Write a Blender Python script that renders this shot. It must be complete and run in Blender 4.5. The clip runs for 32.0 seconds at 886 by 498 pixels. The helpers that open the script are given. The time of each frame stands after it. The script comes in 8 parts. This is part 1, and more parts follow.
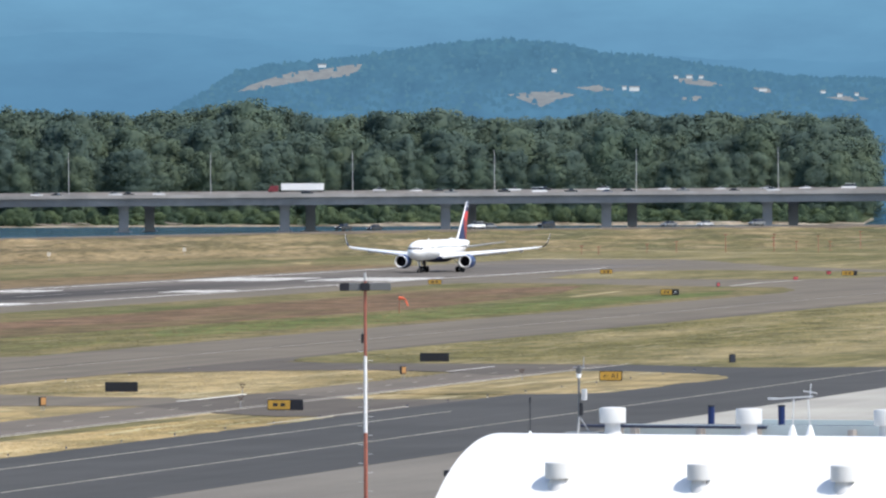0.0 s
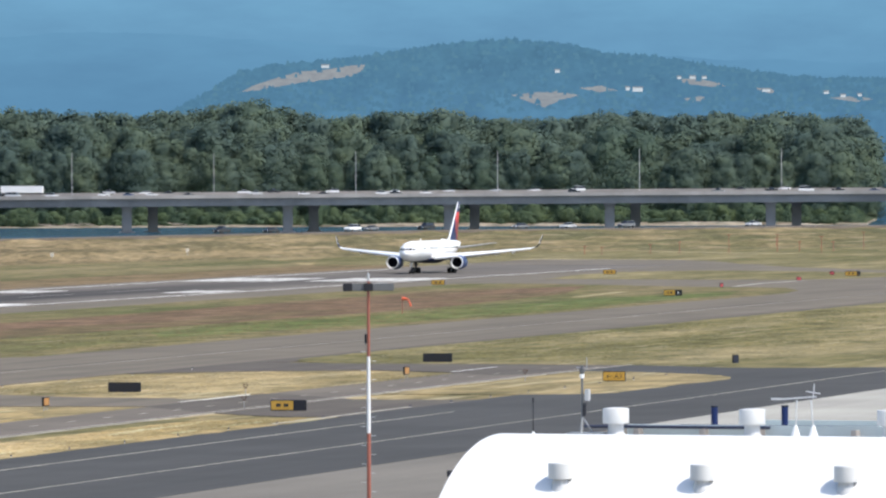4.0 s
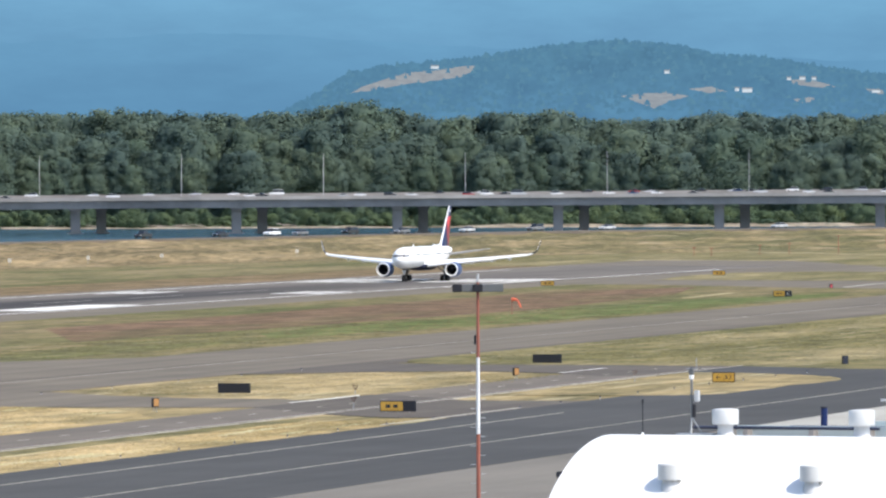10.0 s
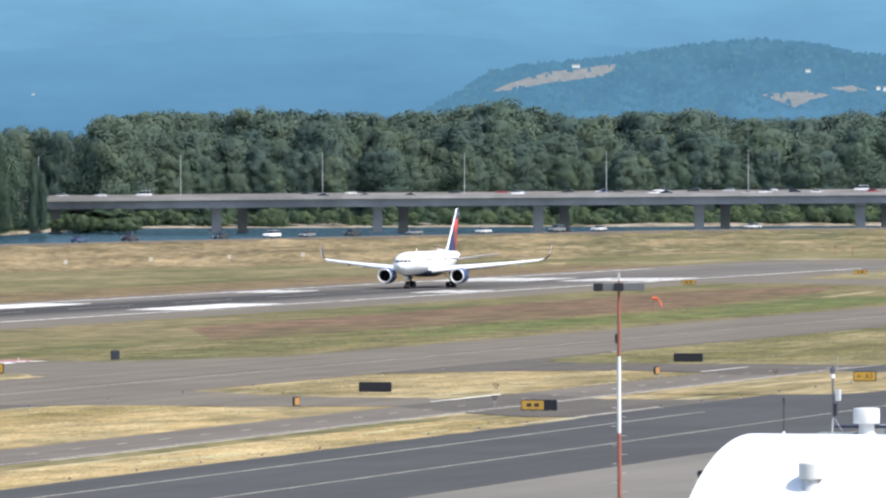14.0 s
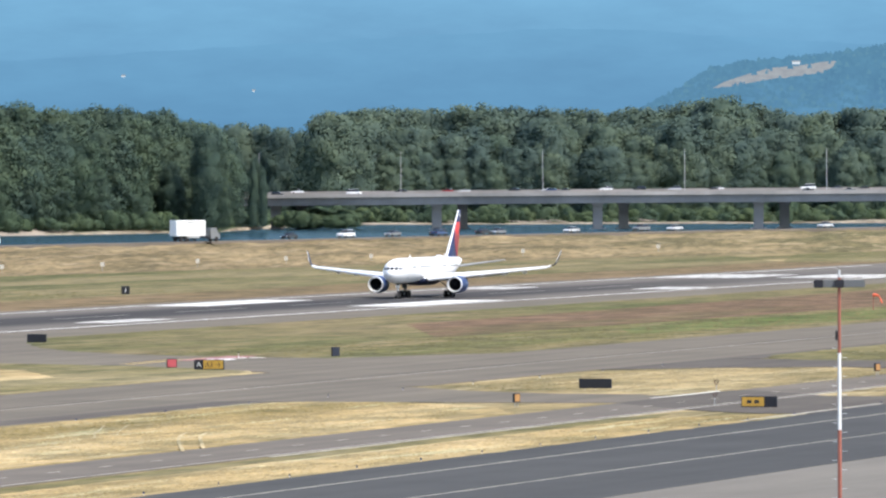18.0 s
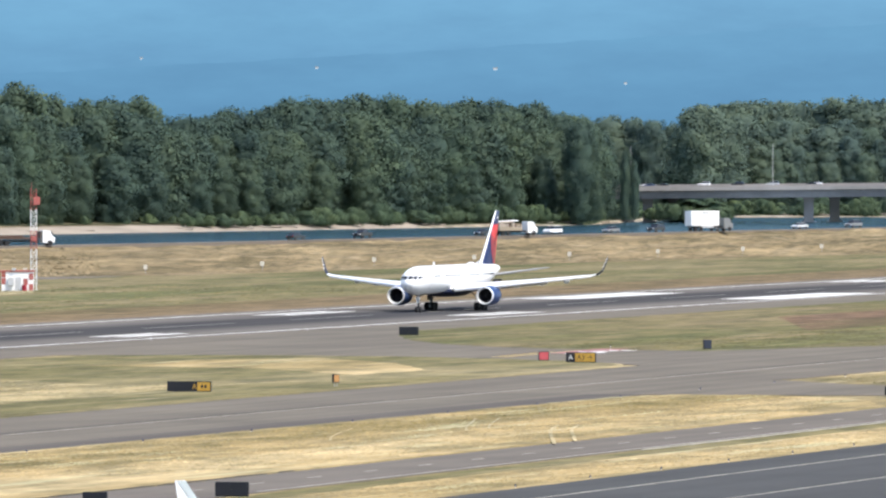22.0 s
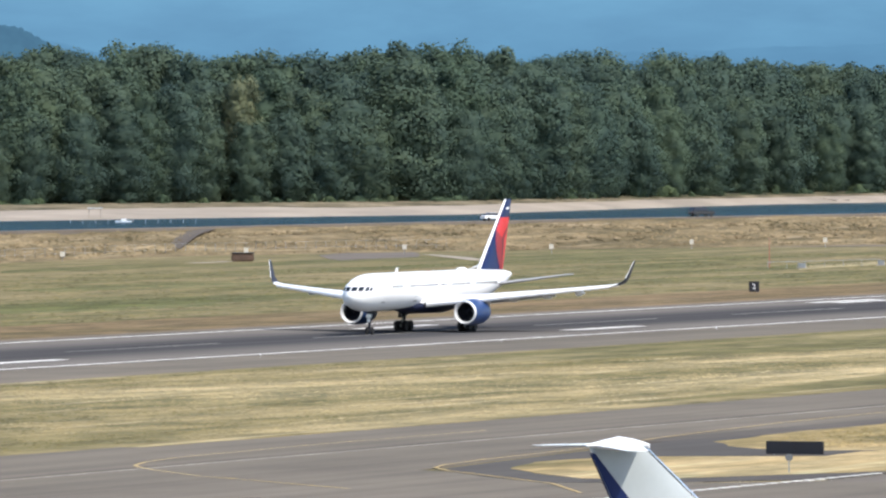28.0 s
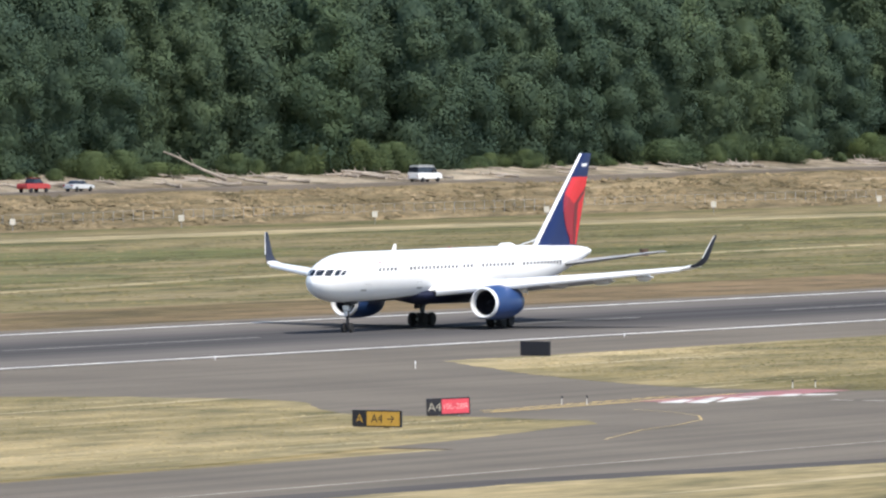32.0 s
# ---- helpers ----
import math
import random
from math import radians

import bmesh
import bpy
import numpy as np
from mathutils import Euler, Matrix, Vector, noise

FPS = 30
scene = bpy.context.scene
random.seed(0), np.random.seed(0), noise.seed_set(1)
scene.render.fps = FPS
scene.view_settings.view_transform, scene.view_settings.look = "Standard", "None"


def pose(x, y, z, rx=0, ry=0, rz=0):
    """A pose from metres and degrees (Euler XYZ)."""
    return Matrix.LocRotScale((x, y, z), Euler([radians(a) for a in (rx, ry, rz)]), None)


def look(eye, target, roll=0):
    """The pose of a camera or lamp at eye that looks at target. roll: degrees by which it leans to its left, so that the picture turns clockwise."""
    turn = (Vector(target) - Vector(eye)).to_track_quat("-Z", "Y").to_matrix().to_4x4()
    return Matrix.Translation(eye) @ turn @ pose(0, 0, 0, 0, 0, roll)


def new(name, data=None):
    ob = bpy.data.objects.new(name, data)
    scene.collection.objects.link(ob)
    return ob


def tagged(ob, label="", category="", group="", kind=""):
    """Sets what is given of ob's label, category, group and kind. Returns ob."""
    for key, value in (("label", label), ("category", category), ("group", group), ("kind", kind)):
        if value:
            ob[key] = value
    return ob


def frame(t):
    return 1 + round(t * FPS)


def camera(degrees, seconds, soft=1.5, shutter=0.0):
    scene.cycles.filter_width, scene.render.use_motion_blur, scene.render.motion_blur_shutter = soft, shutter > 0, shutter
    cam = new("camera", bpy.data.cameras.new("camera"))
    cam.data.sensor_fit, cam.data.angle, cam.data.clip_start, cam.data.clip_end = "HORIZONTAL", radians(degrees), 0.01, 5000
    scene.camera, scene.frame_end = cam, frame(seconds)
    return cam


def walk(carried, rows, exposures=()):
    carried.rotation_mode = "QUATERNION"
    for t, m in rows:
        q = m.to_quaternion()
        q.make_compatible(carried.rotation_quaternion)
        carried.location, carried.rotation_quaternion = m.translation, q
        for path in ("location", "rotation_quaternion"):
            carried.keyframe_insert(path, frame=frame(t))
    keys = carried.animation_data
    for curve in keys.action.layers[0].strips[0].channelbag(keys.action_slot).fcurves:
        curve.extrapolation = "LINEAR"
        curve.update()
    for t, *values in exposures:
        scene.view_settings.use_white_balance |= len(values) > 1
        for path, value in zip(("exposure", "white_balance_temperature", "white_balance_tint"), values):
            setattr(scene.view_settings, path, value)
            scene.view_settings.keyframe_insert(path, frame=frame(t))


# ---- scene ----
from math import cos, sin, tan, pi, hypot, atan2

# ---- camera: a long lens on one spot, panning with the aircraft ----
EYE = (0.0, 0.0, 22.46)
cam = camera(5.305, 32.0, soft=2.35)


def aim(turn, tilt):
    """Pose of the fixed camera; turn is counted from the runway's axis, both in degrees."""
    a, b = radians(turn), radians(tilt)
    return look(EYE, (EYE[0] + cos(a) * cos(b), EYE[1] + sin(a) * cos(b), EYE[2] + sin(b)), roll=-0.1945)


walk(cam, [
    (0.0, aim(11.8797, -0.5400)),
    (0.5, aim(11.8788, -0.5399)),
    (1.0, aim(11.8794, -0.5365)),
    (1.5, aim(11.8789, -0.5410)),
    (2.0, aim(11.8823, -0.5384)),
    (2.5, aim(11.8787, -0.5390)),
    (4.5, aim(11.9265, -0.5350)),
    (5.0, aim(12.0077, -0.5362)),
    (5.5, aim(12.0760, -0.5343)),
    (6.0, aim(12.1136, -0.5333)),
    (6.5, aim(12.1658, -0.5299)),
    (7.0, aim(12.2111, -0.5258)),
    (7.5, aim(12.2562, -0.5250)),
    (8.0, aim(12.3021, -0.5292)),
    (8.5, aim(12.3574, -0.5275)),
    (9.0, aim(12.4181, -0.5283)),
    (9.5, aim(12.4836, -0.5286)),
    (10.0, aim(12.5550, -0.5296)),
    (10.5, aim(12.6487, -0.5295)),
    (11.0, aim(12.7534, -0.5292)),
    (11.5, aim(12.8417, -0.5323)),
    (12.0, aim(12.9515, -0.5302)),
    (12.5, aim(13.0640, -0.5318)),
    (13.0, aim(13.1826, -0.5316)),
    (13.5, aim(13.2887, -0.5316)),
    (15.5, aim(13.8223, -0.5390)),
    (16.0, aim(13.9970, -0.5397)),
    (16.5, aim(14.1793, -0.5432)),
    (17.0, aim(14.3618, -0.5431)),
    (17.5, aim(14.5439, -0.5467)),
    (18.0, aim(14.7192, -0.5495)),
    (18.5, aim(14.8952, -0.5526)),
    (19.0, aim(15.1277, -0.5558)),
    (19.5, aim(15.4353, -0.5603)),
    (20.0, aim(15.7830, -0.5632)),
    (20.5, aim(16.0945, -0.5720)),
    (21.0, aim(16.3924, -0.5769)),
    (21.5, aim(16.6756, -0.5807)),
    (22.0, aim(16.9471, -0.5851)),
    (22.5, aim(17.2395, -0.5929)),
    (23.0, aim(17.5871, -0.6016)),
    (23.5, aim(17.9710, -0.6110)),
    (24.0, aim(18.3793, -0.6199)),
    (24.5, aim(18.7816, -0.6279)),
    (26.5, aim(20.6712, -0.6842)),
    (27.0, aim(21.2327, -0.7088)),
    (27.5, aim(21.8456, -0.7366)),
    (28.0, aim(22.5198, -0.7671)),
    (28.5, aim(23.2388, -0.8012)),
    (29.0, aim(24.0361, -0.8559)),
    (29.5, aim(24.8730, -0.9120)),
    (30.0, aim(25.8003, -0.9606)),
    (30.5, aim(26.8313, -1.0001)),
    (31.0, aim(27.8504, -1.0384)),
    (31.5, aim(28.9922, -1.1030)),
    (32.0, aim(30.3229, -1.1845)),
], exposures=[(0.0, 0.60), (4.0, 0.62), (10.0, 0.73), (15.0, 0.88), (20.0, 0.90), (25.0, 0.83), (28.0, 0.79), (30.0, 0.76), (32.0, 0.70)])

# ---- light ----
SUN_TURN, SUN_HIGH = -112.0, 55.0
world = bpy.data.worlds.new("world")
scene.world = world
world.use_nodes = True
wn = world.node_tree
sky = wn.nodes.new("ShaderNodeTexSky")
sky.sky_type = "NISHITA"
sky.sun_disc = False
sky.sun_elevation = radians(SUN_HIGH)
sky.sun_rotation = radians(90 - SUN_TURN)
sky.air_density, sky.dust_density, sky.ozone_density = 1.0, 1.2, 1.2
wn.links.new(sky.outputs[0], wn.nodes["Background"].inputs[0])
wn.nodes["Background"].inputs[1].default_value = 0.15
sun_data = bpy.data.lights.new("sun", "SUN")
sun_data.energy, sun_data.angle, sun_data.color = 2.98, radians(0.53), (1.0, 0.94, 0.845)
sun = new("sun", sun_data)
sd = Vector((cos(radians(SUN_TURN)) * cos(radians(SUN_HIGH)), sin(radians(SUN_TURN)) * cos(radians(SUN_HIGH)), sin(radians(SUN_HIGH))))
sun.matrix_world = look(sd * 100, (0, 0, 0))


# ---- materials ----
def node(nt, kind, **vals):
    n = nt.nodes.new(kind)
    for k, v in vals.items():
        n.inputs[k].default_value = v
    return n


def noise_tex(nt, scale, detail=4.0, rough=0.6, stretch=None, space="Object"):
    co = nt.nodes.new("ShaderNodeTexCoord")
    n = node(nt, "ShaderNodeTexNoise", Scale=scale, Detail=detail, Roughness=rough)
    if stretch:
        mp = nt.nodes.new("ShaderNodeMapping")
        mp.inputs["Scale"].default_value = stretch
        nt.links.new(co.outputs[space], mp.inputs[0])
        nt.links.new(mp.outputs[0], n.inputs[0])
    else:
        nt.links.new(co.outputs[space], n.inputs[0])
    return n.outputs["Fac"]


def ramp(nt, fac, stops):
    r = nt.nodes.new("ShaderNodeValToRGB")
    e = r.color_ramp.elements
    while len(e) < len(stops):
        e.new(0.5)
    for el, (p, c) in zip(e, stops):
        el.position, el.color = p, (*c, 1.0)
    nt.links.new(fac, r.inputs[0])
    return r.outputs[0]


def mixc(nt, fac, a, b, mode="MIX"):
    m = nt.nodes.new("ShaderNodeMix")
    m.data_type, m.blend_type = "RGBA", mode
    for sock, v in ((m.inputs[0], fac), (m.inputs[6], a), (m.inputs[7], b)):
        if isinstance(v, (int, float)):
            sock.default_value = v
        elif isinstance(v, tuple):
            sock.default_value = (*v, 1.0)
        else:
            nt.links.new(v, sock)
    return m.outputs[2]


def blank(name):
    m = bpy.data.materials.new(name)
    m.use_nodes = True
    return m, m.node_tree, m.node_tree.nodes["Principled BSDF"]


def plain(name, col, rough=0.6, metal=0.0, vary=0.12, scale=3.0, bump=0.0, spec=0.5, per_object=0.0):
    """A paint, metal or cloth: base colour with grain at two scales."""
    m, nt, bs = blank(name)
    dark = tuple(c * (1 - vary) for c in col)
    light = tuple(min(1, c * (1 + vary * 0.6)) for c in col)
    big = noise_tex(nt, scale * 0.25, 3)
    small = noise_tex(nt, scale * 4, 5)
    c1 = ramp(nt, big, [(0.35, dark), (0.65, light)])
    c2 = ramp(nt, small, [(0.3, (1 - vary * 0.5,) * 3), (0.7, (1.0, 1.0, 1.0))])
    c = mixc(nt, 1.0, c1, c2, "MULTIPLY")
    if per_object:
        oi = nt.nodes.new("ShaderNodeObjectInfo")
        c = mixc(nt, 1.0, c, ramp(nt, oi.outputs["Random"], [(0.0, (1 - per_object,) * 3), (1.0, (1.0, 1.0, 1.0))]), "MULTIPLY")
    nt.links.new(c, bs.inputs["Base Color"])
    bs.inputs["Roughness"].default_value, bs.inputs["Metallic"].default_value = rough, metal
    bs.inputs["Specular IOR Level"].default_value = spec
    if bump:
        b = node(nt, "ShaderNodeBump", Strength=bump, Distance=0.05)
        nt.links.new(small, b.inputs["Height"])
        nt.links.new(b.outputs[0], bs.inputs["Normal"])
    return m


def pavement(name, col, streaks=0.25, scale=0.05):
    """Asphalt or concrete: patches, long tyre streaks along the runway's axis and fine grain."""
    m, nt, bs = blank(name)
    a = noise_tex(nt, scale, 4, 0.55)
    s = noise_tex(nt, 1.0, 3, 0.6, (0.006, 0.35, 1))
    g = noise_tex(nt, 2.5, 5, 0.7)
    c = ramp(nt, a, [(0.3, tuple(v * 0.84 for v in col)), (0.7, tuple(v * 1.14 for v in col))])
    c = mixc(nt, 1.0, c, ramp(nt, s, [(0.35, (1 - streaks,) * 3), (0.6, (1.0, 1.0, 1.0))]), "MULTIPLY")
    c = mixc(nt, 1.0, c, ramp(nt, g, [(0.3, (0.9,) * 3), (0.7, (1.06,) * 3)]), "MULTIPLY")
    nt.links.new(c, bs.inputs["Base Color"])
    bs.inputs["Roughness"].default_value = 0.9
    bs.inputs["Specular IOR Level"].default_value = 0.2
    return m


def grass_material(name, tints, patch=(0.006, 0.05, 1), sharp=0.12, grain=(0.16, 0.9, 1), tuft=(0.07, 0.16, 1), streak=(0.022, 0.45, 1), each=0.0, space="Object", east=None):
    """Mown airfield grass: drifts of several tints, long drawn along the mowing, with tufted grain."""
    m, nt, bs = blank(name)
    n1 = noise_tex(nt, 1.0, 6, 0.62, patch, space)
    n2 = noise_tex(nt, 1.0, 6, 0.75, grain, space)
    n3 = noise_tex(nt, 1.0, 5, 0.65, tuft, space)
    k = len(tints)
    c = ramp(nt, n1, [(0.5 + sharp * 1.2 * (i - (k - 1) / 2) / max(1, (k - 1) / 2), t) for i, t in enumerate(tints)])
    if east:
        # other tints take over eastwards, from the second to the third of these distances
        others, x0, x1 = east
        xyz = nt.nodes.new("ShaderNodeSeparateXYZ")
        nt.links.new(nt.nodes.new("ShaderNodeTexCoord").outputs["Object"], xyz.inputs[0])
        mr = node(nt, "ShaderNodeMapRange", **{"From Min": x0, "From Max": x1})
        nt.links.new(xyz.outputs[0], mr.inputs[0])
        c = mixc(nt, mr.outputs[0], c, ramp(nt, n1, [(0.5 + sharp * 1.2 * (i - (k - 1) / 2) / max(1, (k - 1) / 2), t) for i, t in enumerate(others)]))
    c = mixc(nt, 1.0, c, ramp(nt, n3, [(0.38, (0.62, 0.65, 0.62)), (0.60, (1.16, 1.13, 1.06))]), "MULTIPLY")
    c = mixc(nt, 1.0, c, ramp(nt, n2, [(0.3, (0.66, 0.68, 0.66)), (0.68, (1.18, 1.16, 1.12))]), "MULTIPLY")
    n4 = noise_tex(nt, 1.0, 5, 0.6, streak, space)
    gap = ramp(nt, n4, [(0.57, (0, 0, 0)), (0.68, (0.55, 0.55, 0.55))])
    c = mixc(nt, gap, c, tuple(min(0.5, v * 1.25 + 0.03) for v in tints[-1]))
    if each:
        geo = nt.nodes.new("ShaderNodeNewGeometry")
        c = mixc(nt, 1.0, c, ramp(nt, geo.outputs["Random Per Island"], [(0.0, (1 - each,) * 3), (1.0, (1 + each,) * 3)]), "MULTIPLY")
    nt.links.new(c, bs.inputs["Base Color"])
    bs.inputs["Roughness"].default_value = 0.95
    bs.inputs["Specular IOR Level"].default_value = 0.1
    b = node(nt, "ShaderNodeBump", Strength=0.5, Distance=0.12)
    nt.links.new(n2, b.inputs["Height"])
    nt.links.new(b.outputs[0], bs.inputs["Normal"])
    return m


def leaf_material(name, dark, light):
    """Leaf clumps: soft, half translucent, a little waxy; every tree and every clump has its own tint."""
    m, nt, bs = blank(name)
    geo = nt.nodes.new("ShaderNodeNewGeometry")
    oi = nt.nodes.new("ShaderNodeObjectInfo")
    c = ramp(nt, geo.outputs["Random Per Island"], [(0.0, dark), (0.85, light), (1.0, tuple(v * 1.06 for v in light))])
    t = ramp(nt, oi.outputs["Random"], [(0.0, (0.80, 0.86, 0.92)), (0.4, (0.95, 0.97, 0.98)), (0.7, (1.06, 1.04, 0.96)), (0.85, (1.18, 1.14, 1.0)), (1.0, (0.88, 0.93, 0.88))])
    c = mixc(nt, 1.0, c, t, "MULTIPLY")
    big = noise_tex(nt, 0.2, 3)
    c = mixc(nt, 1.0, c, ramp(nt, big, [(0.35, (0.80, 0.84, 0.90)), (0.65, (1.16, 1.12, 1.0))]), "MULTIPLY")
    nt.links.new(c, bs.inputs["Base Color"])
    bs.inputs["Roughness"].default_value = 0.7
    bs.inputs["Specular IOR Level"].default_value = 0.15
    tr = nt.nodes.new("ShaderNodeBsdfTranslucent")
    nt.links.new(c, tr.inputs[0])
    mx = node(nt, "ShaderNodeMixShader", Fac=0.36)
    nt.links.new(bs.outputs[0], mx.inputs[1])
    nt.links.new(tr.outputs[0], mx.inputs[2])
    nt.links.new(mx.outputs[0], nt.nodes["Material Output"].inputs[0])
    return m


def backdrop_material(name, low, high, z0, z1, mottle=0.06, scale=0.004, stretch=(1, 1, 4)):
    """Distance: hills whose blue haze is painted into a plain glow that changes with height."""
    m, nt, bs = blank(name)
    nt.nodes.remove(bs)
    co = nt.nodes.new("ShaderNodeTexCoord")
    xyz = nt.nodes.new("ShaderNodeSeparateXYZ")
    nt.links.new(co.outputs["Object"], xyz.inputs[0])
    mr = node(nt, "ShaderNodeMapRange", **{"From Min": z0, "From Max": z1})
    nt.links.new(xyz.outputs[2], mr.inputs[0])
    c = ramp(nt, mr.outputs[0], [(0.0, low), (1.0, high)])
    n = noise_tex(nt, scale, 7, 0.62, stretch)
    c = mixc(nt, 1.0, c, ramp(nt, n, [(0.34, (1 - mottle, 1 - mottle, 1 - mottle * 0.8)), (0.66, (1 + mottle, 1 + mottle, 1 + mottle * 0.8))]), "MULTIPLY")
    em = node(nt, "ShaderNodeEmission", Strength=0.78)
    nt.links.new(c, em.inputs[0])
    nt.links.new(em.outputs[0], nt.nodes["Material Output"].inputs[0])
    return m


M_TAXI = pavement("asphalt_taxiway", (0.152, 0.128, 0.098), 0.22)
M_DARK = pavement("asphalt_new", (0.060, 0.0575, 0.0545), 0.12)
M_SHOULDER = pavement("asphalt_shoulder", (0.105, 0.088, 0.072), 0.2)
M_SEAL = pavement("black_sealed_shoulder", (0.078, 0.068, 0.059), 0.15)
M_ROAD = pavement("service_road_asphalt", (0.145, 0.122, 0.099), 0.15)
M_CONCRETE = pavement("concrete_apron", (0.165, 0.148, 0.124), 0.1, 0.03)
M_PALE = pavement("pale_concrete", (0.35, 0.335, 0.295), 0.08, 0.04)
M_PAINT_W = plain("marking_white", (0.68, 0.66, 0.61), 0.7, vary=0.25, scale=1.2)
M_PAINT_Y = plain("marking_yellow", (0.45, 0.32, 0.12), 0.7, vary=0.25, scale=1.2)
M_PAINT_FADE = plain("marking_faded", (0.36, 0.33, 0.27), 0.8, vary=0.3, scale=1.0)
M_PAINT_RUB = plain("marking_under_rubber", (0.17, 0.16, 0.14), 0.8, vary=0.35, scale=0.6)
M_PAINT_R = plain("marking_red", (0.33, 0.135, 0.13), 0.8, vary=0.3, scale=1.5)
DRY = [(0.130, 0.114, 0.055), (0.268, 0.210, 0.115), (0.40, 0.318, 0.19)]
M_DRY = grass_material("dry_straw_grass", DRY)
STRAW = [(0.146, 0.127, 0.060), (0.240, 0.198, 0.110), (0.375, 0.305, 0.182)]
M_STRAW = grass_material("bleached_mown_grass", STRAW)
GOLD = [(0.215, 0.168, 0.080), (0.345, 0.262, 0.140), (0.475, 0.370, 0.218)]
M_GOLD = grass_material("golden_dry_grass", GOLD)
M_PATH = grass_material("trodden_straw", [(0.27, 0.225, 0.135), (0.33, 0.275, 0.17), (0.40, 0.33, 0.21)])
M_TRACK = grass_material("pressed_pale_straw", [(0.38, 0.31, 0.19), (0.44, 0.36, 0.225), (0.50, 0.41, 0.26)])
OLIVE = [(0.122, 0.112, 0.050), (0.172, 0.149, 0.074), (0.256, 0.213, 0.124)]
M_OLIVE = grass_material("half_dry_grass", OLIVE)
MEADOW = [(0.100, 0.102, 0.044), (0.165, 0.142, 0.072), (0.225, 0.182, 0.106)]
M_MEADOW = grass_material("brown_meadow_grass", MEADOW, sharp=0.10)
FIELD = [(0.094, 0.104, 0.040), (0.152, 0.132, 0.064), (0.20, 0.158, 0.09)]
M_FIELD = grass_material("green_field_grass", FIELD)
M_VERGE = grass_material("brown_verge_grass", [(0.138, 0.106, 0.056), (0.170, 0.122, 0.070), (0.204, 0.144, 0.087)], (0.008, 0.06, 1))
M_GREEN = grass_material("fresh_green_grass", [(0.085, 0.115, 0.034), (0.112, 0.130, 0.046), (0.155, 0.145, 0.07)])
M_DRIFT = grass_material("green_drift_grass", [(0.104, 0.110, 0.042), (0.128, 0.128, 0.056), (0.165, 0.150, 0.078)])
M_SCRUB = grass_material("bank_scrub", [(0.045, 0.065, 0.034), (0.06, 0.08, 0.042), (0.08, 0.095, 0.052)], (0.05, 0.05, 1))
M_RUSSET = grass_material("russet_weeds", [(0.135, 0.106, 0.058), (0.150, 0.097, 0.063), (0.172, 0.110, 0.075)], (0.008, 0.06, 1))
LEVEE = [(0.124, 0.101, 0.061), (0.190, 0.147, 0.091), (0.275, 0.213, 0.133)]
LEVEE_GRAIN = dict(patch=(0.035, 0.035, 0.35), sharp=0.11, grain=(1.3, 1.3, 1.6), tuft=(0.3, 0.3, 0.6), streak=(0.07, 0.07, 0.8))
BANK_GRAIN = dict(patch=(0.022, 0.10, 1), sharp=0.11, grain=(0.9, 1.5, 1), tuft=(0.16, 0.34, 1), streak=(0.045, 0.30, 1), space="UV")
M_LEVEE = grass_material("levee_grass", LEVEE, east=([(0.098, 0.098, 0.052), (0.148, 0.128, 0.072), (0.235, 0.186, 0.112)], 2000.0, 2300.0), **BANK_GRAIN)
M_BRUSH = grass_material("river_brush", [(0.10, 0.088, 0.06), (0.165, 0.14, 0.10), (0.25, 0.21, 0.155)], (0.05, 0.05, 0.2), 0.12, (0.6, 0.6, 0.5), (0.15, 0.15, 0.3), (0.09, 0.09, 0.8))
M_BANK = grass_material("pale_silt_bank", [(0.16, 0.13, 0.098), (0.26, 0.218, 0.172), (0.37, 0.32, 0.262)], (0.05, 0.05, 0.2), 0.10, (0.9, 0.9, 0.8), (0.2, 0.2, 0.4), (0.09, 0.09, 0.8))
M_SAND = plain("beach_sand", (0.31, 0.26, 0.205), 0.95, vary=0.2, scale=0.15)
# bluer far tints, and paler ones for the farthest, paint in distance haze
M_LEAF_FAR = leaf_material("cottonwood_leaves", (0.069, 0.103, 0.079), (0.080, 0.118, 0.089))
M_LEAF_HAZE = leaf_material("hazed_cottonwood_leaves", (0.098, 0.138, 0.114), (0.111, 0.156, 0.128))
M_LEAF_NEAR = leaf_material("dense_cottonwood_leaves", (0.072, 0.107, 0.069), (0.086, 0.126, 0.080))
M_LEAF_BUSH = leaf_material("willow_leaves", (0.080, 0.118, 0.072), (0.104, 0.144, 0.084))
M_LEAF_EDGE = leaf_material("bright_willow_leaves", (0.070, 0.101, 0.050), (0.099, 0.134, 0.062))
M_LEAF_DRY = leaf_material("turning_leaves", (0.115, 0.14, 0.095), (0.15, 0.165, 0.11))
M_BARK = plain("bark", (0.16, 0.13, 0.10), 0.9, vary=0.3, scale=2, bump=0.5)
M_CONC = plain("bridge_concrete", (0.34, 0.31, 0.285), 0.85, vary=0.2, scale=0.3)
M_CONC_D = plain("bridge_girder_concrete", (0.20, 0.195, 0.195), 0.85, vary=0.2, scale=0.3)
M_WHITE = plain("aircraft_white_paint", (0.82, 0.82, 0.82), 0.28, vary=0.04, scale=0.8)
M_ROOFW = plain("white_roof_coating", (0.76, 0.76, 0.75), 0.5, vary=0.05, scale=0.6)
M_CAP = plain("vent_cap_white", (0.60, 0.60, 0.59), 0.5, vary=0.06, scale=1)
M_VENTW = plain("vent_grey_white", (0.50, 0.505, 0.51), 0.5, vary=0.08, scale=1)
M_SLATEPIPE = plain("dark_pipe_paint", (0.03, 0.035, 0.065), 0.4, vary=0.15, scale=1)
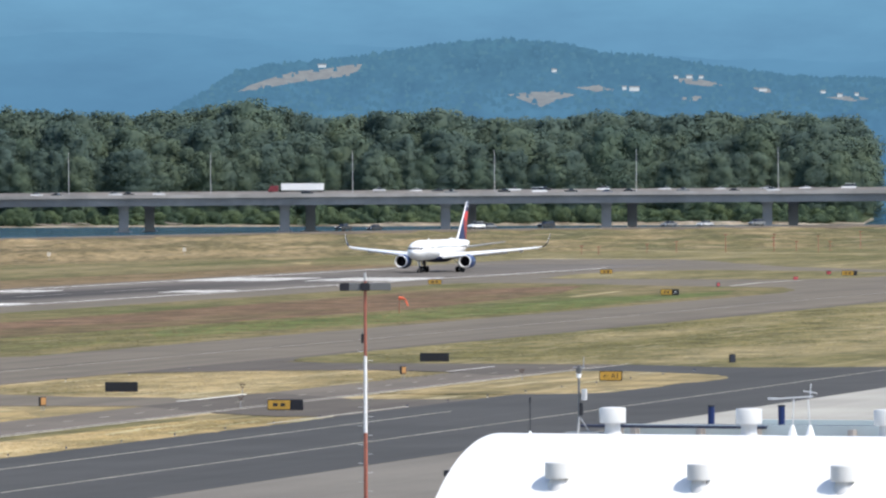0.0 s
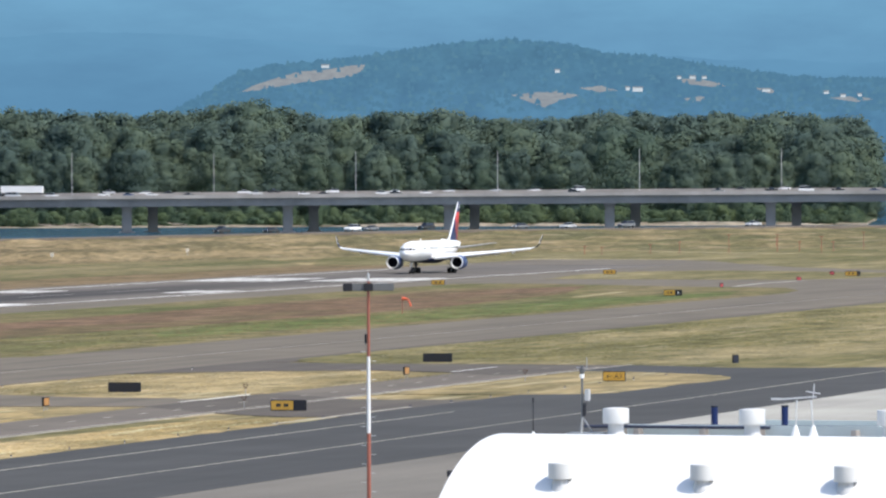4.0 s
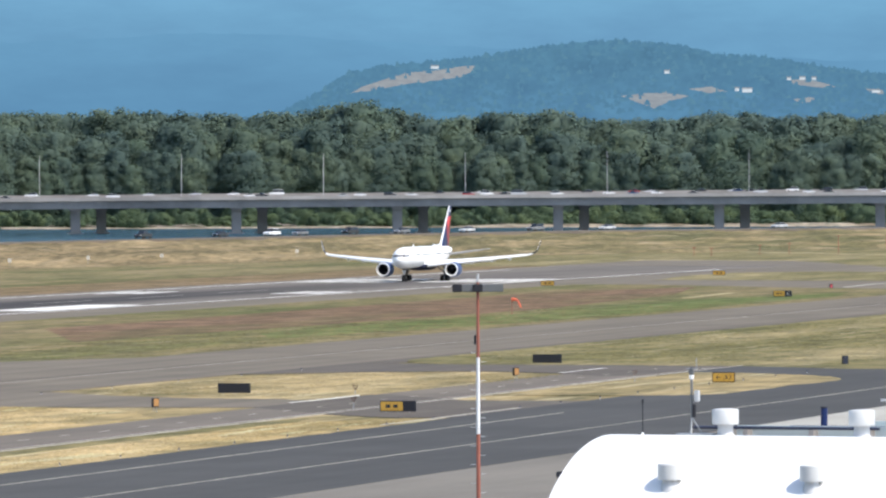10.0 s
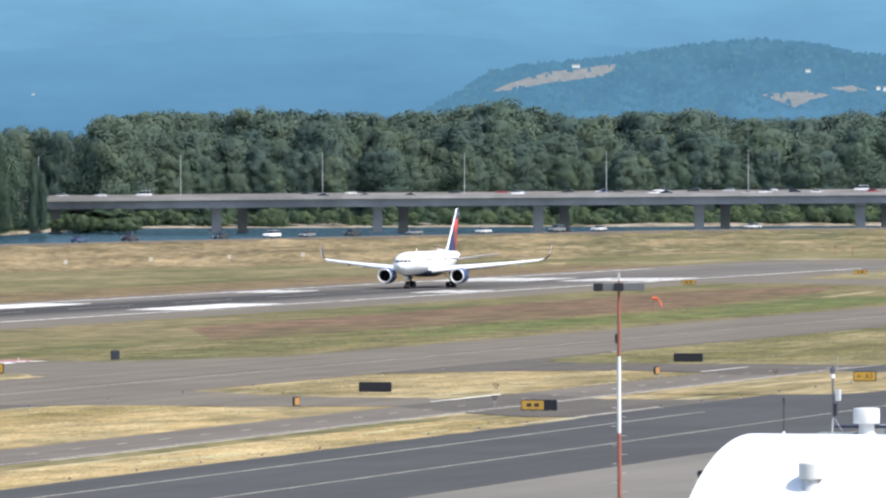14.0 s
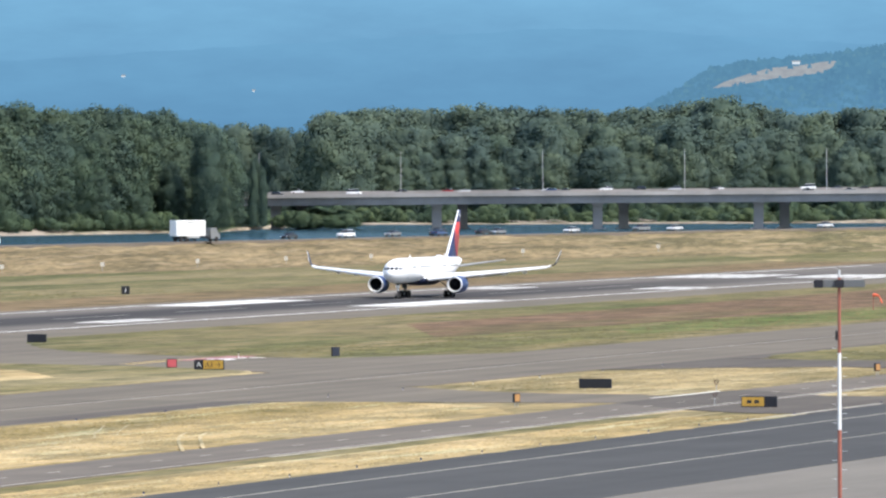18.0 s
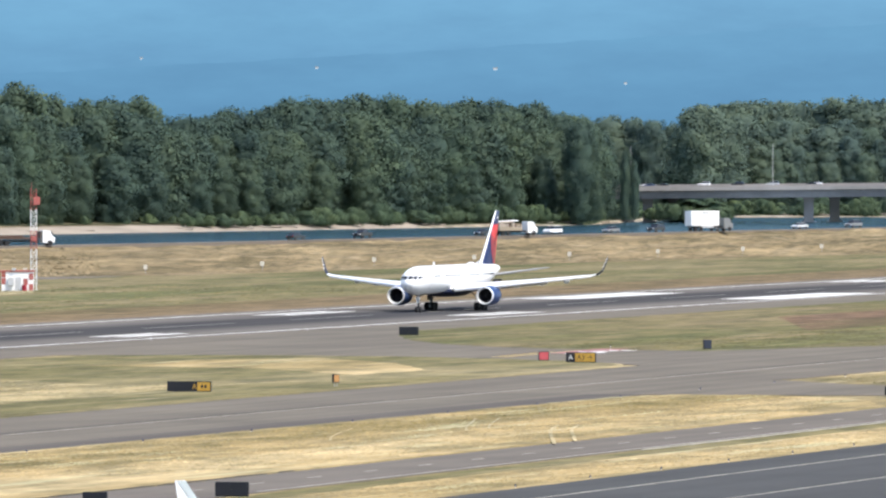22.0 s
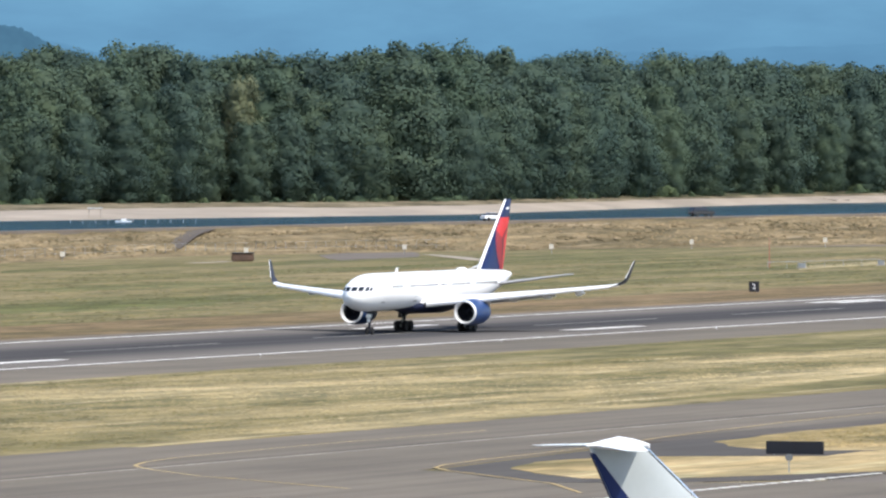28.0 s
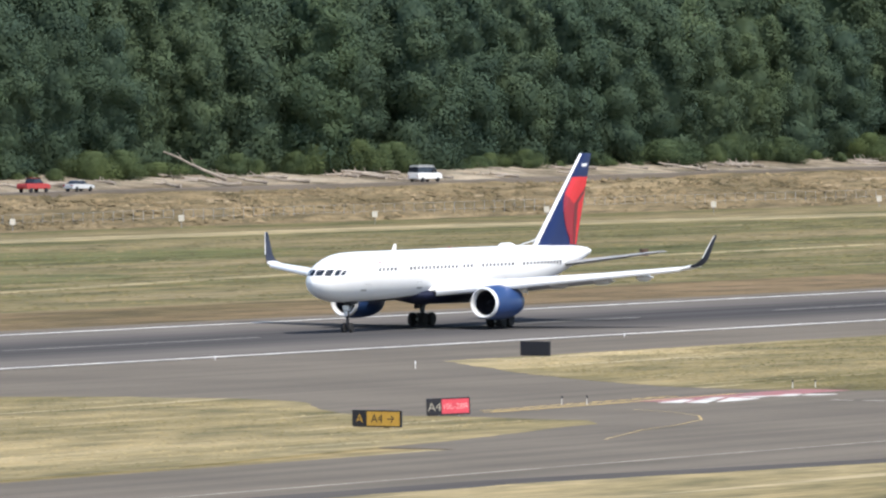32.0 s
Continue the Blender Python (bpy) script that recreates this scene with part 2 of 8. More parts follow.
M_NAVY = plain("navy_paint", (0.012, 0.024, 0.092), 0.4, vary=0.1, scale=1, spec=0.2)
M_BELLY = plain("belly_navy_paint", (0.010, 0.014, 0.04), 0.5, vary=0.15, scale=1, spec=0.3)
# grey that stands for the shaded side of a white fin
M_FINSHADE = plain("shaded_white_paint", (0.38, 0.41, 0.41), 0.5, vary=0.08, scale=1)
M_STABGREY = plain("mid_grey_paint", (0.31, 0.315, 0.32), 0.5, vary=0.08, scale=1)
M_SLATE = plain("slate_paint", (0.03, 0.036, 0.055), 0.6, vary=0.1, scale=1, spec=0.2)
M_TAILGREY = plain("dark_grey_paint", (0.13, 0.135, 0.14), 0.5, vary=0.12, scale=1)
M_LIP = plain("polished_lip", (0.80, 0.80, 0.80), 0.5, metal=0.3, vary=0.06, scale=2)
M_BLUE = plain("blue_paint", (0.022, 0.058, 0.175), 0.38, vary=0.1, scale=1)
M_RED = plain("red_paint", (0.62, 0.02, 0.03), 0.35, vary=0.08, scale=1)
M_MAROON = plain("maroon_paint", (0.16, 0.022, 0.03), 0.4, vary=0.1, scale=1)
M_CRIMSON = plain("dark_red_paint", (0.30, 0.012, 0.03), 0.35, vary=0.08, scale=1)
M_METAL = plain("bare_metal", (0.72, 0.72, 0.73), 0.25, metal=1.0, vary=0.08, scale=2)
M_GREYMETAL = plain("grey_metal", (0.35, 0.36, 0.37), 0.45, metal=0.6, vary=0.15, scale=2)
M_WINGGREY = plain("wing_grey_paint", (0.55, 0.56, 0.57), 0.35, vary=0.08, scale=0.8)
M_RUBBER = plain("tyre_rubber", (0.014, 0.014, 0.016), 0.85, vary=0.2, scale=4)
M_BLACK = plain("black_paint", (0.010, 0.010, 0.016), 0.55, vary=0.2, scale=2)
M_GLASS = plain("dark_window_glass", (0.02, 0.025, 0.035), 0.08, vary=0.1, scale=1)
M_CABIN = plain("cabin_pane", (0.05, 0.055, 0.065), 0.5, vary=0.1, scale=1, spec=0.2)
M_FAN = plain("fan_blade_metal", (0.10, 0.10, 0.11), 0.35, metal=0.7, vary=0.2, scale=3)
M_YELLOW = plain("sign_yellow", (0.54, 0.31, 0.045), 0.5, vary=0.1, scale=2)
M_ORANGE = plain("box_orange", (0.42, 0.22, 0.075), 0.55, vary=0.15, scale=2)
M_SIGNRED = plain("sign_red", (0.45, 0.07, 0.085), 0.5, vary=0.1, scale=2)
M_SIGNBRIGHT = plain("sign_bright_red", (0.68, 0.07, 0.10), 0.5, vary=0.1, scale=2)
M_PINK = plain("letter_pink", (0.75, 0.38, 0.38), 0.5, vary=0.05)
M_SOCK = plain("windsock_orange", (0.75, 0.13, 0.06), 0.7, vary=0.12, scale=2)
M_MASTRED = plain("mast_red", (0.33, 0.105, 0.07), 0.6, vary=0.25, scale=1.5)
M_TOWERRED = plain("tower_red", (0.40, 0.11, 0.095), 0.55, vary=0.2, scale=1.5)
M_LETTER_W = plain("letter_white", (0.8, 0.8, 0.8), 0.5, vary=0.05)
M_BOARD = plain("weathered_board", (0.60, 0.56, 0.48), 0.7, vary=0.15, scale=2)
M_LETTER_K = plain("letter_black", (0.02, 0.02, 0.02), 0.5, vary=0.05)
M_PALEBLUE = plain("pale_blue_roof_metal", (0.46, 0.51, 0.51), 0.5, vary=0.12, scale=0.5)
M_WOOD = plain("driftwood", (0.34, 0.29, 0.24), 0.9, vary=0.3, scale=2, bump=0.4)
M_BROWN = plain("rusty_steel", (0.11, 0.065, 0.045), 0.8, vary=0.3, scale=1.5)
M_CAR = [plain("car_" + n, c, 0.25, vary=0.05, scale=1) for n, c in (
    ("white", (0.78, 0.78, 0.78)), ("black", (0.02, 0.02, 0.022)), ("grey", (0.16, 0.165, 0.17)), ("silver", (0.48, 0.49, 0.5)),
    ("red", (0.36, 0.03, 0.03)), ("blue", (0.03, 0.06, 0.14)), ("tan", (0.30, 0.25, 0.19)))]


def water_material():
    m, nt, bs = blank("river_water")
    n = noise_tex(nt, 0.5, 5, 0.6, (0.25, 1, 1))
    big = noise_tex(nt, 0.01, 3, 0.5)
    nt.links.new(ramp(nt, big, [(0.3, (0.016, 0.042, 0.058)), (0.7, (0.022, 0.058, 0.080))]), bs.inputs["Base Color"])
    bs.inputs["Roughness"].default_value = 1.0
    bs.inputs["Specular IOR Level"].default_value = 0.0
    gl = node(nt, "ShaderNodeBsdfGlossy", Color=(0.62, 0.72, 0.80, 1.0), Roughness=0.12)
    b = node(nt, "ShaderNodeBump", Strength=0.12, Distance=0.2)
    nt.links.new(n, b.inputs["Height"])
    nt.links.new(b.outputs[0], gl.inputs["Normal"])
    mx = node(nt, "ShaderNodeMixShader", Fac=0.42)
    nt.links.new(bs.outputs[0], mx.inputs[1])
    nt.links.new(gl.outputs[0], mx.inputs[2])
    nt.links.new(mx.outputs[0], nt.nodes["Material Output"].inputs[0])
    return m


def runway_material():
    """Grey asphalt with the black rubber that landings leave along the middle."""
    m, nt, bs = blank("runway_asphalt")
    co = nt.nodes.new("ShaderNodeTexCoord")
    xyz = nt.nodes.new("ShaderNodeSeparateXYZ")
    nt.links.new(co.outputs["Object"], xyz.inputs[0])
    wob = noise_tex(nt, 1.0, 4, 0.6, (0.004, 0.12, 1))
    mr = node(nt, "ShaderNodeMapRange", **{"From Min": 370.0, "From Max": 414.0})
    nt.links.new(xyz.outputs[1], mr.inputs[0])
    ad = nt.nodes.new("ShaderNodeMath")
    ad.operation = "MULTIPLY_ADD"
    nt.links.new(wob, ad.inputs[0])
    ad.inputs[1].default_value = 0.12
    nt.links.new(mr.outputs[0], ad.inputs[2])
    band = ramp(nt, ad.outputs[0], [(0.16, (0, 0, 0)), (0.40, (1, 1, 1)), (0.66, (1, 1, 1)), (0.90, (0, 0, 0))])
    mx = node(nt, "ShaderNodeMapRange", **{"From Min": 480.0, "From Max": 1900.0})
    nt.links.new(xyz.outputs[0], mx.inputs[0])
    along = ramp(nt, mx.outputs[0], [(0.0, (0.75, 0.75, 0.75)), (0.3, (1, 1, 1)), (0.72, (0.95, 0.95, 0.95)), (0.95, (0.2, 0.2, 0.2))])
    f = mixc(nt, 1.0, band, along, "MULTIPLY")
    a = noise_tex(nt, 0.05, 4)
    s = noise_tex(nt, 1.0, 4, 0.6, (0.006, 0.5, 1))
    base = ramp(nt, a, [(0.3, (0.142, 0.130, 0.119)), (0.7, (0.177, 0.162, 0.147))])
    base = mixc(nt, 1.0, base, ramp(nt, s, [(0.3, (0.85,) * 3), (0.6, (1.0,) * 3)]), "MULTIPLY")
    rub = ramp(nt, s, [(0.3, (0.048, 0.048, 0.050)), (0.7, (0.077, 0.076, 0.079))])
    nt.links.new(mixc(nt, f, base, rub), bs.inputs["Base Color"])
    bs.inputs["Roughness"].default_value = 0.9
    bs.inputs["Specular IOR Level"].default_value = 0.0
    return m


M_WATER = water_material()
M_RUNWAY = runway_material()


# ---- building helpers ----
def mesh_of(name, bm):
    me = bpy.data.meshes.new(name)
    bm.normal_update()
    bm.to_mesh(me)
    bm.free()
    return me


def smooth(me, angle=35):
    for p in me.polygons:
        p.use_smooth = True
    me.set_sharp_from_angle(angle=radians(angle))
    return me


def part(name, bm, material, parent, label="", m=None, soft=False):
    """One mesh object under a thing or a part. bm: a bmesh or a ready mesh."""
    me = bm if isinstance(bm, bpy.types.Mesh) else mesh_of(name, bm)
    if material and not me.materials:
        me.materials.append(material)
    if soft:
        smooth(me)
    ob = new(name, me)
    ob.parent = parent
    if m is not None:
        ob.matrix_basis = m
    return tagged(ob, label)


def thing(name, m, label, category, group="", kind=""):
    ob = new(name)
    ob.empty_display_size = 0.3
    ob.matrix_basis = m
    return tagged(ob, label, category, group, kind)


def structure(name, me_or_bm, material, label, category="", kind="structure"):
    me = me_or_bm if isinstance(me_or_bm, bpy.types.Mesh) else mesh_of(name, me_or_bm)
    if material:
        me.materials.append(material)
    return tagged(new(name, me), label, category or name.replace("_", " "), kind=kind)


def box(bm, c, s, bevel=0.0, rot=None):
    g = bmesh.ops.create_cube(bm, size=1.0)
    vs = g["verts"]
    m = Matrix.Translation(c) @ (rot.to_4x4() if rot else Matrix()) @ Matrix.Diagonal((*s, 1))
    bmesh.ops.transform(bm, matrix=m, verts=vs)
    if bevel:
        es = list({e for v in vs for e in v.link_edges})
        bmesh.ops.bevel(bm, geom=es, offset=bevel, segments=2, affect="EDGES", clamp_overlap=True)
    return bm


def B(c, s, bevel=0.0):
    return box(bmesh.new(), c, s, bevel)


def tube(bm, p0, p1, r0, r1=None, seg=10, cap=True):
    """A round bar from p0 to p1."""
    p0, p1 = Vector(p0), Vector(p1)
    r1 = r0 if r1 is None else r1
    d = (p1 - p0).normalized()
    u = d.orthogonal().normalized()
    v = d.cross(u)
    rings = [[bm.verts.new(p + r * (cos(2 * pi * k / seg) * u + sin(2 * pi * k / seg) * v)) for k in range(seg)] for p, r in ((p0, r0), (p1, r1))]
    for k in range(seg):
        bm.faces.new((rings[0][k], rings[0][(k + 1) % seg], rings[1][(k + 1) % seg], rings[1][k]))
    if cap:
        bm.faces.new(rings[0][::-1])
        bm.faces.new(rings[1])
    return bm


def T(p0, p1, r0, r1=None, seg=10):
    return tube(bmesh.new(), p0, p1, r0, r1, seg)


def loft(bm, rings, closed=True, caps=(True, True)):
    vs = [[bm.verts.new(p) for p in r] for r in rings]
    n = len(vs[0])
    for a, b in zip(vs, vs[1:]):
        for k in range(n if closed else n - 1):
            bm.faces.new((a[k], a[(k + 1) % n], b[(k + 1) % n], b[k]))
    if closed and caps[0]:
        bm.faces.new(vs[0][::-1])
    if closed and caps[1]:
        bm.faces.new(vs[-1])
    bmesh.ops.recalc_face_normals(bm, faces=bm.faces)
    return bm


def polar(turn, far, z=0.0):
    a = radians(turn)
    return Vector((far * cos(a), far * sin(a), z))


def between(table, x):
    """Straight-line interpolation in rising pairs."""
    for (x0, y0), (x1, y1) in zip(table, table[1:]):
        if x <= x1:
            k = (x - x0) / (x1 - x0)
            return y0 + (y1 - y0) * k
    return table[-1][1]


def flat(name, pts, z, material, label, thick=0.3, category=""):
    """A paved or planted sheet: an outline in plan, its top at z, with a skirt into the ground. Grass has ragged edges."""
    if category == "grass":
        fine = []
        for (x0, y0), (x1, y1) in zip(pts, pts[1:] + pts[:1]):
            n = max(1, int(hypot(x1 - x0, y1 - y0) / 2.5))
            for k in range(n):
                x, y = x0 + (x1 - x0) * k / n, y0 + (y1 - y0) * k / n
                q = Vector((x * 0.16, y * 0.3, 0))
                fine.append((x + 1.1 * noise.noise(q), y + 0.45 * noise.noise(q + Vector((7, 3, 1))) + 0.3 * noise.noise(q * 2.7)))
        pts = fine
    bm = bmesh.new()
    top = [bm.verts.new((x, y, z)) for x, y in pts]
    f = bm.faces.new(top)
    f.normal_update()
    if f.normal.z < 0:
        f.normal_flip()
    bot = [bm.verts.new((x, y, z - thick)) for x, y in pts]
    n = len(pts)
    for k in range(n):
        bm.faces.new((top[k], top[(k + 1) % n], bot[(k + 1) % n], bot[k]))
    bmesh.ops.triangulate(bm, faces=[f])
    return structure(name, bm, material, label, category)


def curve_round(p, q, r, n=6):
    """Points of a bend from p to q about the corner r (quadratic)."""
    return [tuple((1 - k / n) ** 2 * a + 2 * (k / n) * (1 - k / n) * c + (k / n) ** 2 * b for a, b, c in zip(p, q, r)) for k in range(n + 1)]


# ---- ground, river, banks ----
FOOT = [(7.0, 2480), (9.5, 2405), (11.9, 2262), (13.2, 2159), (15.8, 1949), (18.4, 1751), (22.5, 1645), (24.2, 1595), (26.5, 1440), (30.4, 1285), (34.0, 1160), (38.0, 1040)]
SIGHT = [(7.0, 2720), (9.5, 2650), (11.9, 2540), (13.2, 2420), (15.8, 2180), (18.4, 1983), (22.5, 1765), (26.5, 1515), (30.4, 1320), (34.0, 1190), (38.0, 1065)]
SHORE = [(7.0, 4700), (9.2, 4600), (9.36, 3780), (12.0, 3770), (15.2, 3760), (15.7, 3600), (16.1, 3400), (18.4, 3170), (20.5, 3000), (22.4, 2700), (25.0, 2570), (27.5, 2450), (38.0, 2400)]
WOODS = [(7.0, 4800), (9.3, 4020), (12.0, 3998), (15.2, 3965), (15.7, 3722), (16.1, 3430), (18.4, 3212), (20.5, 3050), (22.4, 2795), (25.0, 2730), (27.5, 2690), (38.0, 2650)]


def turns(a, b, step):
    n = round((b - a) / step)
    return [a + (b - a) * k / n for k in range(n + 1)]


# the levee's crest: a steep bank that reaches the line of sight of SIGHT at height 4
CREST = [(a, between(FOOT, a) + min(38.0, between(SIGHT, a) - between(FOOT, a))) for a in turns(7.0, 38.0, 0.25)]
SAG = [(7.0, -0.6), (13.0, -0.68), (19.0, -0.62), (22.0, -0.56), (24.0, -0.36), (26.3, 0.1), (27.6, 0.3), (29.5, 0.15), (31.0, 0.0), (38.0, 0.0)]
CREST_Z = [(a, EYE[2] - (EYE[2] - 4.0) * r / between(SIGHT, a) + between(SAG, a)) for a, r in CREST]


def rise(share):
    return lambda a: between(CREST_Z, a) * share


def bank(name, lines, material, label, lo, hi, step=0.1, rough=0.0, sink=0.0, fine=0.02):
    """A strip of land seen from the airfield: lines of (table or function of the turn, height). Its UV map runs along and across it in metres."""
    bm = bmesh.new()
    rows, plan = [], []
    along, last = 0.0, None
    for a in turns(lo, hi, step):
        row, uv = [], []
        first = lines[0][0](a)
        base = polar(a, first)
        along += (base - last).length if last else 0.0
        last = base
        for i, (far, z) in enumerate(lines):
            r = far(a)
            z = z(a) if callable(z) else z
            p = polar(a, r, z if not sink else -5 + (z + 5) * min(1.0, max(0.0, (a - lo) / sink)))
            q = Vector((along, r - first, 0))
            if rough and 0 < i < len(lines) - 1:
                p.z += rough * noise.fractal(Vector((q.x * 0.5, q.y, 0)) * fine, 1.0, 2.0, 4)
            row.append(p)
            uv.append(q.xy)
        rows.append(row)
        plan += uv
    loft(bm, rows, closed=False)
    layer = bm.loops.layers.uv.new("plan")
    bm.verts.index_update()
    for f in bm.faces:
        for l in f.loops:
            l[layer].uv = plan[l.vert.index]
    for f in bm.faces:
        if f.normal.z < 0:
            f.normal_flip()
    return structure(name, smooth(mesh_of(name, bm), 60), material, label)


# one sheet of ground: the airfield, sinking under the river beyond the levee and on to the horizon
bm = bmesh.new()
rows = []
for a in turns(5.0, 40.0, 0.5):
    fo = between(FOOT, max(7, min(38, a)))
    rows.append([polar(a, 0.02, 0), polar(a, 300, 0), polar(a, 900, 0), polar(a, fo + 4, 0), polar(a, fo + 120, -7), polar(a, 4985, -7)])
loft(bm, rows, closed=False)
rows = [[polar(a, 0.02, 0), polar(a, 900, 0), polar(a, 4985, -0.2)] for a in turns(40.0, 365.0, 5.0)]
loft(bm, rows, closed=False)
for f in bm.faces:
    if f.normal.z < 0:
        f.normal_flip()
structure("ground", bm, M_DRY, "dry straw-coloured airfield grass", "ground")

bm = bmesh.new()
loft(bm, [[polar(a, between(FOOT, max(7, min(38, a))) + 44, -4.0), polar(a, 4980, -4.0)] for a in turns(5.0, 40.0, 1.0)], closed=False)
for f in bm.faces:
    if f.normal.z < 0:
        f.normal_flip()
structure("water", bm, M_WATER, "blue-green river with small ripples", "river")

SLOPE = [(0.0, 0.0), (0.2, 0.2), (0.45, 0.5), (0.75, 0.8), (1.0, 0.985)]


def slope_line(u):
    """One line along the levee's face, at that share of the way from its foot to its crest."""
    return (lambda a: between(FOOT, a) * (1 - u) + between(CREST, a) * u, rise(between(SLOPE, u)))


LEVEE_LINES = [(lambda a: between(FOOT, a) - 6, -0.1), *[slope_line(k / 20) for k in range(1, 20)],
               (lambda a: between(CREST, a) - 1.2, rise(0.985)), (lambda a: between(CREST, a) + 16, rise(0.975)), (lambda a: between(CREST, a) + 70, -6)]
bank("levee", LEVEE_LINES, M_LEVEE, "long levee bank of dry brown and olive grass", 7.0, 38.0, 0.04, 0.42, fine=0.13)
bm = bmesh.new()
rows = []
for u in (0.25, 0.4, 0.55, 0.7, 0.8, 0.9, 1.0):
    far, z = slope_line(u)
    mid, half = between([(0.25, 24.12), (0.6, 24.07), (1.0, 23.98)], u), between([(0.25, 0.03), (0.4, 0.055), (0.7, 0.06), (1.0, 0.10)], u)
    rows.append([polar(mid + half * k / 4 + 0.012 * noise.noise(Vector((u * 9, k, 3))), far(mid), z(mid) + 0.2 + 0.1 * noise.noise(Vector((u * 7, k, 0)))) for k in range(-4, 5)])
loft(bm, rows, closed=False)
for f in bm.faces:
    if f.normal.z < 0:
        f.normal_flip()
structure("levee_ramp", bm, M_SHOULDER, "grey gravel ramp worn up the levee", "track")
bank("river_road", [(lambda a: between(CREST, a) - 1.3, lambda a: between(CREST_Z, a) - 0.4), (lambda a: between(CREST, a) - 1, lambda a: between(CREST_Z, a) + 0.35), (lambda a: between(CREST, a) + 10, lambda a: between(CREST_Z, a) + 0.37)], M_ROAD, "two-lane asphalt road along the levee's top", 7.0, 38.0, 0.2)
bank("near_shore", [(lambda a: between(CREST, a) + 11, lambda a: between(CREST_Z, a) + 0.2), (lambda a: between(SIGHT, a) + 14, 4.5), (lambda a: between(SIGHT, a) + 38, 5.6), (lambda a: between(SIGHT, a) + 60, 5.7), (lambda a: between(SIGHT, a) + 130, 5.2), (lambda a: 2250, 2.0), (lambda a: 2300, -6)],
     M_BANK, "pale silt river bank strewn with driftwood", 25.3, 38.0, 0.04, 0.35, sink=0.9, fine=0.1)


def shore_z(a, r):
    """Height of the river bank behind the road."""
    u = r - between(SIGHT, a)
    return between([(0, 4.2), (14, 4.5), (38, 5.6), (60, 5.7), (130, 5.2)], u) * min(1.0, max(0.0, (a - 25.3) / 0.9)) - 5 * max(0.0, min(1.0, 1 - (a - 25.3) / 0.9))
bank("beach", [(lambda a: between(SHORE, a), -4.6), (lambda a: between(SHORE, a) + 8, -3.6), (lambda a: between(SHORE, a) * 0.4 + between(WOODS, a) * 0.6, -1.9), (lambda a: between(WOODS, a) + 10, -1.6)],
     M_SAND, "pale sandy beach below the woods", 17.0, 38.0, 0.1, 0.5)
bank("green_bank", [(lambda a: between(SHORE, a), -4.6), (lambda a: between(SHORE, a) + 6, -3.7), (lambda a: between(SHORE, a) * 0.4 + between(WOODS, a) * 0.6, -2.4), (lambda a: between(WOODS, a) + 10, -1.7)],
     M_SCRUB, "green river bank under the bridge", 9.3, 17.1, 0.1, 0.4)
bank("shore_sand", [(lambda a: between(SHORE, a) - 2, -4.4), (lambda a: between(SHORE, a) + 3, -3.5), (lambda a: between(SHORE, a) + 9, -3.1), (lambda a: between(SHORE, a) + 12, -4.2)], M_BANK, "narrow strip of pale sand at the water's edge", 9.3, 17.1, 0.03, 0.7, fine=0.03)
bank("beach_grass", [(lambda a: between(WOODS, a) * 0.52 + between(SHORE, a) * 0.48, -2.9), (lambda a: between(WOODS, a) * 0.68 + between(SHORE, a) * 0.32, -1.5), (lambda a: between(WOODS, a) + 5, -0.75)], M_BRUSH, "brown grass above the beach", 17.2, 38.0, 0.1, 0.2)
bank("island", [(lambda a: between(WOODS, a) - 12, -1.15), (lambda a: between(WOODS, a) + 30, -0.6), (lambda a: 4950, 0.5)], M_SCRUB, "island ground under the woods", 9.3, 38.0, 0.2, 0.3)

# grass of other kinds than the dry verge
flat("infield_grass", [(1060, 271), *curve_round((1031, 284), (1140, 352), (1038, 328)), (1687, 352), (1686, 338), (1663, 318), (1648, 306), (1637, 293), (1630, 283), (1600, 275.5), (1560, 271)], 0.068, M_FIELD, "green and russet infield grass", category="grass")
flat("russet_patch", [(1150, 303), (1240, 331), (1600, 336), (1650, 322), (1560, 308), (1400, 298)], 0.082, M_RUSSET, "russet weeds in the infield", category="grass")
flat("green_strip", [(1175, 284), (1260, 277), (1420, 276), (1540, 277), (1585, 283), (1500, 291), (1330, 293), (1210, 294)], 0.079, M_GREEN, "fresh green strip of infield grass beside the taxiway", category="grass")
flat("infield_grass_west", [(566, 274), (640, 271.5), (955, 271.5), *curve_round((967, 275), (1000, 346), (1012, 306)), (960, 349), (600, 349), (597, 349), (584, 338), (566, 320), (557, 308), (555, 300), (558, 291)],
     0.068, M_STRAW, "half-dry mown infield grass", category="grass")
flat("infield_grass_end", [(380, 272), (440, 273), (476, 277.5), (500, 282), (504.5, 285), (506, 293), (506, 302), (513, 309), (523, 316), (526.5, 323), (526, 332), (521, 343), (380, 346)], 0.068, M_STRAW, "half-dry mown infield grass", category="grass")
flat("infield_grass_east", [(905, 274), (955, 273), *curve_round((968, 276), (999, 345), (1010, 306)), (960, 347.5), (860, 347), (800, 338), (850, 326), (890, 316), (870, 298)], 0.078, M_OLIVE, "olive end of the infield grass", category="grass")
flat("infield_tongue", [(700, 276), (800, 273.5), (905, 273.5), (880, 288), (790, 286)], 0.078, M_OLIVE, "olive edge of the infield grass", category="grass")
flat("far_verge_grass", [(380, 418), (1980, 418), (1980, 447), (380, 447)], 0.03, M_VERGE, "brown grass verge beside the runway", category="grass")
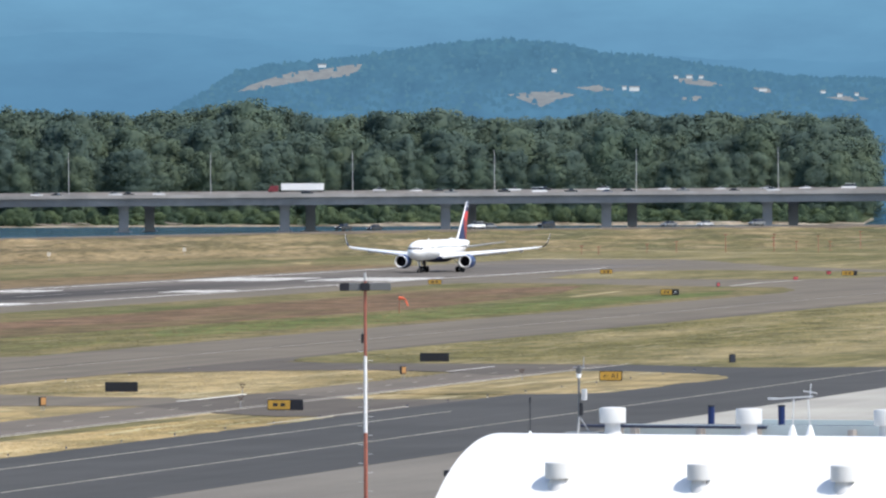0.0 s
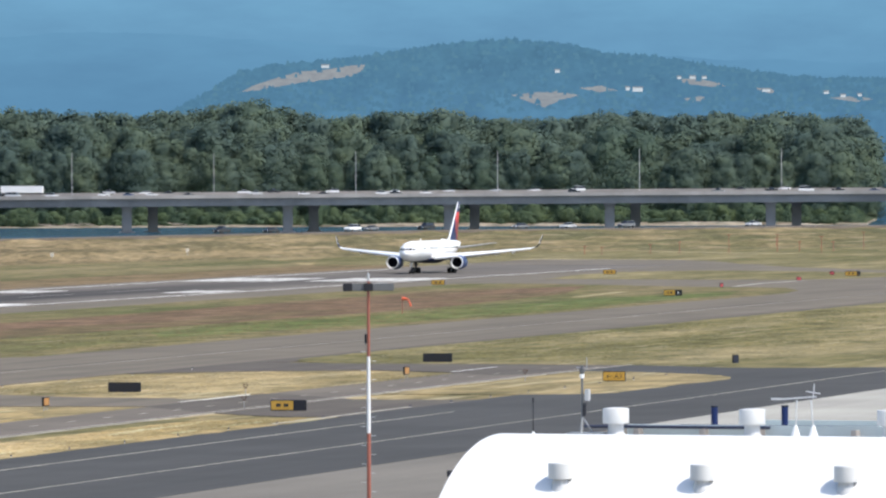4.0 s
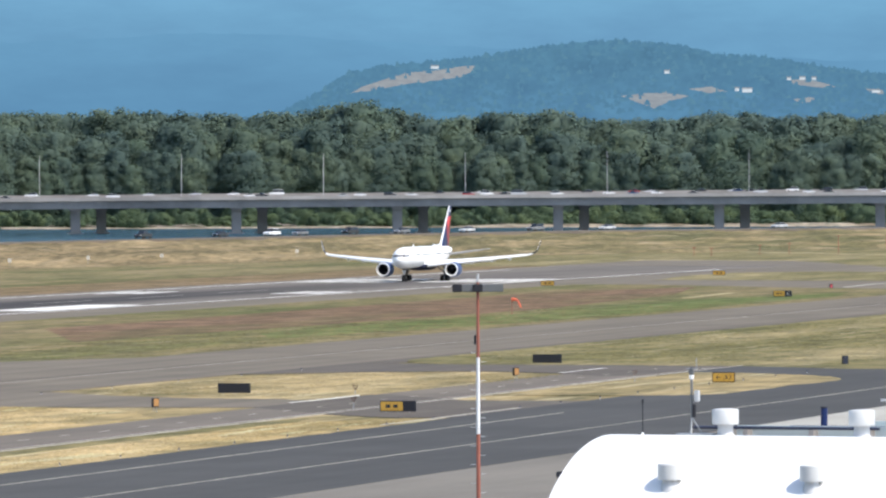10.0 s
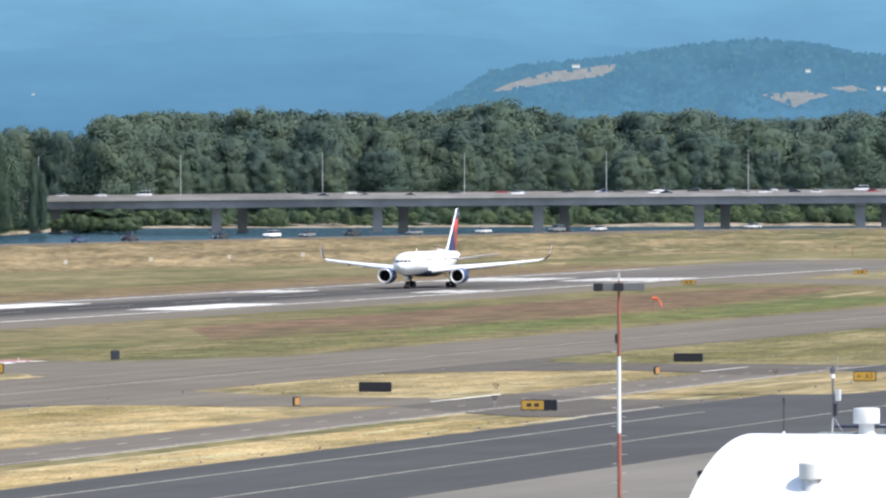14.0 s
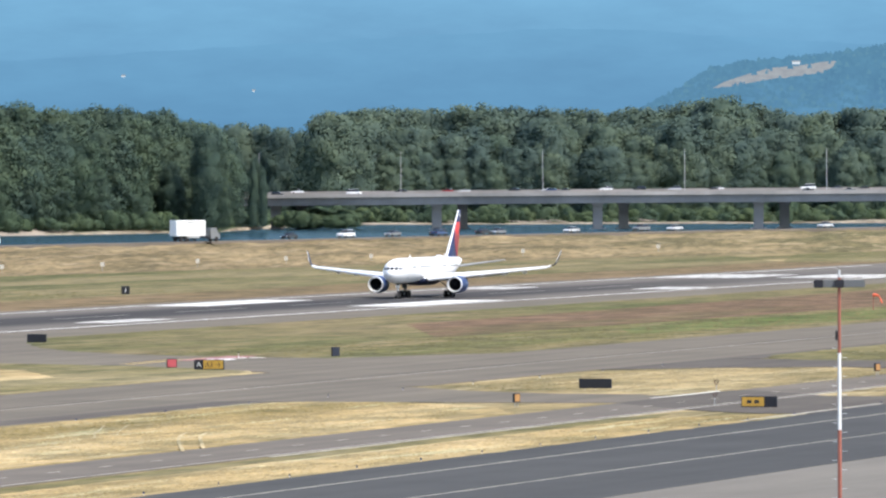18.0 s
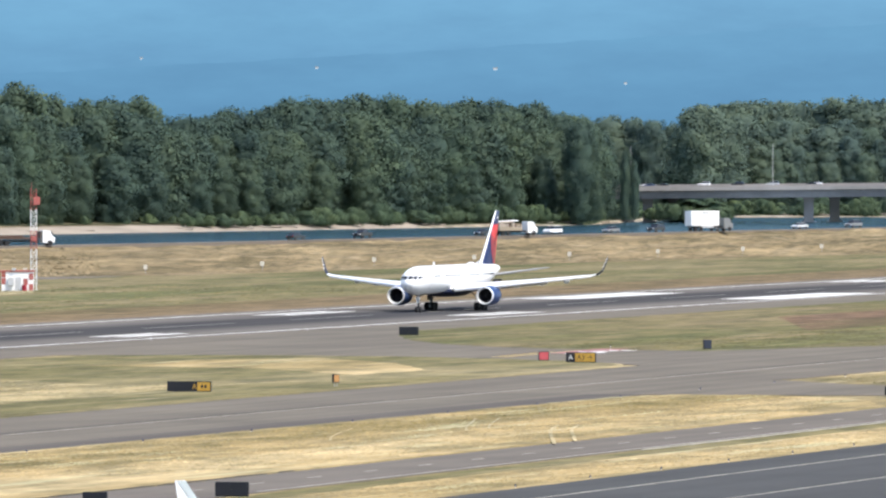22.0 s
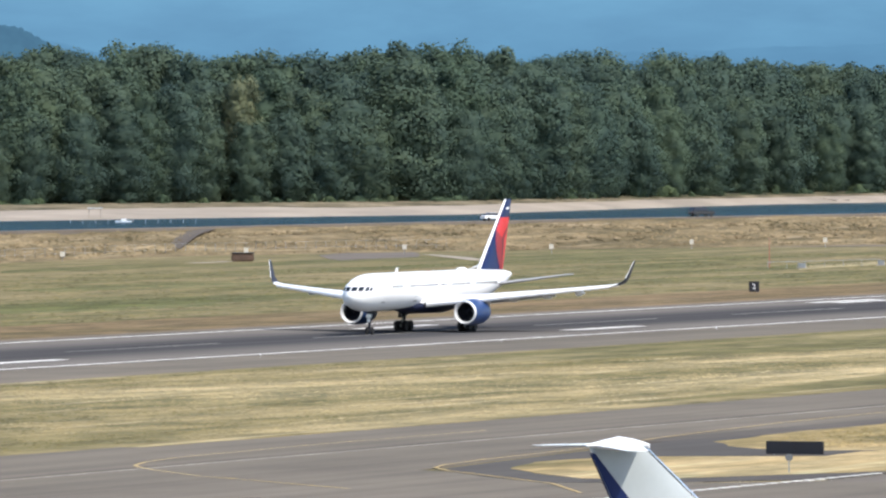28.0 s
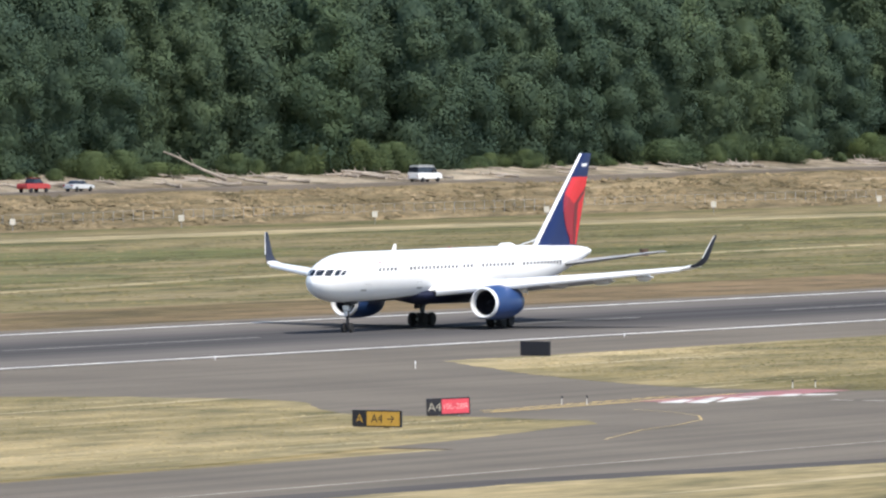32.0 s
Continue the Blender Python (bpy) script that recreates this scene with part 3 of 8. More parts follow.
flat("far_field_grass", [(380, 446), (1980, 446), *[tuple(polar(a, between(FOOT, a) - 2)[:2]) for a in turns(13.0, 37.0, 0.5)], (380, 640)], 0.015, M_MEADOW, "green and brown field beyond the runway", category="grass")
flat("runway_end_grass", [(1800, 230), (1800, 348), (1986, 349), (1986, 447), *[tuple(polar(a, between(FOOT, a) - 2)[:2]) for a in turns(7.2, 12.6, 0.3)[::-1]], (2300, 230)], 0.02, M_OLIVE, "brown and olive grass beyond the runway", category="grass")
flat("south_grass", [(1024, 140), *curve_round((1016, 160), (1007, 178), (1005, 170)), *curve_round((1008, 182), (1022, 200), (1018, 190)), (1024, 215), *curve_round((1026, 226), (1062, 238), (1030, 238)), (1700, 238), (1700, 140)], 0.068, M_OLIVE, "half-dry grass beside the taxiway", category="grass")


def strip(name, x0, x1, y0, y1, z, material, label, category=""):
    return flat(name, [(x0, y0), (x1, y0), (x1, y1), (x0, y1)], z, material, label, category=category)


# ---- pavements ----
RUNWAY_Y = 390.9
strip("runway_shoulder", 300, 1990, RUNWAY_Y - 41.5, RUNWAY_Y + 28.5, 0.05, M_TAXI, "grey asphalt runway shoulder", "runway")
strip("runway", 300, 1985, RUNWAY_Y - 23.5, RUNWAY_Y + 23.5, 0.08, M_RUNWAY, "grey asphalt runway blackened by rubber", "runway")
flat("taxiway", [(330, 252), (432, 250), (462, 244), (900, 243), (905, 240), (1990, 240), (1990, 271), (330, 271)], 0.06, M_TAXI, "grey asphalt parallel taxiway", category="taxiway")
flat("taxiway_shoulder", [(600, 244), (640, 239.2), (846, 238.3), (846, 244)], 0.0675, M_SHOULDER, "dark asphalt taxiway shoulder", category="taxiway")
strip("taxiway_shoulder", 1034, 1990, 235.5, 241.0, 0.045, M_SHOULDER, "dark asphalt taxiway shoulder", "taxiway")
flat("entry_taxiway", [(1540, 238), (1540, 351), (1985, 351), (1936, 334), (1886, 306), (1858, 285), (1845, 262), (1842, 238)], 0.048, M_TAXI, "grey asphalt entry taxiway", category="taxiway")
flat("blast_pad", [(1985, 349.4), (2000, 357), (2040, 368), (2084, 386), (2096, 420), (1985, 420)], 0.054, M_TAXI, "grey asphalt pad beyond the runway", category="runway")
flat("taxiway_island", [(1752, 350), *curve_round((1766, 350.5), (1862, 355), (1817, 358)), *curve_round((1880, 342), (1840, 299), (1872, 320)), *curve_round((1800, 289), (1739, 300), (1750, 289)), (1739, 311), (1744, 330)],
     0.068, M_OLIVE, "olive grass island between the taxiways", category="grass")
flat("path", [(2090, 425), (2107, 425), (2106, 406), (2091, 386), (2078, 388), (2093, 408)], 0.062, M_PATH, "pale trodden strip beyond the runway", category="track")
flat("path", [(2292, 442), (2240, 408), (2206, 383), (2196, 362), (2204, 360), (2216, 382), (2252, 408), (2304, 442)], 0.045, M_PATH, "pale trodden strip beyond the runway", category="track")
flat("path", [(1520, 297.3), (1579, 301.2), (1579, 303), (1520, 299.4)], 0.086, M_PATH, "pale dry streak in the infield", category="grass")
flat("exit_taxiway", [*curve_round((960, 270.5), (1000, 350), (1012, 306)), (1145, 353), *curve_round((1135, 352), (1062, 270.5), (1034, 322))], 0.057, M_TAXI, "grey asphalt exit taxiway", category="taxiway")
flat("exit_taxiway", [(465, 270.5), (465, 300), (518, 352), (605, 353), (600, 300), (600, 270.5)], 0.056, M_TAXI, "grey asphalt exit taxiway", category="taxiway")
strip("service_road", 430, 1100, 195.0, 205.5, 0.05, M_ROAD, "narrow asphalt service road", "road")
flat("link_taxiway", [(846, 204), (866, 204), (876, 211), (878, 220), (888, 231), (902, 240.5), (902, 244), (846, 244)], 0.054, M_TAXI, "grey asphalt link taxiway", category="taxiway")
flat("link_taxiway", [(816, 178), *curve_round((813, 185), (846, 206), (822, 195)), (893, 206), *curve_round((893, 204), (872, 192), (880, 196)), (872, 179)], 0.056, M_SHOULDER, "dark asphalt link taxiway", category="taxiway")
flat("link_taxiway", [(968, 168), (978, 188), (972, 200), (985, 207), (994, 217), (989, 229), (976, 241), (1034, 241), (1026, 222), (1024, 172)], 0.056, M_SHOULDER, "dark asphalt link taxiway", category="taxiway")
flat("dark_fillet", [(955, 179), (1012, 179), *curve_round((1010, 181), (1020, 194), (1018, 189)), (988, 194.2), (980, 184)], 0.058, M_DARK, "fresh dark asphalt bend", category="taxiway")
flat("verge_tongue", [*curve_round((893.5, 194.2), (900, 172.6), (886, 176)), (933, 172.4), *curve_round((950, 171.4), (980, 181), (968, 171)), *curve_round((983, 184), (988, 194.2), (990, 190))], 0.066, M_DRY, "tongue of dry grass between the taxiways", category="grass")
strip("dark_taxiway", 300, 1500, 149.5, 180.5, 0.06, M_DARK, "fresh dark asphalt taxiway", "taxiway")
strip("apron", 200, 800, -60, 150.0, 0.05, M_CONCRETE, "pale concrete apron", "apron")
flat("apron", [(700, -60), (728, 138), (789, 149.9), (1500, 149.9), (1500, -60)], 0.058, M_PALE, "pale concrete apron", category="apron")
flat("apron_link", [(430, 150), (556, 150), *curve_round((556, 206), (556, 242), (538, 224)), (556, 246), (470, 246), (430, 240)], 0.053, M_TAXI, "grey asphalt link to the apron", category="taxiway")
flat("dry_verge", [(640, 206.5), (790, 206.5), (812, 207), (832, 214), (846, 226), (846, 236), (838, 238.4), (646, 239.6), (622, 237.4), (612, 232), (606, 226), (610, 220), (622, 213)], 0.07, M_GOLD, "golden dry grass verge", category="grass")
flat("dry_verge", [(560, 180.5), (740, 180.5), (806, 180.2), (811, 184), (795, 190.8), (700, 191), (566, 190.6)], 0.068, M_GOLD, "golden dry grass verge", category="grass")
flat("road_verge", [(566, 190.4), (795, 190.6), (812, 193), (800, 194.3), (566, 194.3)], 0.03, M_OLIVE, "trampled olive verge beside the service road", category="grass")
# where the link meets the taxiway: dark shoulders round islands of dry grass
flat("taxiway_fillet", [(478, 246), (500, 236), (516, 212), (556, 212), (566, 236.5), (620, 242), (650, 244), (650, 246)], 0.0565, M_TAXI, "grey asphalt bend of the link taxiway", category="taxiway")
flat("link_shoulder", [(569, 236), (577, 236.8), (590, 238.2), (620, 241), (646, 243.6), (650, 238), (640, 206), (560, 206), (551, 214), (549, 221), (558, 229)], 0.064, M_SEAL, "dark asphalt shoulder round the grass islands", category="taxiway")
flat("traffic_island", [(572, 232.5), (582, 234.6), (592, 233.2), (595, 226.5), (597, 220), (606, 221), (640, 216), (660, 206.2), (575, 206.2), (562, 213), (556.5, 217), (556, 221), (563, 227.5)], 0.085, M_GOLD, "dry grass traffic island", category="grass")
flat("link_shoulder", [(330, 254), (432, 250), (463, 243.8), (494, 240.5), (501, 236), (507, 231), (511, 224), (510, 212), (500, 204), (330, 204)], 0.066, M_SEAL, "dark asphalt shoulder round the grass", category="taxiway")
flat("traffic_island", [(330, 250.5), (428, 246.2), (459, 240.8), (487, 237), (495.5, 233), (502, 227), (505, 220), (503, 211.5), (495, 206.5), (330, 206.5)], 0.085, M_STRAW, "dry grass beside the link taxiway", category="grass")
flat("infield_band", [(640, 334), (676, 327), (700, 322.5), (729, 315), (775, 312.5), (830, 306), (826, 296), (727, 294), (693, 299), (684, 309.5), (650, 316), (625, 318)], 0.078, M_OLIVE, "olive band across the infield grass", category="grass")
flat("infield_gold", [(950, 329), (978, 326), (988, 315), (965, 299), (936, 287), (915, 288), (940, 306)], 0.086, M_GOLD, "pale dry patch in the infield grass", category="grass")

# ---- markings ----
ZM = 0.095


def mark(name, x0, x1, y0, y1, material, label, z=ZM):
    return strip(name, x0, x1, y0, y1, z, material, label, "marking")


for y in (RUNWAY_Y - 22.1, RUNWAY_Y + 21.6):
    mark("edge_stripe", 300, 1915, y - 0.36, y + 0.36, M_PAINT_W, "white runway edge stripe")
for side in (-1, 1):
    for x0, x1, n in ((799, 819, 1), (948, 969, 1), (1098, 1121, 2), (1247, 1278, 2), (1570, 1596, 3)):
        for k in range(n):
            y = RUNWAY_Y + side * (12.2 + 3.3 * k)
            mark("touchdown_bar", x0, x1, y - 0.95, y + 0.95, M_PAINT_W, "white touchdown bar")
    y = RUNWAY_Y + side * 15.6
    mark("aiming_bar", 1389, 1449, y - 4.6, y + 4.6, M_PAINT_W, "broad white aiming point bar")
    for k in range(6):
        y = RUNWAY_Y + side * (4.0 + 3.1 * k)
        mark("threshold_bar", 1717, 1764, y - 0.9, y + 0.9, M_PAINT_W, "white threshold stripe")
for k in range(20):
    x = 420 + 61 * k
    mark("centre_dash", x, x + 36.6, RUNWAY_Y - 0.3, RUNWAY_Y + 0.3, M_PAINT_RUB, "faded white centre line dash")
flat("entry_edge_line", [(1648, 294.6), (1692, 297), (1724, 295), (1724, 296.6), (1692, 298.4), (1648, 295.6)], 0.076, M_PAINT_FADE, "faded edge line of the entry taxiway", category="marking")
mark("service_road_line", 690, 1024, 194.5, 194.8, M_PAINT_FADE, "faded white edge line of the service road", 0.072)
mark("taxi_centre_line", 330, 1700, 254.4, 254.6, M_PAINT_FADE, "faded yellow taxi line", 0.075)
mark("tyre_streak", 500, 1700, 255.3, 256.0, M_SHOULDER, "dark tyre streak along the taxi line", 0.072)
mark("road_line", 600, 1012, 195.5, 195.75, M_PAINT_FADE, "white road edge line", 0.065)
for k in range(32):
    mark("road_dash", 600 + 13 * k, 603.0 + 13 * k, 200.4, 200.6, M_PAINT_FADE, "white road dash", 0.065)
mark("taxi_edge_line", 480, 830, 173.88, 174.12, M_PAINT_FADE, "faded taxi edge line", 0.075)
mark("dark_taxi_line", 480, 1150, 161.75, 161.95, M_PAINT_FADE, "pale yellow taxi line on dark asphalt", 0.075)
mark("cross_line", 790, 846, 181.2, 181.7, M_PAINT_FADE, "faded line across the link", 0.075)
mark("stop_line", 862, 890, 206.4, 206.7, M_PAINT_W, "white stop line", 0.075)
mark("stop_line", 986, 1010, 206.8, 207.1, M_PAINT_W, "white stop line", 0.075)


def painted_curve(pts, w, material, label, z=0.075):
    bm = bmesh.new()
    rows = []
    for k, p in enumerate(pts):
        q0, q1 = Vector(pts[max(0, k - 1)]), Vector(pts[min(len(pts) - 1, k + 1)])
        d = (q1 - q0).normalized()
        nrm = Vector((-d.y, d.x))
        rows.append([(*(Vector(p) + nrm * w / 2), z), (*(Vector(p) - nrm * w / 2), z)])
    loft(bm, rows, closed=False)
    for f in bm.faces:
        if f.normal.z < 0:
            f.normal_flip()
    return structure("lead_line", bm, material, label, "marking")


painted_curve([(536, 228.5), (546.5, 239.3), (552.3, 245.7), (561.2, 252.9), (565.5, 255.9), (568.4, 257.5), (574.2, 259.3), (582.5, 260.8), (608, 261.9), (640, 262)], 0.26, M_PAINT_Y, "yellow lead-off line")
painted_curve([(534, 212.5), (547.2, 219.6), (557.5, 227.8), (565.2, 234), (569.9, 236.9), (574.8, 238.3), (585.3, 239.6), (614.9, 241.8), (630.5, 244.4), (662.2, 247.6), (690, 249)], 0.26, M_PAINT_Y, "yellow lead-off line", 0.09)
painted_curve([(521, 291), (518, 286.5), (514, 282.5), (508, 279), (500, 276.4), (493, 274.8), (480, 270)], 0.17, M_PAINT_Y, "yellow lead-off line")
# hold-short markings of the exits: yellow ladder, red panel with white letters as bars
for ox, name in ((0, "A4"), (483, "A2")):
    flat("hold_panel", [(533 + ox, 294.0), (557 + ox, 294.6), (557 + ox, 298.4), (533 + ox, 298.0)], 0.072, M_PAINT_R, "worn red hold panel", category="marking")
    for pts in ([(531.7, 295.2), (537.2, 296.3), (537.0, 295.5), (531.9, 293.6)],
                [(532.5, 293.5), (541.0, 296.3), (541.8, 295.8), (532.6, 292.2)],
                [(534.6, 292.5), (541.5, 295.3), (540.5, 292.6), (537.4, 292.3)],
                [(542.6, 295.4), (545.0, 295.0), (545.9, 294.2), (542.2, 293.9)],
                [(544.9, 293.9), (548.9, 295.0), (549.3, 294.2), (546.4, 293.1)],
                [(547.0, 293.0), (549.5, 293.8), (550.2, 292.1), (547.9, 292.2)]):
        flat("hold_letters", [(x + ox, y) for x, y in pts], 0.078, M_PAINT_W, "worn white hold lettering block", category="marking")
    for side in (0.0, 0.55):
        flat("hold_line", [(513 + ox, 296.5 + side), (528 + ox, 297.0 + side), (548 + ox, 297.9 + side), (548 + ox, 298.1 + side), (528 + ox, 297.2 + side), (513 + ox, 296.7 + side)], 0.076, M_PAINT_Y, "yellow hold line", category="marking")
    for k in range(2):
        for j in range(14):
            x = 515.5 + 1.95 * j
            y = 297.9 + 1.5 * (x - 515.5) / 27 + 0.7 * k
            flat("hold_dash", [(x + ox, y), (x + 1.1 + ox, y + 0.05), (x + 1.1 + ox, y + 0.33), (x + ox, y + 0.28)], 0.076, M_PAINT_Y, "worn yellow hold dash", category="marking")

# twin wheel tracks worn into the dry grass
for pts in ([(699.8, 204.4), (706, 206.3), (713.5, 208.6), (721, 210.9), (727.8, 212.9), (734, 214.7), (739.7, 216.2), (747.3, 217.9)], [(706.9, 204.8), (714, 207), (720.9, 209.0), (727, 210.9), (732.5, 212.5), (737, 213.8), (741.4, 214.9), (747.6, 216.3)]):
    painted_curve(pts, 0.3, M_TRACK, "pale wheel track in the grass", 0.14)
for pts in ([(730.9, 220.8), (742, 224.2), (753.6, 227.2), (766, 230.6)], [(738.7, 221.3), (748, 224), (757.9, 226.5), (770, 229.6)], [(704, 223.7), (714, 226.8), (725.2, 229.6), (736.4, 232.1)]):
    painted_curve(pts, 0.2, M_TRACK, "faint wheel track in the grass", 0.13)
for k in range(8):
    mark("stop_dash", 540.6, 541.2, 270 + 2.3 * k, 271.4 + 2.3 * k, M_PAINT_FADE, "white dash across the exit", 0.075)

ZIP = [(507, 208), (517, 208.5), (533, 207.5), (546, 207.1), (563.5, 206.3), (570.6, 206.2)]
x = 507.5
while x < 570:
    y = between(ZIP, x)
    mark("road_dash", x, x + 1.1, y - 0.22, y + 0.22, M_PAINT_W, "white dash of the service road's edge line", 0.1)
    x += 1.9

# greener drifts in the meadow
rnd = random.Random(77)
for cx, cy, hx, hy in ((1035, 482, 45, 12), (1190, 534, 45, 10), (888, 568, 46, 16), (780, 520, 40, 14), (945, 512, 26, 8), (996, 618, 36, 7), (1410, 488, 60, 14)):
    pts = [(cx + hx * cos(2 * pi * k / 18) * rnd.uniform(0.7, 1.15), cy + hy * sin(2 * pi * k / 18) * rnd.uniform(0.6, 1.2)) for k in range(18)]
    flat("green_drift", pts, 0.052, M_DRIFT, "greener drift of meadow grass", category="grass")

# far tracks and paths across the field
flat("perimeter_track", [(380, 612), (1040, 611), (1136, 600), (1307, 613), (1312, 618), (1168, 612), (1070, 624), (380, 626)], 0.06, M_PATH, "pale straw strip of the perimeter track", category="grass")
flat("field_track", [(742, 484), (774, 489.5), (800, 494.5), (840, 500.5), (980, 512), (980, 515), (838, 503), (798, 497.2), (772, 492), (742, 487)], 0.062, M_PATH, "pale worn strip across the meadow", category="track")
flat("gravel_pad", [(1376, 511.5), (1415, 515.6), (1463, 519.3), (1475, 519.6), (1445, 508.9), (1382, 503.6), (1340, 498)], 0.05, M_PATH, "pale gravel pad by the tower", category="track")
flat("levee_ramp", [(1418, 606), (1430, 613), (1470, 632), (1520, 645), (1524, 638), (1490, 622), (1456, 608)], 0.05, M_ROAD, "grey gravel turning place", category="track")
flat("field_track", [(1484, 617), (1486, 620), (1450, 600), (1423, 585), (1421, 581), (1452, 597)], 0.045, M_SAND, "pale gravel field track", category="track")
flat("field_track", [(1388, 617), (1405, 618), (1405, 621), (1388, 620)], 0.045, M_SAND, "pale gravel field track", category="track")
flat("levee_ramp", [(1560, 640), (1600, 560), (1640, 560), (1700, 640)], 0.05, M_ROAD, "grey gravel ramp", category="track")

# ---- distance ----
RIDGE = [(4, 0.98), (9, 1.02), (11, 1.06), (12.6, 1.05), (13.2, 1.03), (13.6, 1.02), (14.0, 1.03), (15.2, 1.1), (20, 1.12), (26, 1.0), (40, 1.0)]
RIDGE2 = [(4, 0.55), (9, 0.56), (11, 0.62), (12.58, 0.69), (13.6, 0.76), (14.0, 0.77), (14.6, 0.74), (15.6, 0.69), (16.7, 0.62), (18, 0.55), (20, 0.45), (23, 0.36), (24.5, 0.40), (25.2, 0.56), (26.0, 0.62), (27.2, 0.60), (28.5, 0.5), (40, 0.4)]
HILL = [(8.0, 0.42), (9.22, 0.47), (9.79, 0.489), (10.3, 0.558), (10.64, 0.617), (10.91, 0.628), (11.14, 0.686), (11.48, 0.715), (11.72, 0.709), (12.16, 0.649), (12.5, 0.60), (12.91, 0.567), (13.11, 0.534), (13.41, 0.34), (13.7, 0.22), (14.0, 0.0)]


def wall_of_hills(name, table, far, material, label, lo, hi, rough, crown=0.0):
    bm = bmesh.new()
    rows = []
    for a in turns(lo, hi, 0.02):
        e = between(table, a) + rough * noise.fractal(Vector((a * 3, far, 0)), 1.0, 2.0, 5)
        if crown:
            e += crown * noise.fractal(Vector((a * 40, far, 3)), 0.8, 2.0, 3)
        top = EYE[2] + tan(radians(e)) * far
        rows.append([polar(a, far - 60, -8), polar(a, far - 30, top * 0.5), polar(a, far, top), polar(a, far + 10, top - 1.0)])
    loft(bm, rows, closed=False)
    return structure(name, bm, material, label, "backdrop")


# glowing walls of hill, distance haze mixed into each colour
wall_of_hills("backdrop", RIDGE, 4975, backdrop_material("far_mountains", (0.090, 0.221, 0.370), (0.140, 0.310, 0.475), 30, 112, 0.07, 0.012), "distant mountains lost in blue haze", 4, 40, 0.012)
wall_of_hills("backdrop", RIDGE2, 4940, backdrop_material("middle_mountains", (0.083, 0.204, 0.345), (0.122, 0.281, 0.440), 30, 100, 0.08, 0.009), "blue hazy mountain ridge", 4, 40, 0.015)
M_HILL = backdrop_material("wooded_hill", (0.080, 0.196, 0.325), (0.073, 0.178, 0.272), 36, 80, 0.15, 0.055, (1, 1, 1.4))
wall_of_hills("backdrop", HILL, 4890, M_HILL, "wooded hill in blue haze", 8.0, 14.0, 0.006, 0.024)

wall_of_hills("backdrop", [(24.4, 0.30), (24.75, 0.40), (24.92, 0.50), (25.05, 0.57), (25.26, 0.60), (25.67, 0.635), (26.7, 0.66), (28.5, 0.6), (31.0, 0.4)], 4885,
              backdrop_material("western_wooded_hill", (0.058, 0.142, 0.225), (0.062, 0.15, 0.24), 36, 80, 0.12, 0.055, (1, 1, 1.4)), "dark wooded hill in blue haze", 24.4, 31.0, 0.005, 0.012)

# stubble and house walls glow too, tinted blue for painted haze
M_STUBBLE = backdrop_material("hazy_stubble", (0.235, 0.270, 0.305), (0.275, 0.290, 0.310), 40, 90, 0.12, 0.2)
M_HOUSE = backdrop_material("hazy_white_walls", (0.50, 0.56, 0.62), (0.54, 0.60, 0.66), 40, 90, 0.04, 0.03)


FIELDS = []


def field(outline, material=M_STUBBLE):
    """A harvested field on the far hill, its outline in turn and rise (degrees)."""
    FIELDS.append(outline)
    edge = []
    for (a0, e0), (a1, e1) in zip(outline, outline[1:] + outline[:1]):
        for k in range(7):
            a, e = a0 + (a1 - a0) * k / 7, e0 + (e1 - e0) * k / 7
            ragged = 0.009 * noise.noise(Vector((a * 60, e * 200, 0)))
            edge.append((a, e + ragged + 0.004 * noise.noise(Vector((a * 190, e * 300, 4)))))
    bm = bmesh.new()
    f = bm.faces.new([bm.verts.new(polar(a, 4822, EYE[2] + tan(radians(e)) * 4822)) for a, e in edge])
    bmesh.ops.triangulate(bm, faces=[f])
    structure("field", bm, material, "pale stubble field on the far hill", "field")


field([(13.11, 0.405), (13.04, 0.437), (12.86, 0.50), (12.75, 0.53), (12.55, 0.542), (12.36, 0.572), (12.38, 0.535), (12.45, 0.502), (12.6, 0.48), (12.84, 0.452), (12.95, 0.425)])
field([(11.49, 0.382), (11.35, 0.40), (11.21, 0.405), (11.08, 0.38), (11.2, 0.352), (11.29, 0.31), (11.36, 0.345)])
field([(11.08, 0.427), (10.96, 0.437), (10.85, 0.41), (10.97, 0.40)])
field([(10.52, 0.475), (10.35, 0.478), (10.2, 0.436), (10.3, 0.43), (10.42, 0.447)])
field([(10.45, 0.36), (10.33, 0.372), (10.33, 0.342), (10.42, 0.34)])
field([(9.58, 0.36), (9.45, 0.368), (9.32, 0.352), (9.42, 0.338)])
field([(10.02, 0.42), (9.93, 0.415), (9.9, 0.39), (9.98, 0.395)])
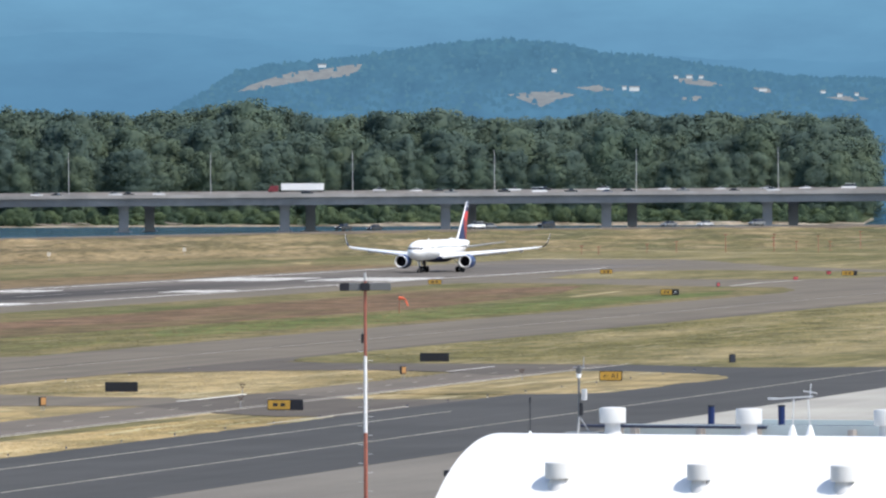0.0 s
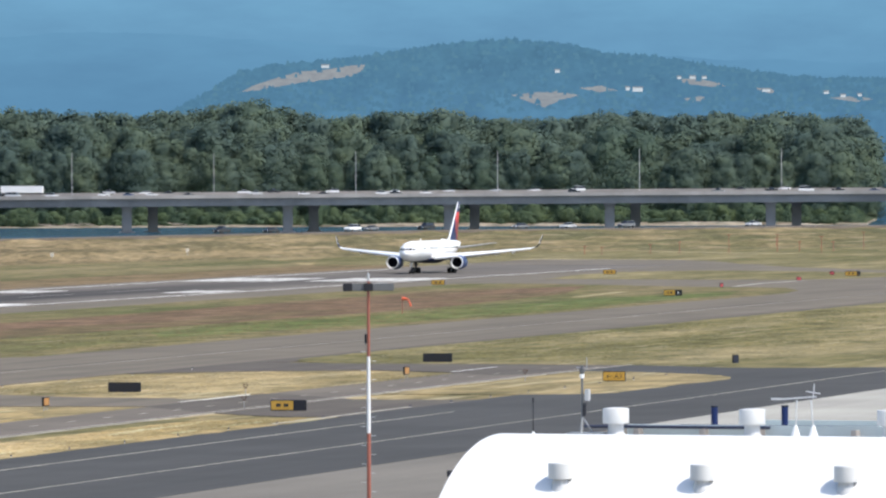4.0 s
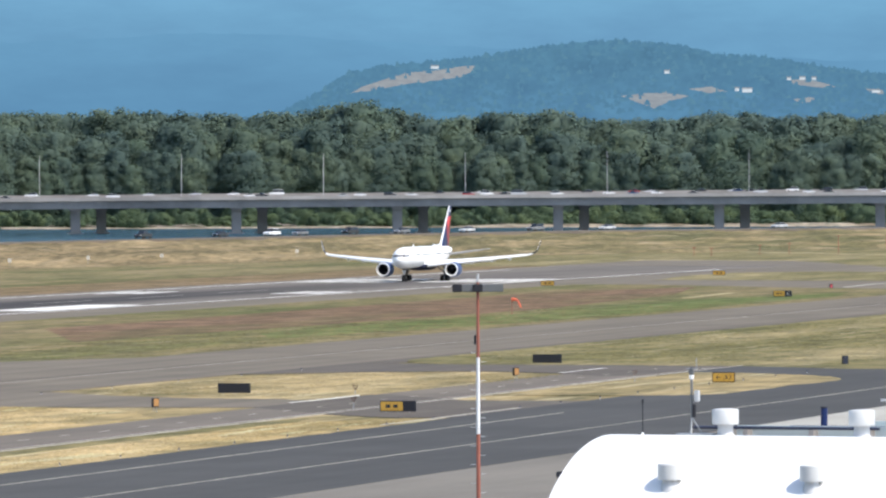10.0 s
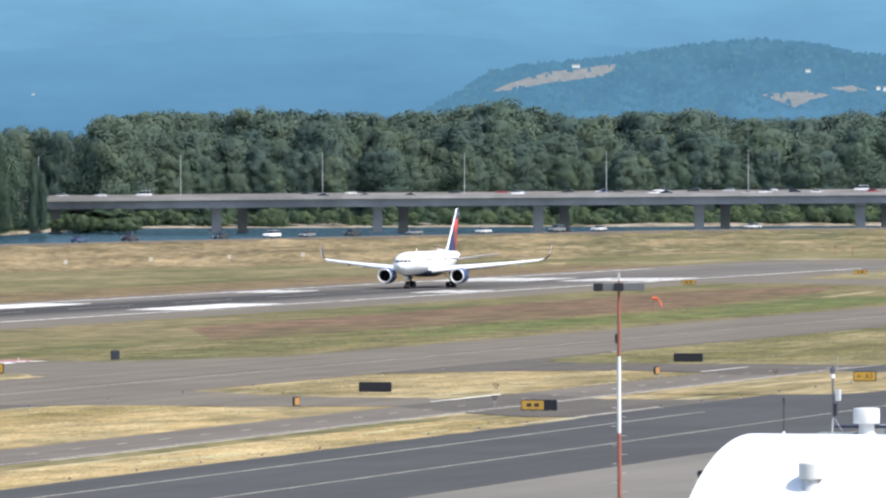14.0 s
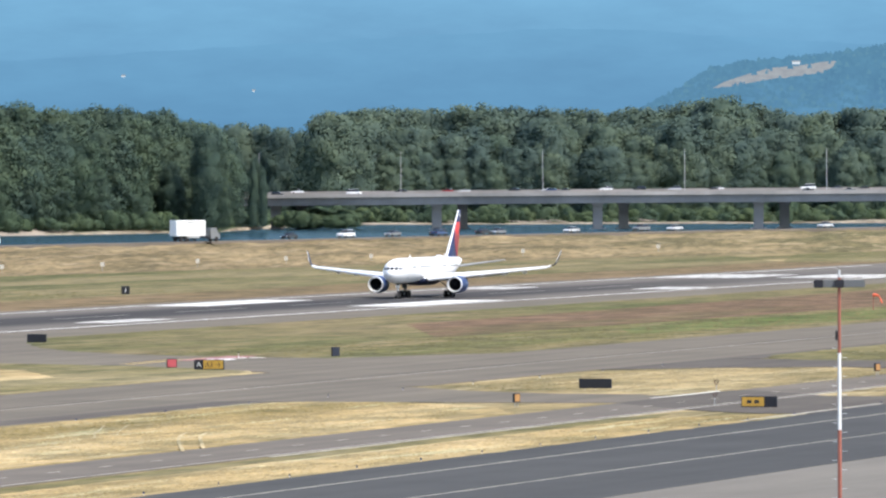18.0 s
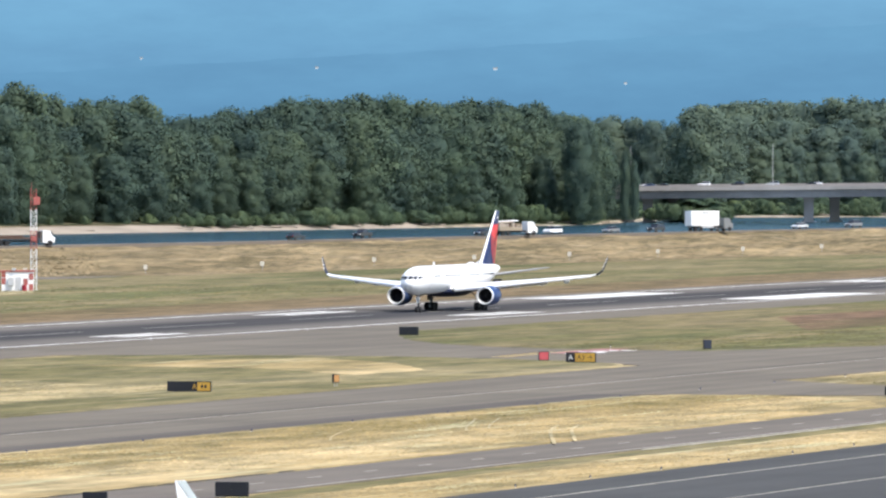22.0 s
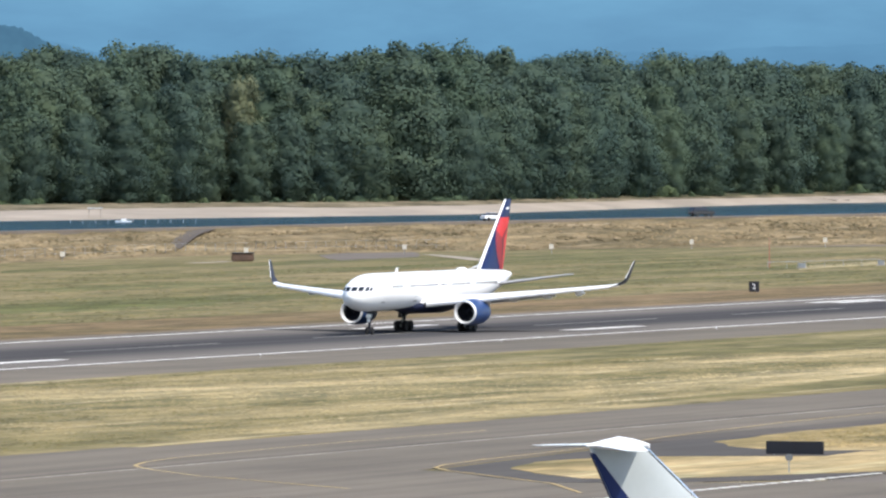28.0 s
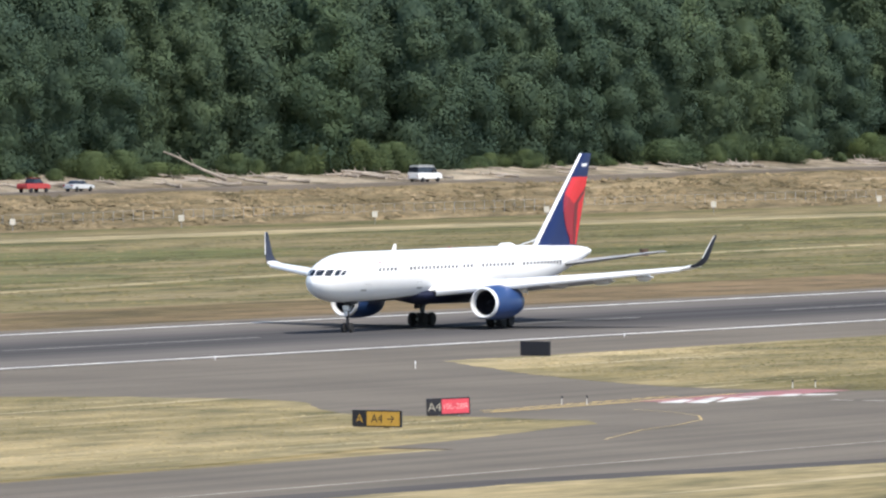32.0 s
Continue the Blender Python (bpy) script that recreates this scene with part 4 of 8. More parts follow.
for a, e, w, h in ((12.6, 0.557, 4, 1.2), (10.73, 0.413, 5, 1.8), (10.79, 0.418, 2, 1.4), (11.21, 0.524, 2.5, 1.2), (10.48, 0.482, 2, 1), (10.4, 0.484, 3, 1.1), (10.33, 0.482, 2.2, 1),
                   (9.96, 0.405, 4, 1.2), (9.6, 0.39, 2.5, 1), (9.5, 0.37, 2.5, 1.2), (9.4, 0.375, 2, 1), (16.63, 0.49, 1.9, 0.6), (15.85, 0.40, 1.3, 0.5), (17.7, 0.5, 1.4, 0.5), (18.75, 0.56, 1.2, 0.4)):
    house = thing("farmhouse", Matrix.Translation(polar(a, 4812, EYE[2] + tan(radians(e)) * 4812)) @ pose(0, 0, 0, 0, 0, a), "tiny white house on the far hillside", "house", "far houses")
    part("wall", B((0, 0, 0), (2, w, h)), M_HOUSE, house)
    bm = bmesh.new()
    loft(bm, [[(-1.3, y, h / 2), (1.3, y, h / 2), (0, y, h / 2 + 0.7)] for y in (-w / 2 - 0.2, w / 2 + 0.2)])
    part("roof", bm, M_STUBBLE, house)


# conifers that stand in rows and clumps on the far hill
def far_conifers(n, seed):
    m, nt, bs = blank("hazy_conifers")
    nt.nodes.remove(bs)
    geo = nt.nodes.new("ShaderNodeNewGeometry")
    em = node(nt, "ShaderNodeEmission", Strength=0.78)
    # no lit needles: a glow whose tints hold the blue haze
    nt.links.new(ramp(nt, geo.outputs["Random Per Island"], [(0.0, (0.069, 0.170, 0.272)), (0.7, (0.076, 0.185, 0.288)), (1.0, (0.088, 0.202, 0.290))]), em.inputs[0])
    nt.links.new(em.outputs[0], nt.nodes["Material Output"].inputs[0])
    rnd = random.Random(seed)
    bm = bmesh.new()
    spots = 0
    hedges = [(a0 + (a1 - a0) * k / 9, e0 + (e1 - e0) * k / 9) for f in FIELDS for (a0, e0), (a1, e1) in zip(f, f[1:] + f[:1]) for k in range(9)]
    while spots < n:
        far = 4836.0
        a = rnd.uniform(8.6, 13.5)
        top = between(HILL, a)
        e = top - 0.022 if rnd.random() < 0.2 else rnd.uniform(0.27, max(0.28, top - 0.01))
        if rnd.random() < 0.02:
            # hedgerows and clumps that break the fields' edges
            far = 4818.0
            a, e = rnd.choice(hedges)
            a, e = a + rnd.gauss(0, 0.02), e + rnd.gauss(-0.02, 0.008)
            if noise.noise(Vector((a * 21, e * 90, 5))) < -0.12:
                continue
        elif e > top or noise.noise(Vector((a * 9, e * 60, 0))) < rnd.uniform(-0.35, 0.35):
            continue
        base = polar(a, far, EYE[2] + tan(radians(e)) * far)
        h, w = rnd.uniform(1.2, 3.4), rnd.uniform(0.8, 2.2)
        ring = [bm.verts.new(base + Vector((cos(k * pi / 3) * w * rnd.uniform(0.7, 1.1), sin(k * pi / 3) * w * rnd.uniform(0.7, 1.1), 0))) for k in range(6)]
        mid = [bm.verts.new(base + Vector((cos(k * pi / 3) * w * 0.6, sin(k * pi / 3) * w * 0.6, h * 0.55))) for k in range(6)]
        tip = bm.verts.new(base + Vector((rnd.uniform(-0.3, 0.3), rnd.uniform(-0.3, 0.3), h)))
        for k in range(6):
            bm.faces.new((ring[k], ring[(k + 1) % 6], mid[(k + 1) % 6], mid[k]))
            bm.faces.new((mid[k], mid[(k + 1) % 6], tip))
        spots += 1
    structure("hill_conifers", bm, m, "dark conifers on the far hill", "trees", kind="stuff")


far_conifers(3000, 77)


# ---- bridge over the river ----
BR = [(4.5, 3450, 11.0), (7.5, 3460, 10.3), (10.0, 3470, 9.9), (14.0, 3490, 8.9), (16.55, 3522, 7.9), (19.0, 3552, 7.2)]


def bridge_at(a, back=0.0, up=0.0):
    r = between([(b[0], b[1]) for b in BR], a)
    z = between([(b[0], b[2]) for b in BR], a)
    return polar(a, r + back, z + up)


bridge = thing("highway_bridge", Matrix(), "long concrete highway bridge on paired piers over the river", "bridge")
A_BR = turns(4.5, 19.0, 0.1)


def deck(back0, back1, up0, up1, thick):
    bm = bmesh.new()
    loft(bm, [[bridge_at(a, back0, up0), bridge_at(a, back1, up1), bridge_at(a, back1, up1 - thick), bridge_at(a, back0, up0 - thick)] for a in A_BR])
    return bm


part("deck", deck(0, 16, 0, 0.3, 0.5), M_CONC, bridge, "near carriageway of grey concrete")
part("deck", deck(19, 36, 0.6, 0.9, 0.5), M_CONC, bridge, "far carriageway of grey concrete, a little higher")
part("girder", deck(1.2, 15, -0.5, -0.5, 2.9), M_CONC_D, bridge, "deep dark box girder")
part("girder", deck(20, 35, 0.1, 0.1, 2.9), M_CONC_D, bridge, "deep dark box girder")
part("parapet", deck(-0.3, 0, 0.75, 0.75, 1.3), M_CONC, bridge)
part("parapet", deck(16, 16.3, 0.9, 0.9, 1.0), M_CONC, bridge)
part("parapet", deck(18.7, 19, 1.3, 1.3, 1.3), M_CONC, bridge)
part("parapet", deck(36, 36.3, 1.6, 1.6, 1.2), M_CONC, bridge)
for k in range(8):
    for off, back in ((0.0, 8.0), (-0.155, 27.5)):
        a = 15.72 - 0.964 * k + off * 1.0
        p = bridge_at(a, back)
        m = pose(p.x, p.y, 0, 0, 0, a)
        bm = bmesh.new()
        box(bm, (0, 0, (p.z - 3.0 - 7.5) / 2), (4.5, 3.6, p.z - 3.0 + 7.5), 0.3)
        box(bm, (0, 0, p.z - 3.6), (9.5, 4.4, 1.4), 0.25)
        box(bm, (0, 0, -4.6), (7, 6, 2.2), 0.2)
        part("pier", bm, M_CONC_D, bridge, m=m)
for k in range(9):
    a = 15.82 - 0.85 * k
    p = bridge_at(a, 17.5, 0.3)
    bm = bmesh.new()
    tube(bm, (0, 0, 0), (0, 0, 15.3), 0.11, 0.07, 8)
    for s in (-1, 1):
        tube(bm, (0, 0, 15.1), (s * 1.4, 0, 15.7), 0.05, 0.05, 6)
        box(bm, (s * 1.6, 0, 15.7), (0.8, 0.35, 0.2), 0.05)
    part("lamp_post", bm, M_VENTW, bridge, "tall double-armed highway lamp", pose(p.x, p.y, p.z, 0, 0, a))


# ---- trees ----
def crown_mesh(name, seed, h, w, n_blobs, n_leaves, leaf, low=0.06, form=0.58, heart=0.74):
    """A broad crown of many overlapping boughs, each a loose cloud of small leaf clumps round a dense heart."""
    rnd = np.random.RandomState(seed)
    verts, faces, norms = [], [], []

    def reach(u):
        return w * 0.5 * min(1.0, 0.6 + 1.2 * u) * math.sqrt(max(0.05, 1 - max(0, (u - 0.5) / 0.55) ** 2.2))

    lean = [(0.22 * w * (rnd.rand() - 0.5), 0.22 * w * (rnd.rand() - 0.5)) for _ in range(4)]
    blobs, hearts = [], []
    for k in range(n_blobs):
        u = (k + rnd.rand()) / n_blobs
        a = rnd.rand() * 2 * pi
        rr = reach(u) * (0.3 + 0.6 * math.sqrt(rnd.rand()))
        r = w * (0.09 + 0.12 * rnd.rand() ** 1.5) * (1.15 - 0.3 * u)
        lx, ly = lean[int(a / (2 * pi) * 3.99)]
        z = h * (low + (1.0 - low) * u) - r * 1.0
        blobs.append((rr * cos(a) + lx * u, rr * sin(a) + ly * u, max(r * 0.6, z), r))
    ico = bmesh.new()
    bmesh.ops.create_icosphere(ico, subdivisions=2, radius=1.0)
    iv = [v.co.copy() for v in ico.verts]
    fi = [[v.index for v in f.verts] for f in ico.faces]
    ico.free()
    for k in range(6):
        u = (k + 0.5) / 6
        r = reach(u) * heart
        z = h * (low + (0.90 - low) * u)
        tall = min(1.0, 0.16 * h / r)
        o = len(verts)
        for v in iv:
            q = r * (0.90 + 0.25 * noise.noise(v * 2.2 + Vector((seed, k, 0))))
            verts.append((v.x * q, v.y * q, z + v.z * q * tall))
            norms.append(tuple((v + Vector((0, 0, 0.1))).normalized()))
        faces += [[o + i for i in f] for f in fi]
        hearts.append((0.0, 0.0, z, r, tall))
    blobs = [(*b, 1.1) for b in blobs] + hearts
    area = sum(b[3] ** 2 for b in blobs)
    for x, y, z, r, tall in blobs:
        per = int(n_leaves * r * r / area)
        d = rnd.normal(size=(per, 3))
        d[:, 2] = d[:, 2] * 0.9 + 0.2
        d /= np.linalg.norm(d, axis=1)[:, None]
        for q in d:
            k = r * ((0.55 + 0.65 * rnd.rand()) if tall > 1 else (0.88 + 0.3 * rnd.rand()))
            c = np.array((x + q[0] * k, y + q[1] * k, z + q[2] * k * tall))
            # clumps are shaded as part of the rounded bough and crown that they cover
            far = np.array((c[0], c[1], 0.35 * (c[2] - 0.45 * h)))
            far /= np.linalg.norm(far) + 0.01
            bent = form * q + 0.5 * far + np.array((0.0, 0.0, 0.08))
            bent /= np.linalg.norm(bent)
            nrm = bent + rnd.normal(size=3) * 0.4
            nrm /= np.linalg.norm(nrm)
            bent = tuple(0.8 * bent + 0.2 * nrm)
            u = np.cross(nrm, rnd.normal(size=3))
            u /= np.linalg.norm(u)
            v = np.cross(nrm, u)
            s = leaf * (0.6 + 0.8 * rnd.rand())
            o = len(verts)
            for a, b in ((-1, -0.4), (0.3, -0.8), (1, 0.3), (-0.4, 0.8)):
                verts.append(tuple(c + s * (a * u + b * v)))
                norms.append(bent)
            faces.append([o, o + 1, o + 2, o + 3])
    me = bpy.data.meshes.new(name)
    me.from_pydata(verts, [], faces)
    me.update()
    for p in me.polygons:
        p.use_smooth = True
    me.normals_split_custom_set_from_vertices(norms)
    return me


def trunk_mesh(name, seed, h, w):
    rnd = random.Random(seed)
    bm = bmesh.new()
    p = Vector((0, 0, -0.6))
    r = 0.02 * h
    for k in range(5):
        q = p + Vector((rnd.uniform(-0.3, 0.3), rnd.uniform(-0.3, 0.3), h * 0.17))
        tube(bm, p, q, r, r * 0.78, 8)
        if k > 0:
            for _ in range(2):
                a = rnd.uniform(0, 2 * pi)
                tube(bm, q, q + Vector((cos(a) * w * 0.3, sin(a) * w * 0.3, h * 0.12)), r * 0.45, r * 0.12, 6)
        p, r = q, r * 0.78
    return mesh_of(name, bm)


random.seed(7)
TREES = []
for k in range(7):
    h, w = (24, 23, 26, 22, 25, 20, 27)[k], (11.5, 13, 12, 10.5, 14, 11, 12.5)[k]
    TREES.append((crown_mesh("tree_crown", 100 + k, h, w, 80, 21000, 0.22, 0.02), trunk_mesh("tree_trunk", 200 + k, h * 0.85, w), h, w))
for k in range(3):
    TREES.append((crown_mesh("tree_crown", 140 + k, 25, 12, 62, 46000, 0.16, 0.02, 0.9, 0.64), trunk_mesh("tree_trunk", 240 + k, 21, 12), 25, 12))
for k, (c, t, h, w) in enumerate(TREES):
    c.materials.append(M_LEAF_FAR if k < 7 else M_LEAF_NEAR)
    t.materials.append(M_BARK)
BUSHES = [crown_mesh("bush_crown", 300 + k, 5.0, 9.0, 20, 4000, 0.22, 0.0, 0.7, 0.5) for k in range(3)]
for c in BUSHES:
    c.materials.append(M_LEAF_BUSH)
EDGE_BUSHES = [crown_mesh("bush_crown", 340 + k, 5.0, 9.0, 26, 12000, 0.10, 0.0, 0.7, 0.5) for k in range(3)]
for c in EDGE_BUSHES:
    c.materials.append(M_LEAF_EDGE)
DRY_CROWN = crown_mesh("tree_crown", 555, 24, 11, 70, 14000, 0.25, 0.05)
DRY_CROWN.materials.append(M_LEAF_DRY)


# the far woods' broad soft crowns, distance haze tinted into their leaves
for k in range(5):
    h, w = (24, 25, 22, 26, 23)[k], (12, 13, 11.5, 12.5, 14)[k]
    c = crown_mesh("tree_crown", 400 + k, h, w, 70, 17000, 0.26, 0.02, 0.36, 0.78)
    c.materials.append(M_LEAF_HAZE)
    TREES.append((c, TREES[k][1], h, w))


def tree(p, height, kind=None, label="tall leafy cottonwood in full dark-green leaf", group="cottonwoods on the island", wide=1.0, dry=False, name="cottonwood_tree"):
    c, t, h, w = TREES[random.randrange(7) if kind is None else kind]
    s = height / h
    ob = thing(name, Matrix.Translation(p) @ pose(0, 0, 0, 0, 0, random.uniform(0, 360)), label, "tree", group)
    ob.scale = (s * wide * random.uniform(0.92, 1.12), s * wide * random.uniform(0.92, 1.12), s)
    part("trunk", t, None, ob)
    part("crown", DRY_CROWN if dry else c, None, ob)
    return ob


# the woods' outline: turn and rise of the tree tops
TOPS = [(9.35, 0.19), (9.5, 0.262), (10.47, 0.272), (11.15, 0.254), (11.96, 0.272), (12.64, 0.262), (12.9, 0.30), (13.08, 0.348), (13.25, 0.30), (13.65, 0.276), (14.12, 0.28), (14.55, 0.30), (14.85, 0.27), (15.06, 0.335), (15.2, 0.27), (15.46, 0.262),
        (15.73, 0.236), (16.1, 0.24), (16.2, 0.254), (16.5, 0.33), (16.98, 0.32), (17.42, 0.377), (17.82, 0.368), (17.93, 0.33), (18.0, 0.275), (18.32, 0.264), (18.69, 0.245), (18.78, 0.33), (18.9, 0.352), (19.02, 0.33), (19.2, 0.317), (19.4, 0.40), (19.57, 0.43),
        (19.7, 0.36), (19.81, 0.305), (20.08, 0.371), (20.42, 0.355), (20.69, 0.392), (21.28, 0.445), (21.38, 0.383), (21.62, 0.475), (22.12, 0.42), (22.53, 0.468), (22.94, 0.46), (23.14, 0.423), (24.05, 0.458), (24.32, 0.475), (25.06, 0.462), (25.74, 0.464), (26.0, 0.495), (28, 0.53), (34, 0.55)]


def woods(lo, hi, depth, pitch, back, drop, kinds=(0, 6), full=(0.94, 1.02), **look_of):
    a = lo
    while a < hi:
        far = between(WOODS, a) + back + random.uniform(0, depth)
        top = EYE[2] + tan(radians(between(TOPS, a))) * far
        z = between([(9, -1.8), (18, -2.0), (20.5, -2.0), (22.4, -0.9), (38, -0.9)], a) + random.uniform(-0.3, 0.3)
        h = (top - z) * (1 - drop) * (random.uniform(*full) if not drop else random.uniform(0.8, 1.05))
        if h > 6:
            tree(polar(a, far, z), h, kind=random.randint(*kinds), wide=1.15, **look_of)
        a += math.degrees(pitch * random.uniform(0.75, 1.25) / far)


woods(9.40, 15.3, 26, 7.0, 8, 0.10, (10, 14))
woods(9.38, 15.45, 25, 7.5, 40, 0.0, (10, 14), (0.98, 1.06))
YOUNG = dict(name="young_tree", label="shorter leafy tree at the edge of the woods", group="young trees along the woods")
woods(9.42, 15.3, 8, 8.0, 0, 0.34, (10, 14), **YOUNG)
a = 15.3
while a < 16.4:
    tree(polar(a, 4030 + random.uniform(0, 40), -1.2), 38 * random.uniform(0.92, 1.02), kind=random.randint(10, 14))
    a += 0.13
for a in (12.96, 13.04, 13.12, 13.19):
    far = 4012 + random.uniform(0, 14)
    tree(polar(a, far, -1.8), (25.2 + tan(radians(0.352 - 4 * abs(a - 13.07) ** 1.5)) * far) * 1.03, kind=random.randint(10, 14))
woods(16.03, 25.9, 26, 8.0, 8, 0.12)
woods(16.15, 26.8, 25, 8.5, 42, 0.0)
woods(16.1, 25.8, 8, 12.0, 2, 0.40, **YOUNG)
for a, h, wide in ((15.80, 21, 0.42), (15.85, 25, 0.45), (16.05, 26, 0.7), (16.12, 34, 0.8)):
    tree(polar(a, 3400, -1.5), h, wide=wide)
for a, h in ((23.74, 36), (20.98, 24), (15.3, 26)):
    far = between(WOODS, a) + 16
    tree(polar(a, far, -1.0), h, label="cottonwood with thin yellowing leaves", wide=0.8, dry=True)

# near wood behind the river road
for row, (back, pitch, hh) in enumerate(((46, 7.5, 25), (62, 8.5, 32), (84, 9.0, 38))):
    a = 25.9 + 0.12 * row
    while a < 33.4:
        far = between(SIGHT, a) + back + random.uniform(0, 14) + max(0, (27.2 - a)) * 45
        h = hh * random.uniform(0.85, 1.12) * min(1.0, 0.62 + 0.3 * (a - 25.75))
        tree(polar(a, far, 5.4), h, kind=random.choice((7, 8, 9)), group="wood beside the river road", label="tall dense cottonwood behind the river road")
        a += math.degrees(pitch * random.uniform(0.75, 1.25) / far)


for a, far, h in ((25.19, 2738, 21), (26.03, 1628, 10), (26.31, 1596, 11), (27.1, 1543, 9), (21.7, 2880, 22)):
    snag = thing("dead_tree", Matrix.Translation(polar(a, far, 4.8 if a > 25.5 else -1.2)), "bare pale dead tree at the edge of the woods", "tree", "dead trees")
    part("trunk", T((0, 0, -0.5), (0.3, 0.2, h), 0.2, 0.05, 8), M_BARK, snag)
    for k in range(9):
        z = h * (0.35 + 0.065 * k)
        d = random.uniform(0, 2 * pi)
        part("branch", T((0, 0, z), (cos(d) * h * 0.11, sin(d) * h * 0.11, z + h * 0.09), 0.08, 0.02, 6), M_BARK, snag)


def bush(p, s, group, shapes=BUSHES):
    ob = thing("willow_bush", Matrix.Translation(p) @ pose(0, 0, 0, 0, 0, random.uniform(0, 360)), "low green willow bush on the bank", "bush", group)
    ob.scale = (s * random.uniform(0.7, 1.4), s * random.uniform(0.7, 1.4), s * random.uniform(0.6, 1.2))
    part("leaves", random.choice(shapes), None, ob)


for lo, hi, pitch, s0, s1 in ((15.6, 18.5, 4, 0.5, 1.2), (18.5, 25.5, 6, 0.25, 0.8)):
    a = lo
    while a < hi:
        far = between(WOODS, a) - random.uniform(0, 6) - (18 if lo < 16 else 0)
        bush(polar(a, far, -2.0), random.uniform(s0, s1), "bushes along the island's shore")
        a += math.degrees(pitch * random.uniform(0.5, 1.5) / far)
for row in range(4):
    a = 9.45
    while a < 15.5:
        far = between(SHORE, a) + 15 + 52 * row + random.uniform(-8, 8)
        bush(polar(a, far, -3.6 + 0.5 * row), random.uniform(0.6, 1.35), "bushes on the green bank")
        a += math.degrees(8.5 * random.uniform(0.6, 1.4) / far)
# shrubs added to fill the dark shade below the bridge's end
for k in range(26):
    a = random.uniform(15.28, 15.74)
    bush(polar(a, random.uniform(3500, 3530), -2.6), random.uniform(0.8, 1.2), "shrubs in the shade of the bridge")
a = 25.9
while a < 33.4:
    far = between(SIGHT, a) + random.uniform(33, 44) + max(0, (27.2 - a)) * 40
    bush(polar(a, far, shore_z(a, far) - 0.2), random.choice((0.25, 0.35, 0.45, 0.6, 0.8, 0.95)), "bushes beside the river road", EDGE_BUSHES)
    a += math.degrees(3.4 * random.uniform(0.4, 1.6) / far)


MOVES = []
# ---- the airliner ----
# its own space: x runs back from the nose, y to its right, z up from the runway
jet = thing("airliner", pose(1829, RUNWAY_Y, 0.1), "white twin-engine jet airliner with blue engines and red-navy tail", "airliner")
STATIONS = [(0.0, 4.02, 0.03, 0.03), (0.18, 4.02, 0.52, 0.48), (0.6, 4.06, 0.93, 0.88), (1.2, 4.13, 1.27, 1.25), (2.0, 4.22, 1.52, 1.56), (2.9, 4.29, 1.68, 1.77), (3.8, 4.35, 1.78, 1.90), (5.0, 4.39, 1.85, 1.97), (6.6, 4.40, 1.88, 2.0),
            (12, 4.40, 1.88, 2.0), (20, 4.40, 1.88, 2.0), (29, 4.40, 1.88, 2.0), (32, 4.45, 1.87, 1.95), (35, 4.62, 1.75, 1.75), (38, 4.92, 1.45, 1.44), (41, 5.25, 1.03, 1.05), (43.5, 5.50, 0.64, 0.68), (45.1, 5.66, 0.34, 0.36), (45.7, 5.70, 0.14, 0.16)]
SEG = 40


def hull(x):
    """Height of the axis, half width and half height of the fuselage at x."""
    return tuple(between([(s[0], s[i]) for s in STATIONS], x) for i in (1, 2, 3))


def hull_point(x, ang, out=0.0):
    z, w, h = hull(x)
    return Vector((x, cos(ang) * (w + out), z + sin(ang) * (h + out)))


bm = bmesh.new()
xs = []
for (x0, *_), (x1, *_) in zip(STATIONS, STATIONS[1:]):
    n = 1 if x1 - x0 < 1.6 else max(2, int((x1 - x0) / 1.5))
    xs += [x0 + (x1 - x0) * k / n for k in range(n)]
xs.append(45.7)
loft(bm, [[hull_point(x, 2 * pi * k / SEG) for k in range(SEG)] for x in xs])
me = mesh_of("fuselage", bm)
me.materials.append(M_WHITE)
part("fuselage", smooth(me), None, jet, "white fuselage with navy belly")


def skin_patch(name, x0, x1, a0, a1, out, material, label="", parent=None, nx=3, na=3):
    """A pane or panel that lies on the fuselage skin between two stations and two angles (degrees)."""
    bm = bmesh.new()
    g0 = [[hull_point(x0 + (x1 - x0) * i / nx, radians(a0 + (a1 - a0) * j / na), out) for j in range(na + 1)] for i in range(nx + 1)]
    loft(bm, g0, closed=False)
    return part(name, bm, material, parent or jet, label)


# navy belly, rising from a point behind the nose gear
bm = bmesh.new()
rows = []
for k in range(49):
    x = 5.0 + 35.0 * k / 48
    half = between([(5.0, 2), (8.0, 16), (12.0, 27), (15.5, 40), (30.0, 44), (36.0, 30), (40.0, 4)], x)
    rows.append([hull_point(x, radians(-90 + half * j / 8), 0.008) for j in range(-8, 9)])
loft(bm, rows, closed=False)
part("belly_paint", bm, M_BELLY, jet, "navy painted belly", soft=True)

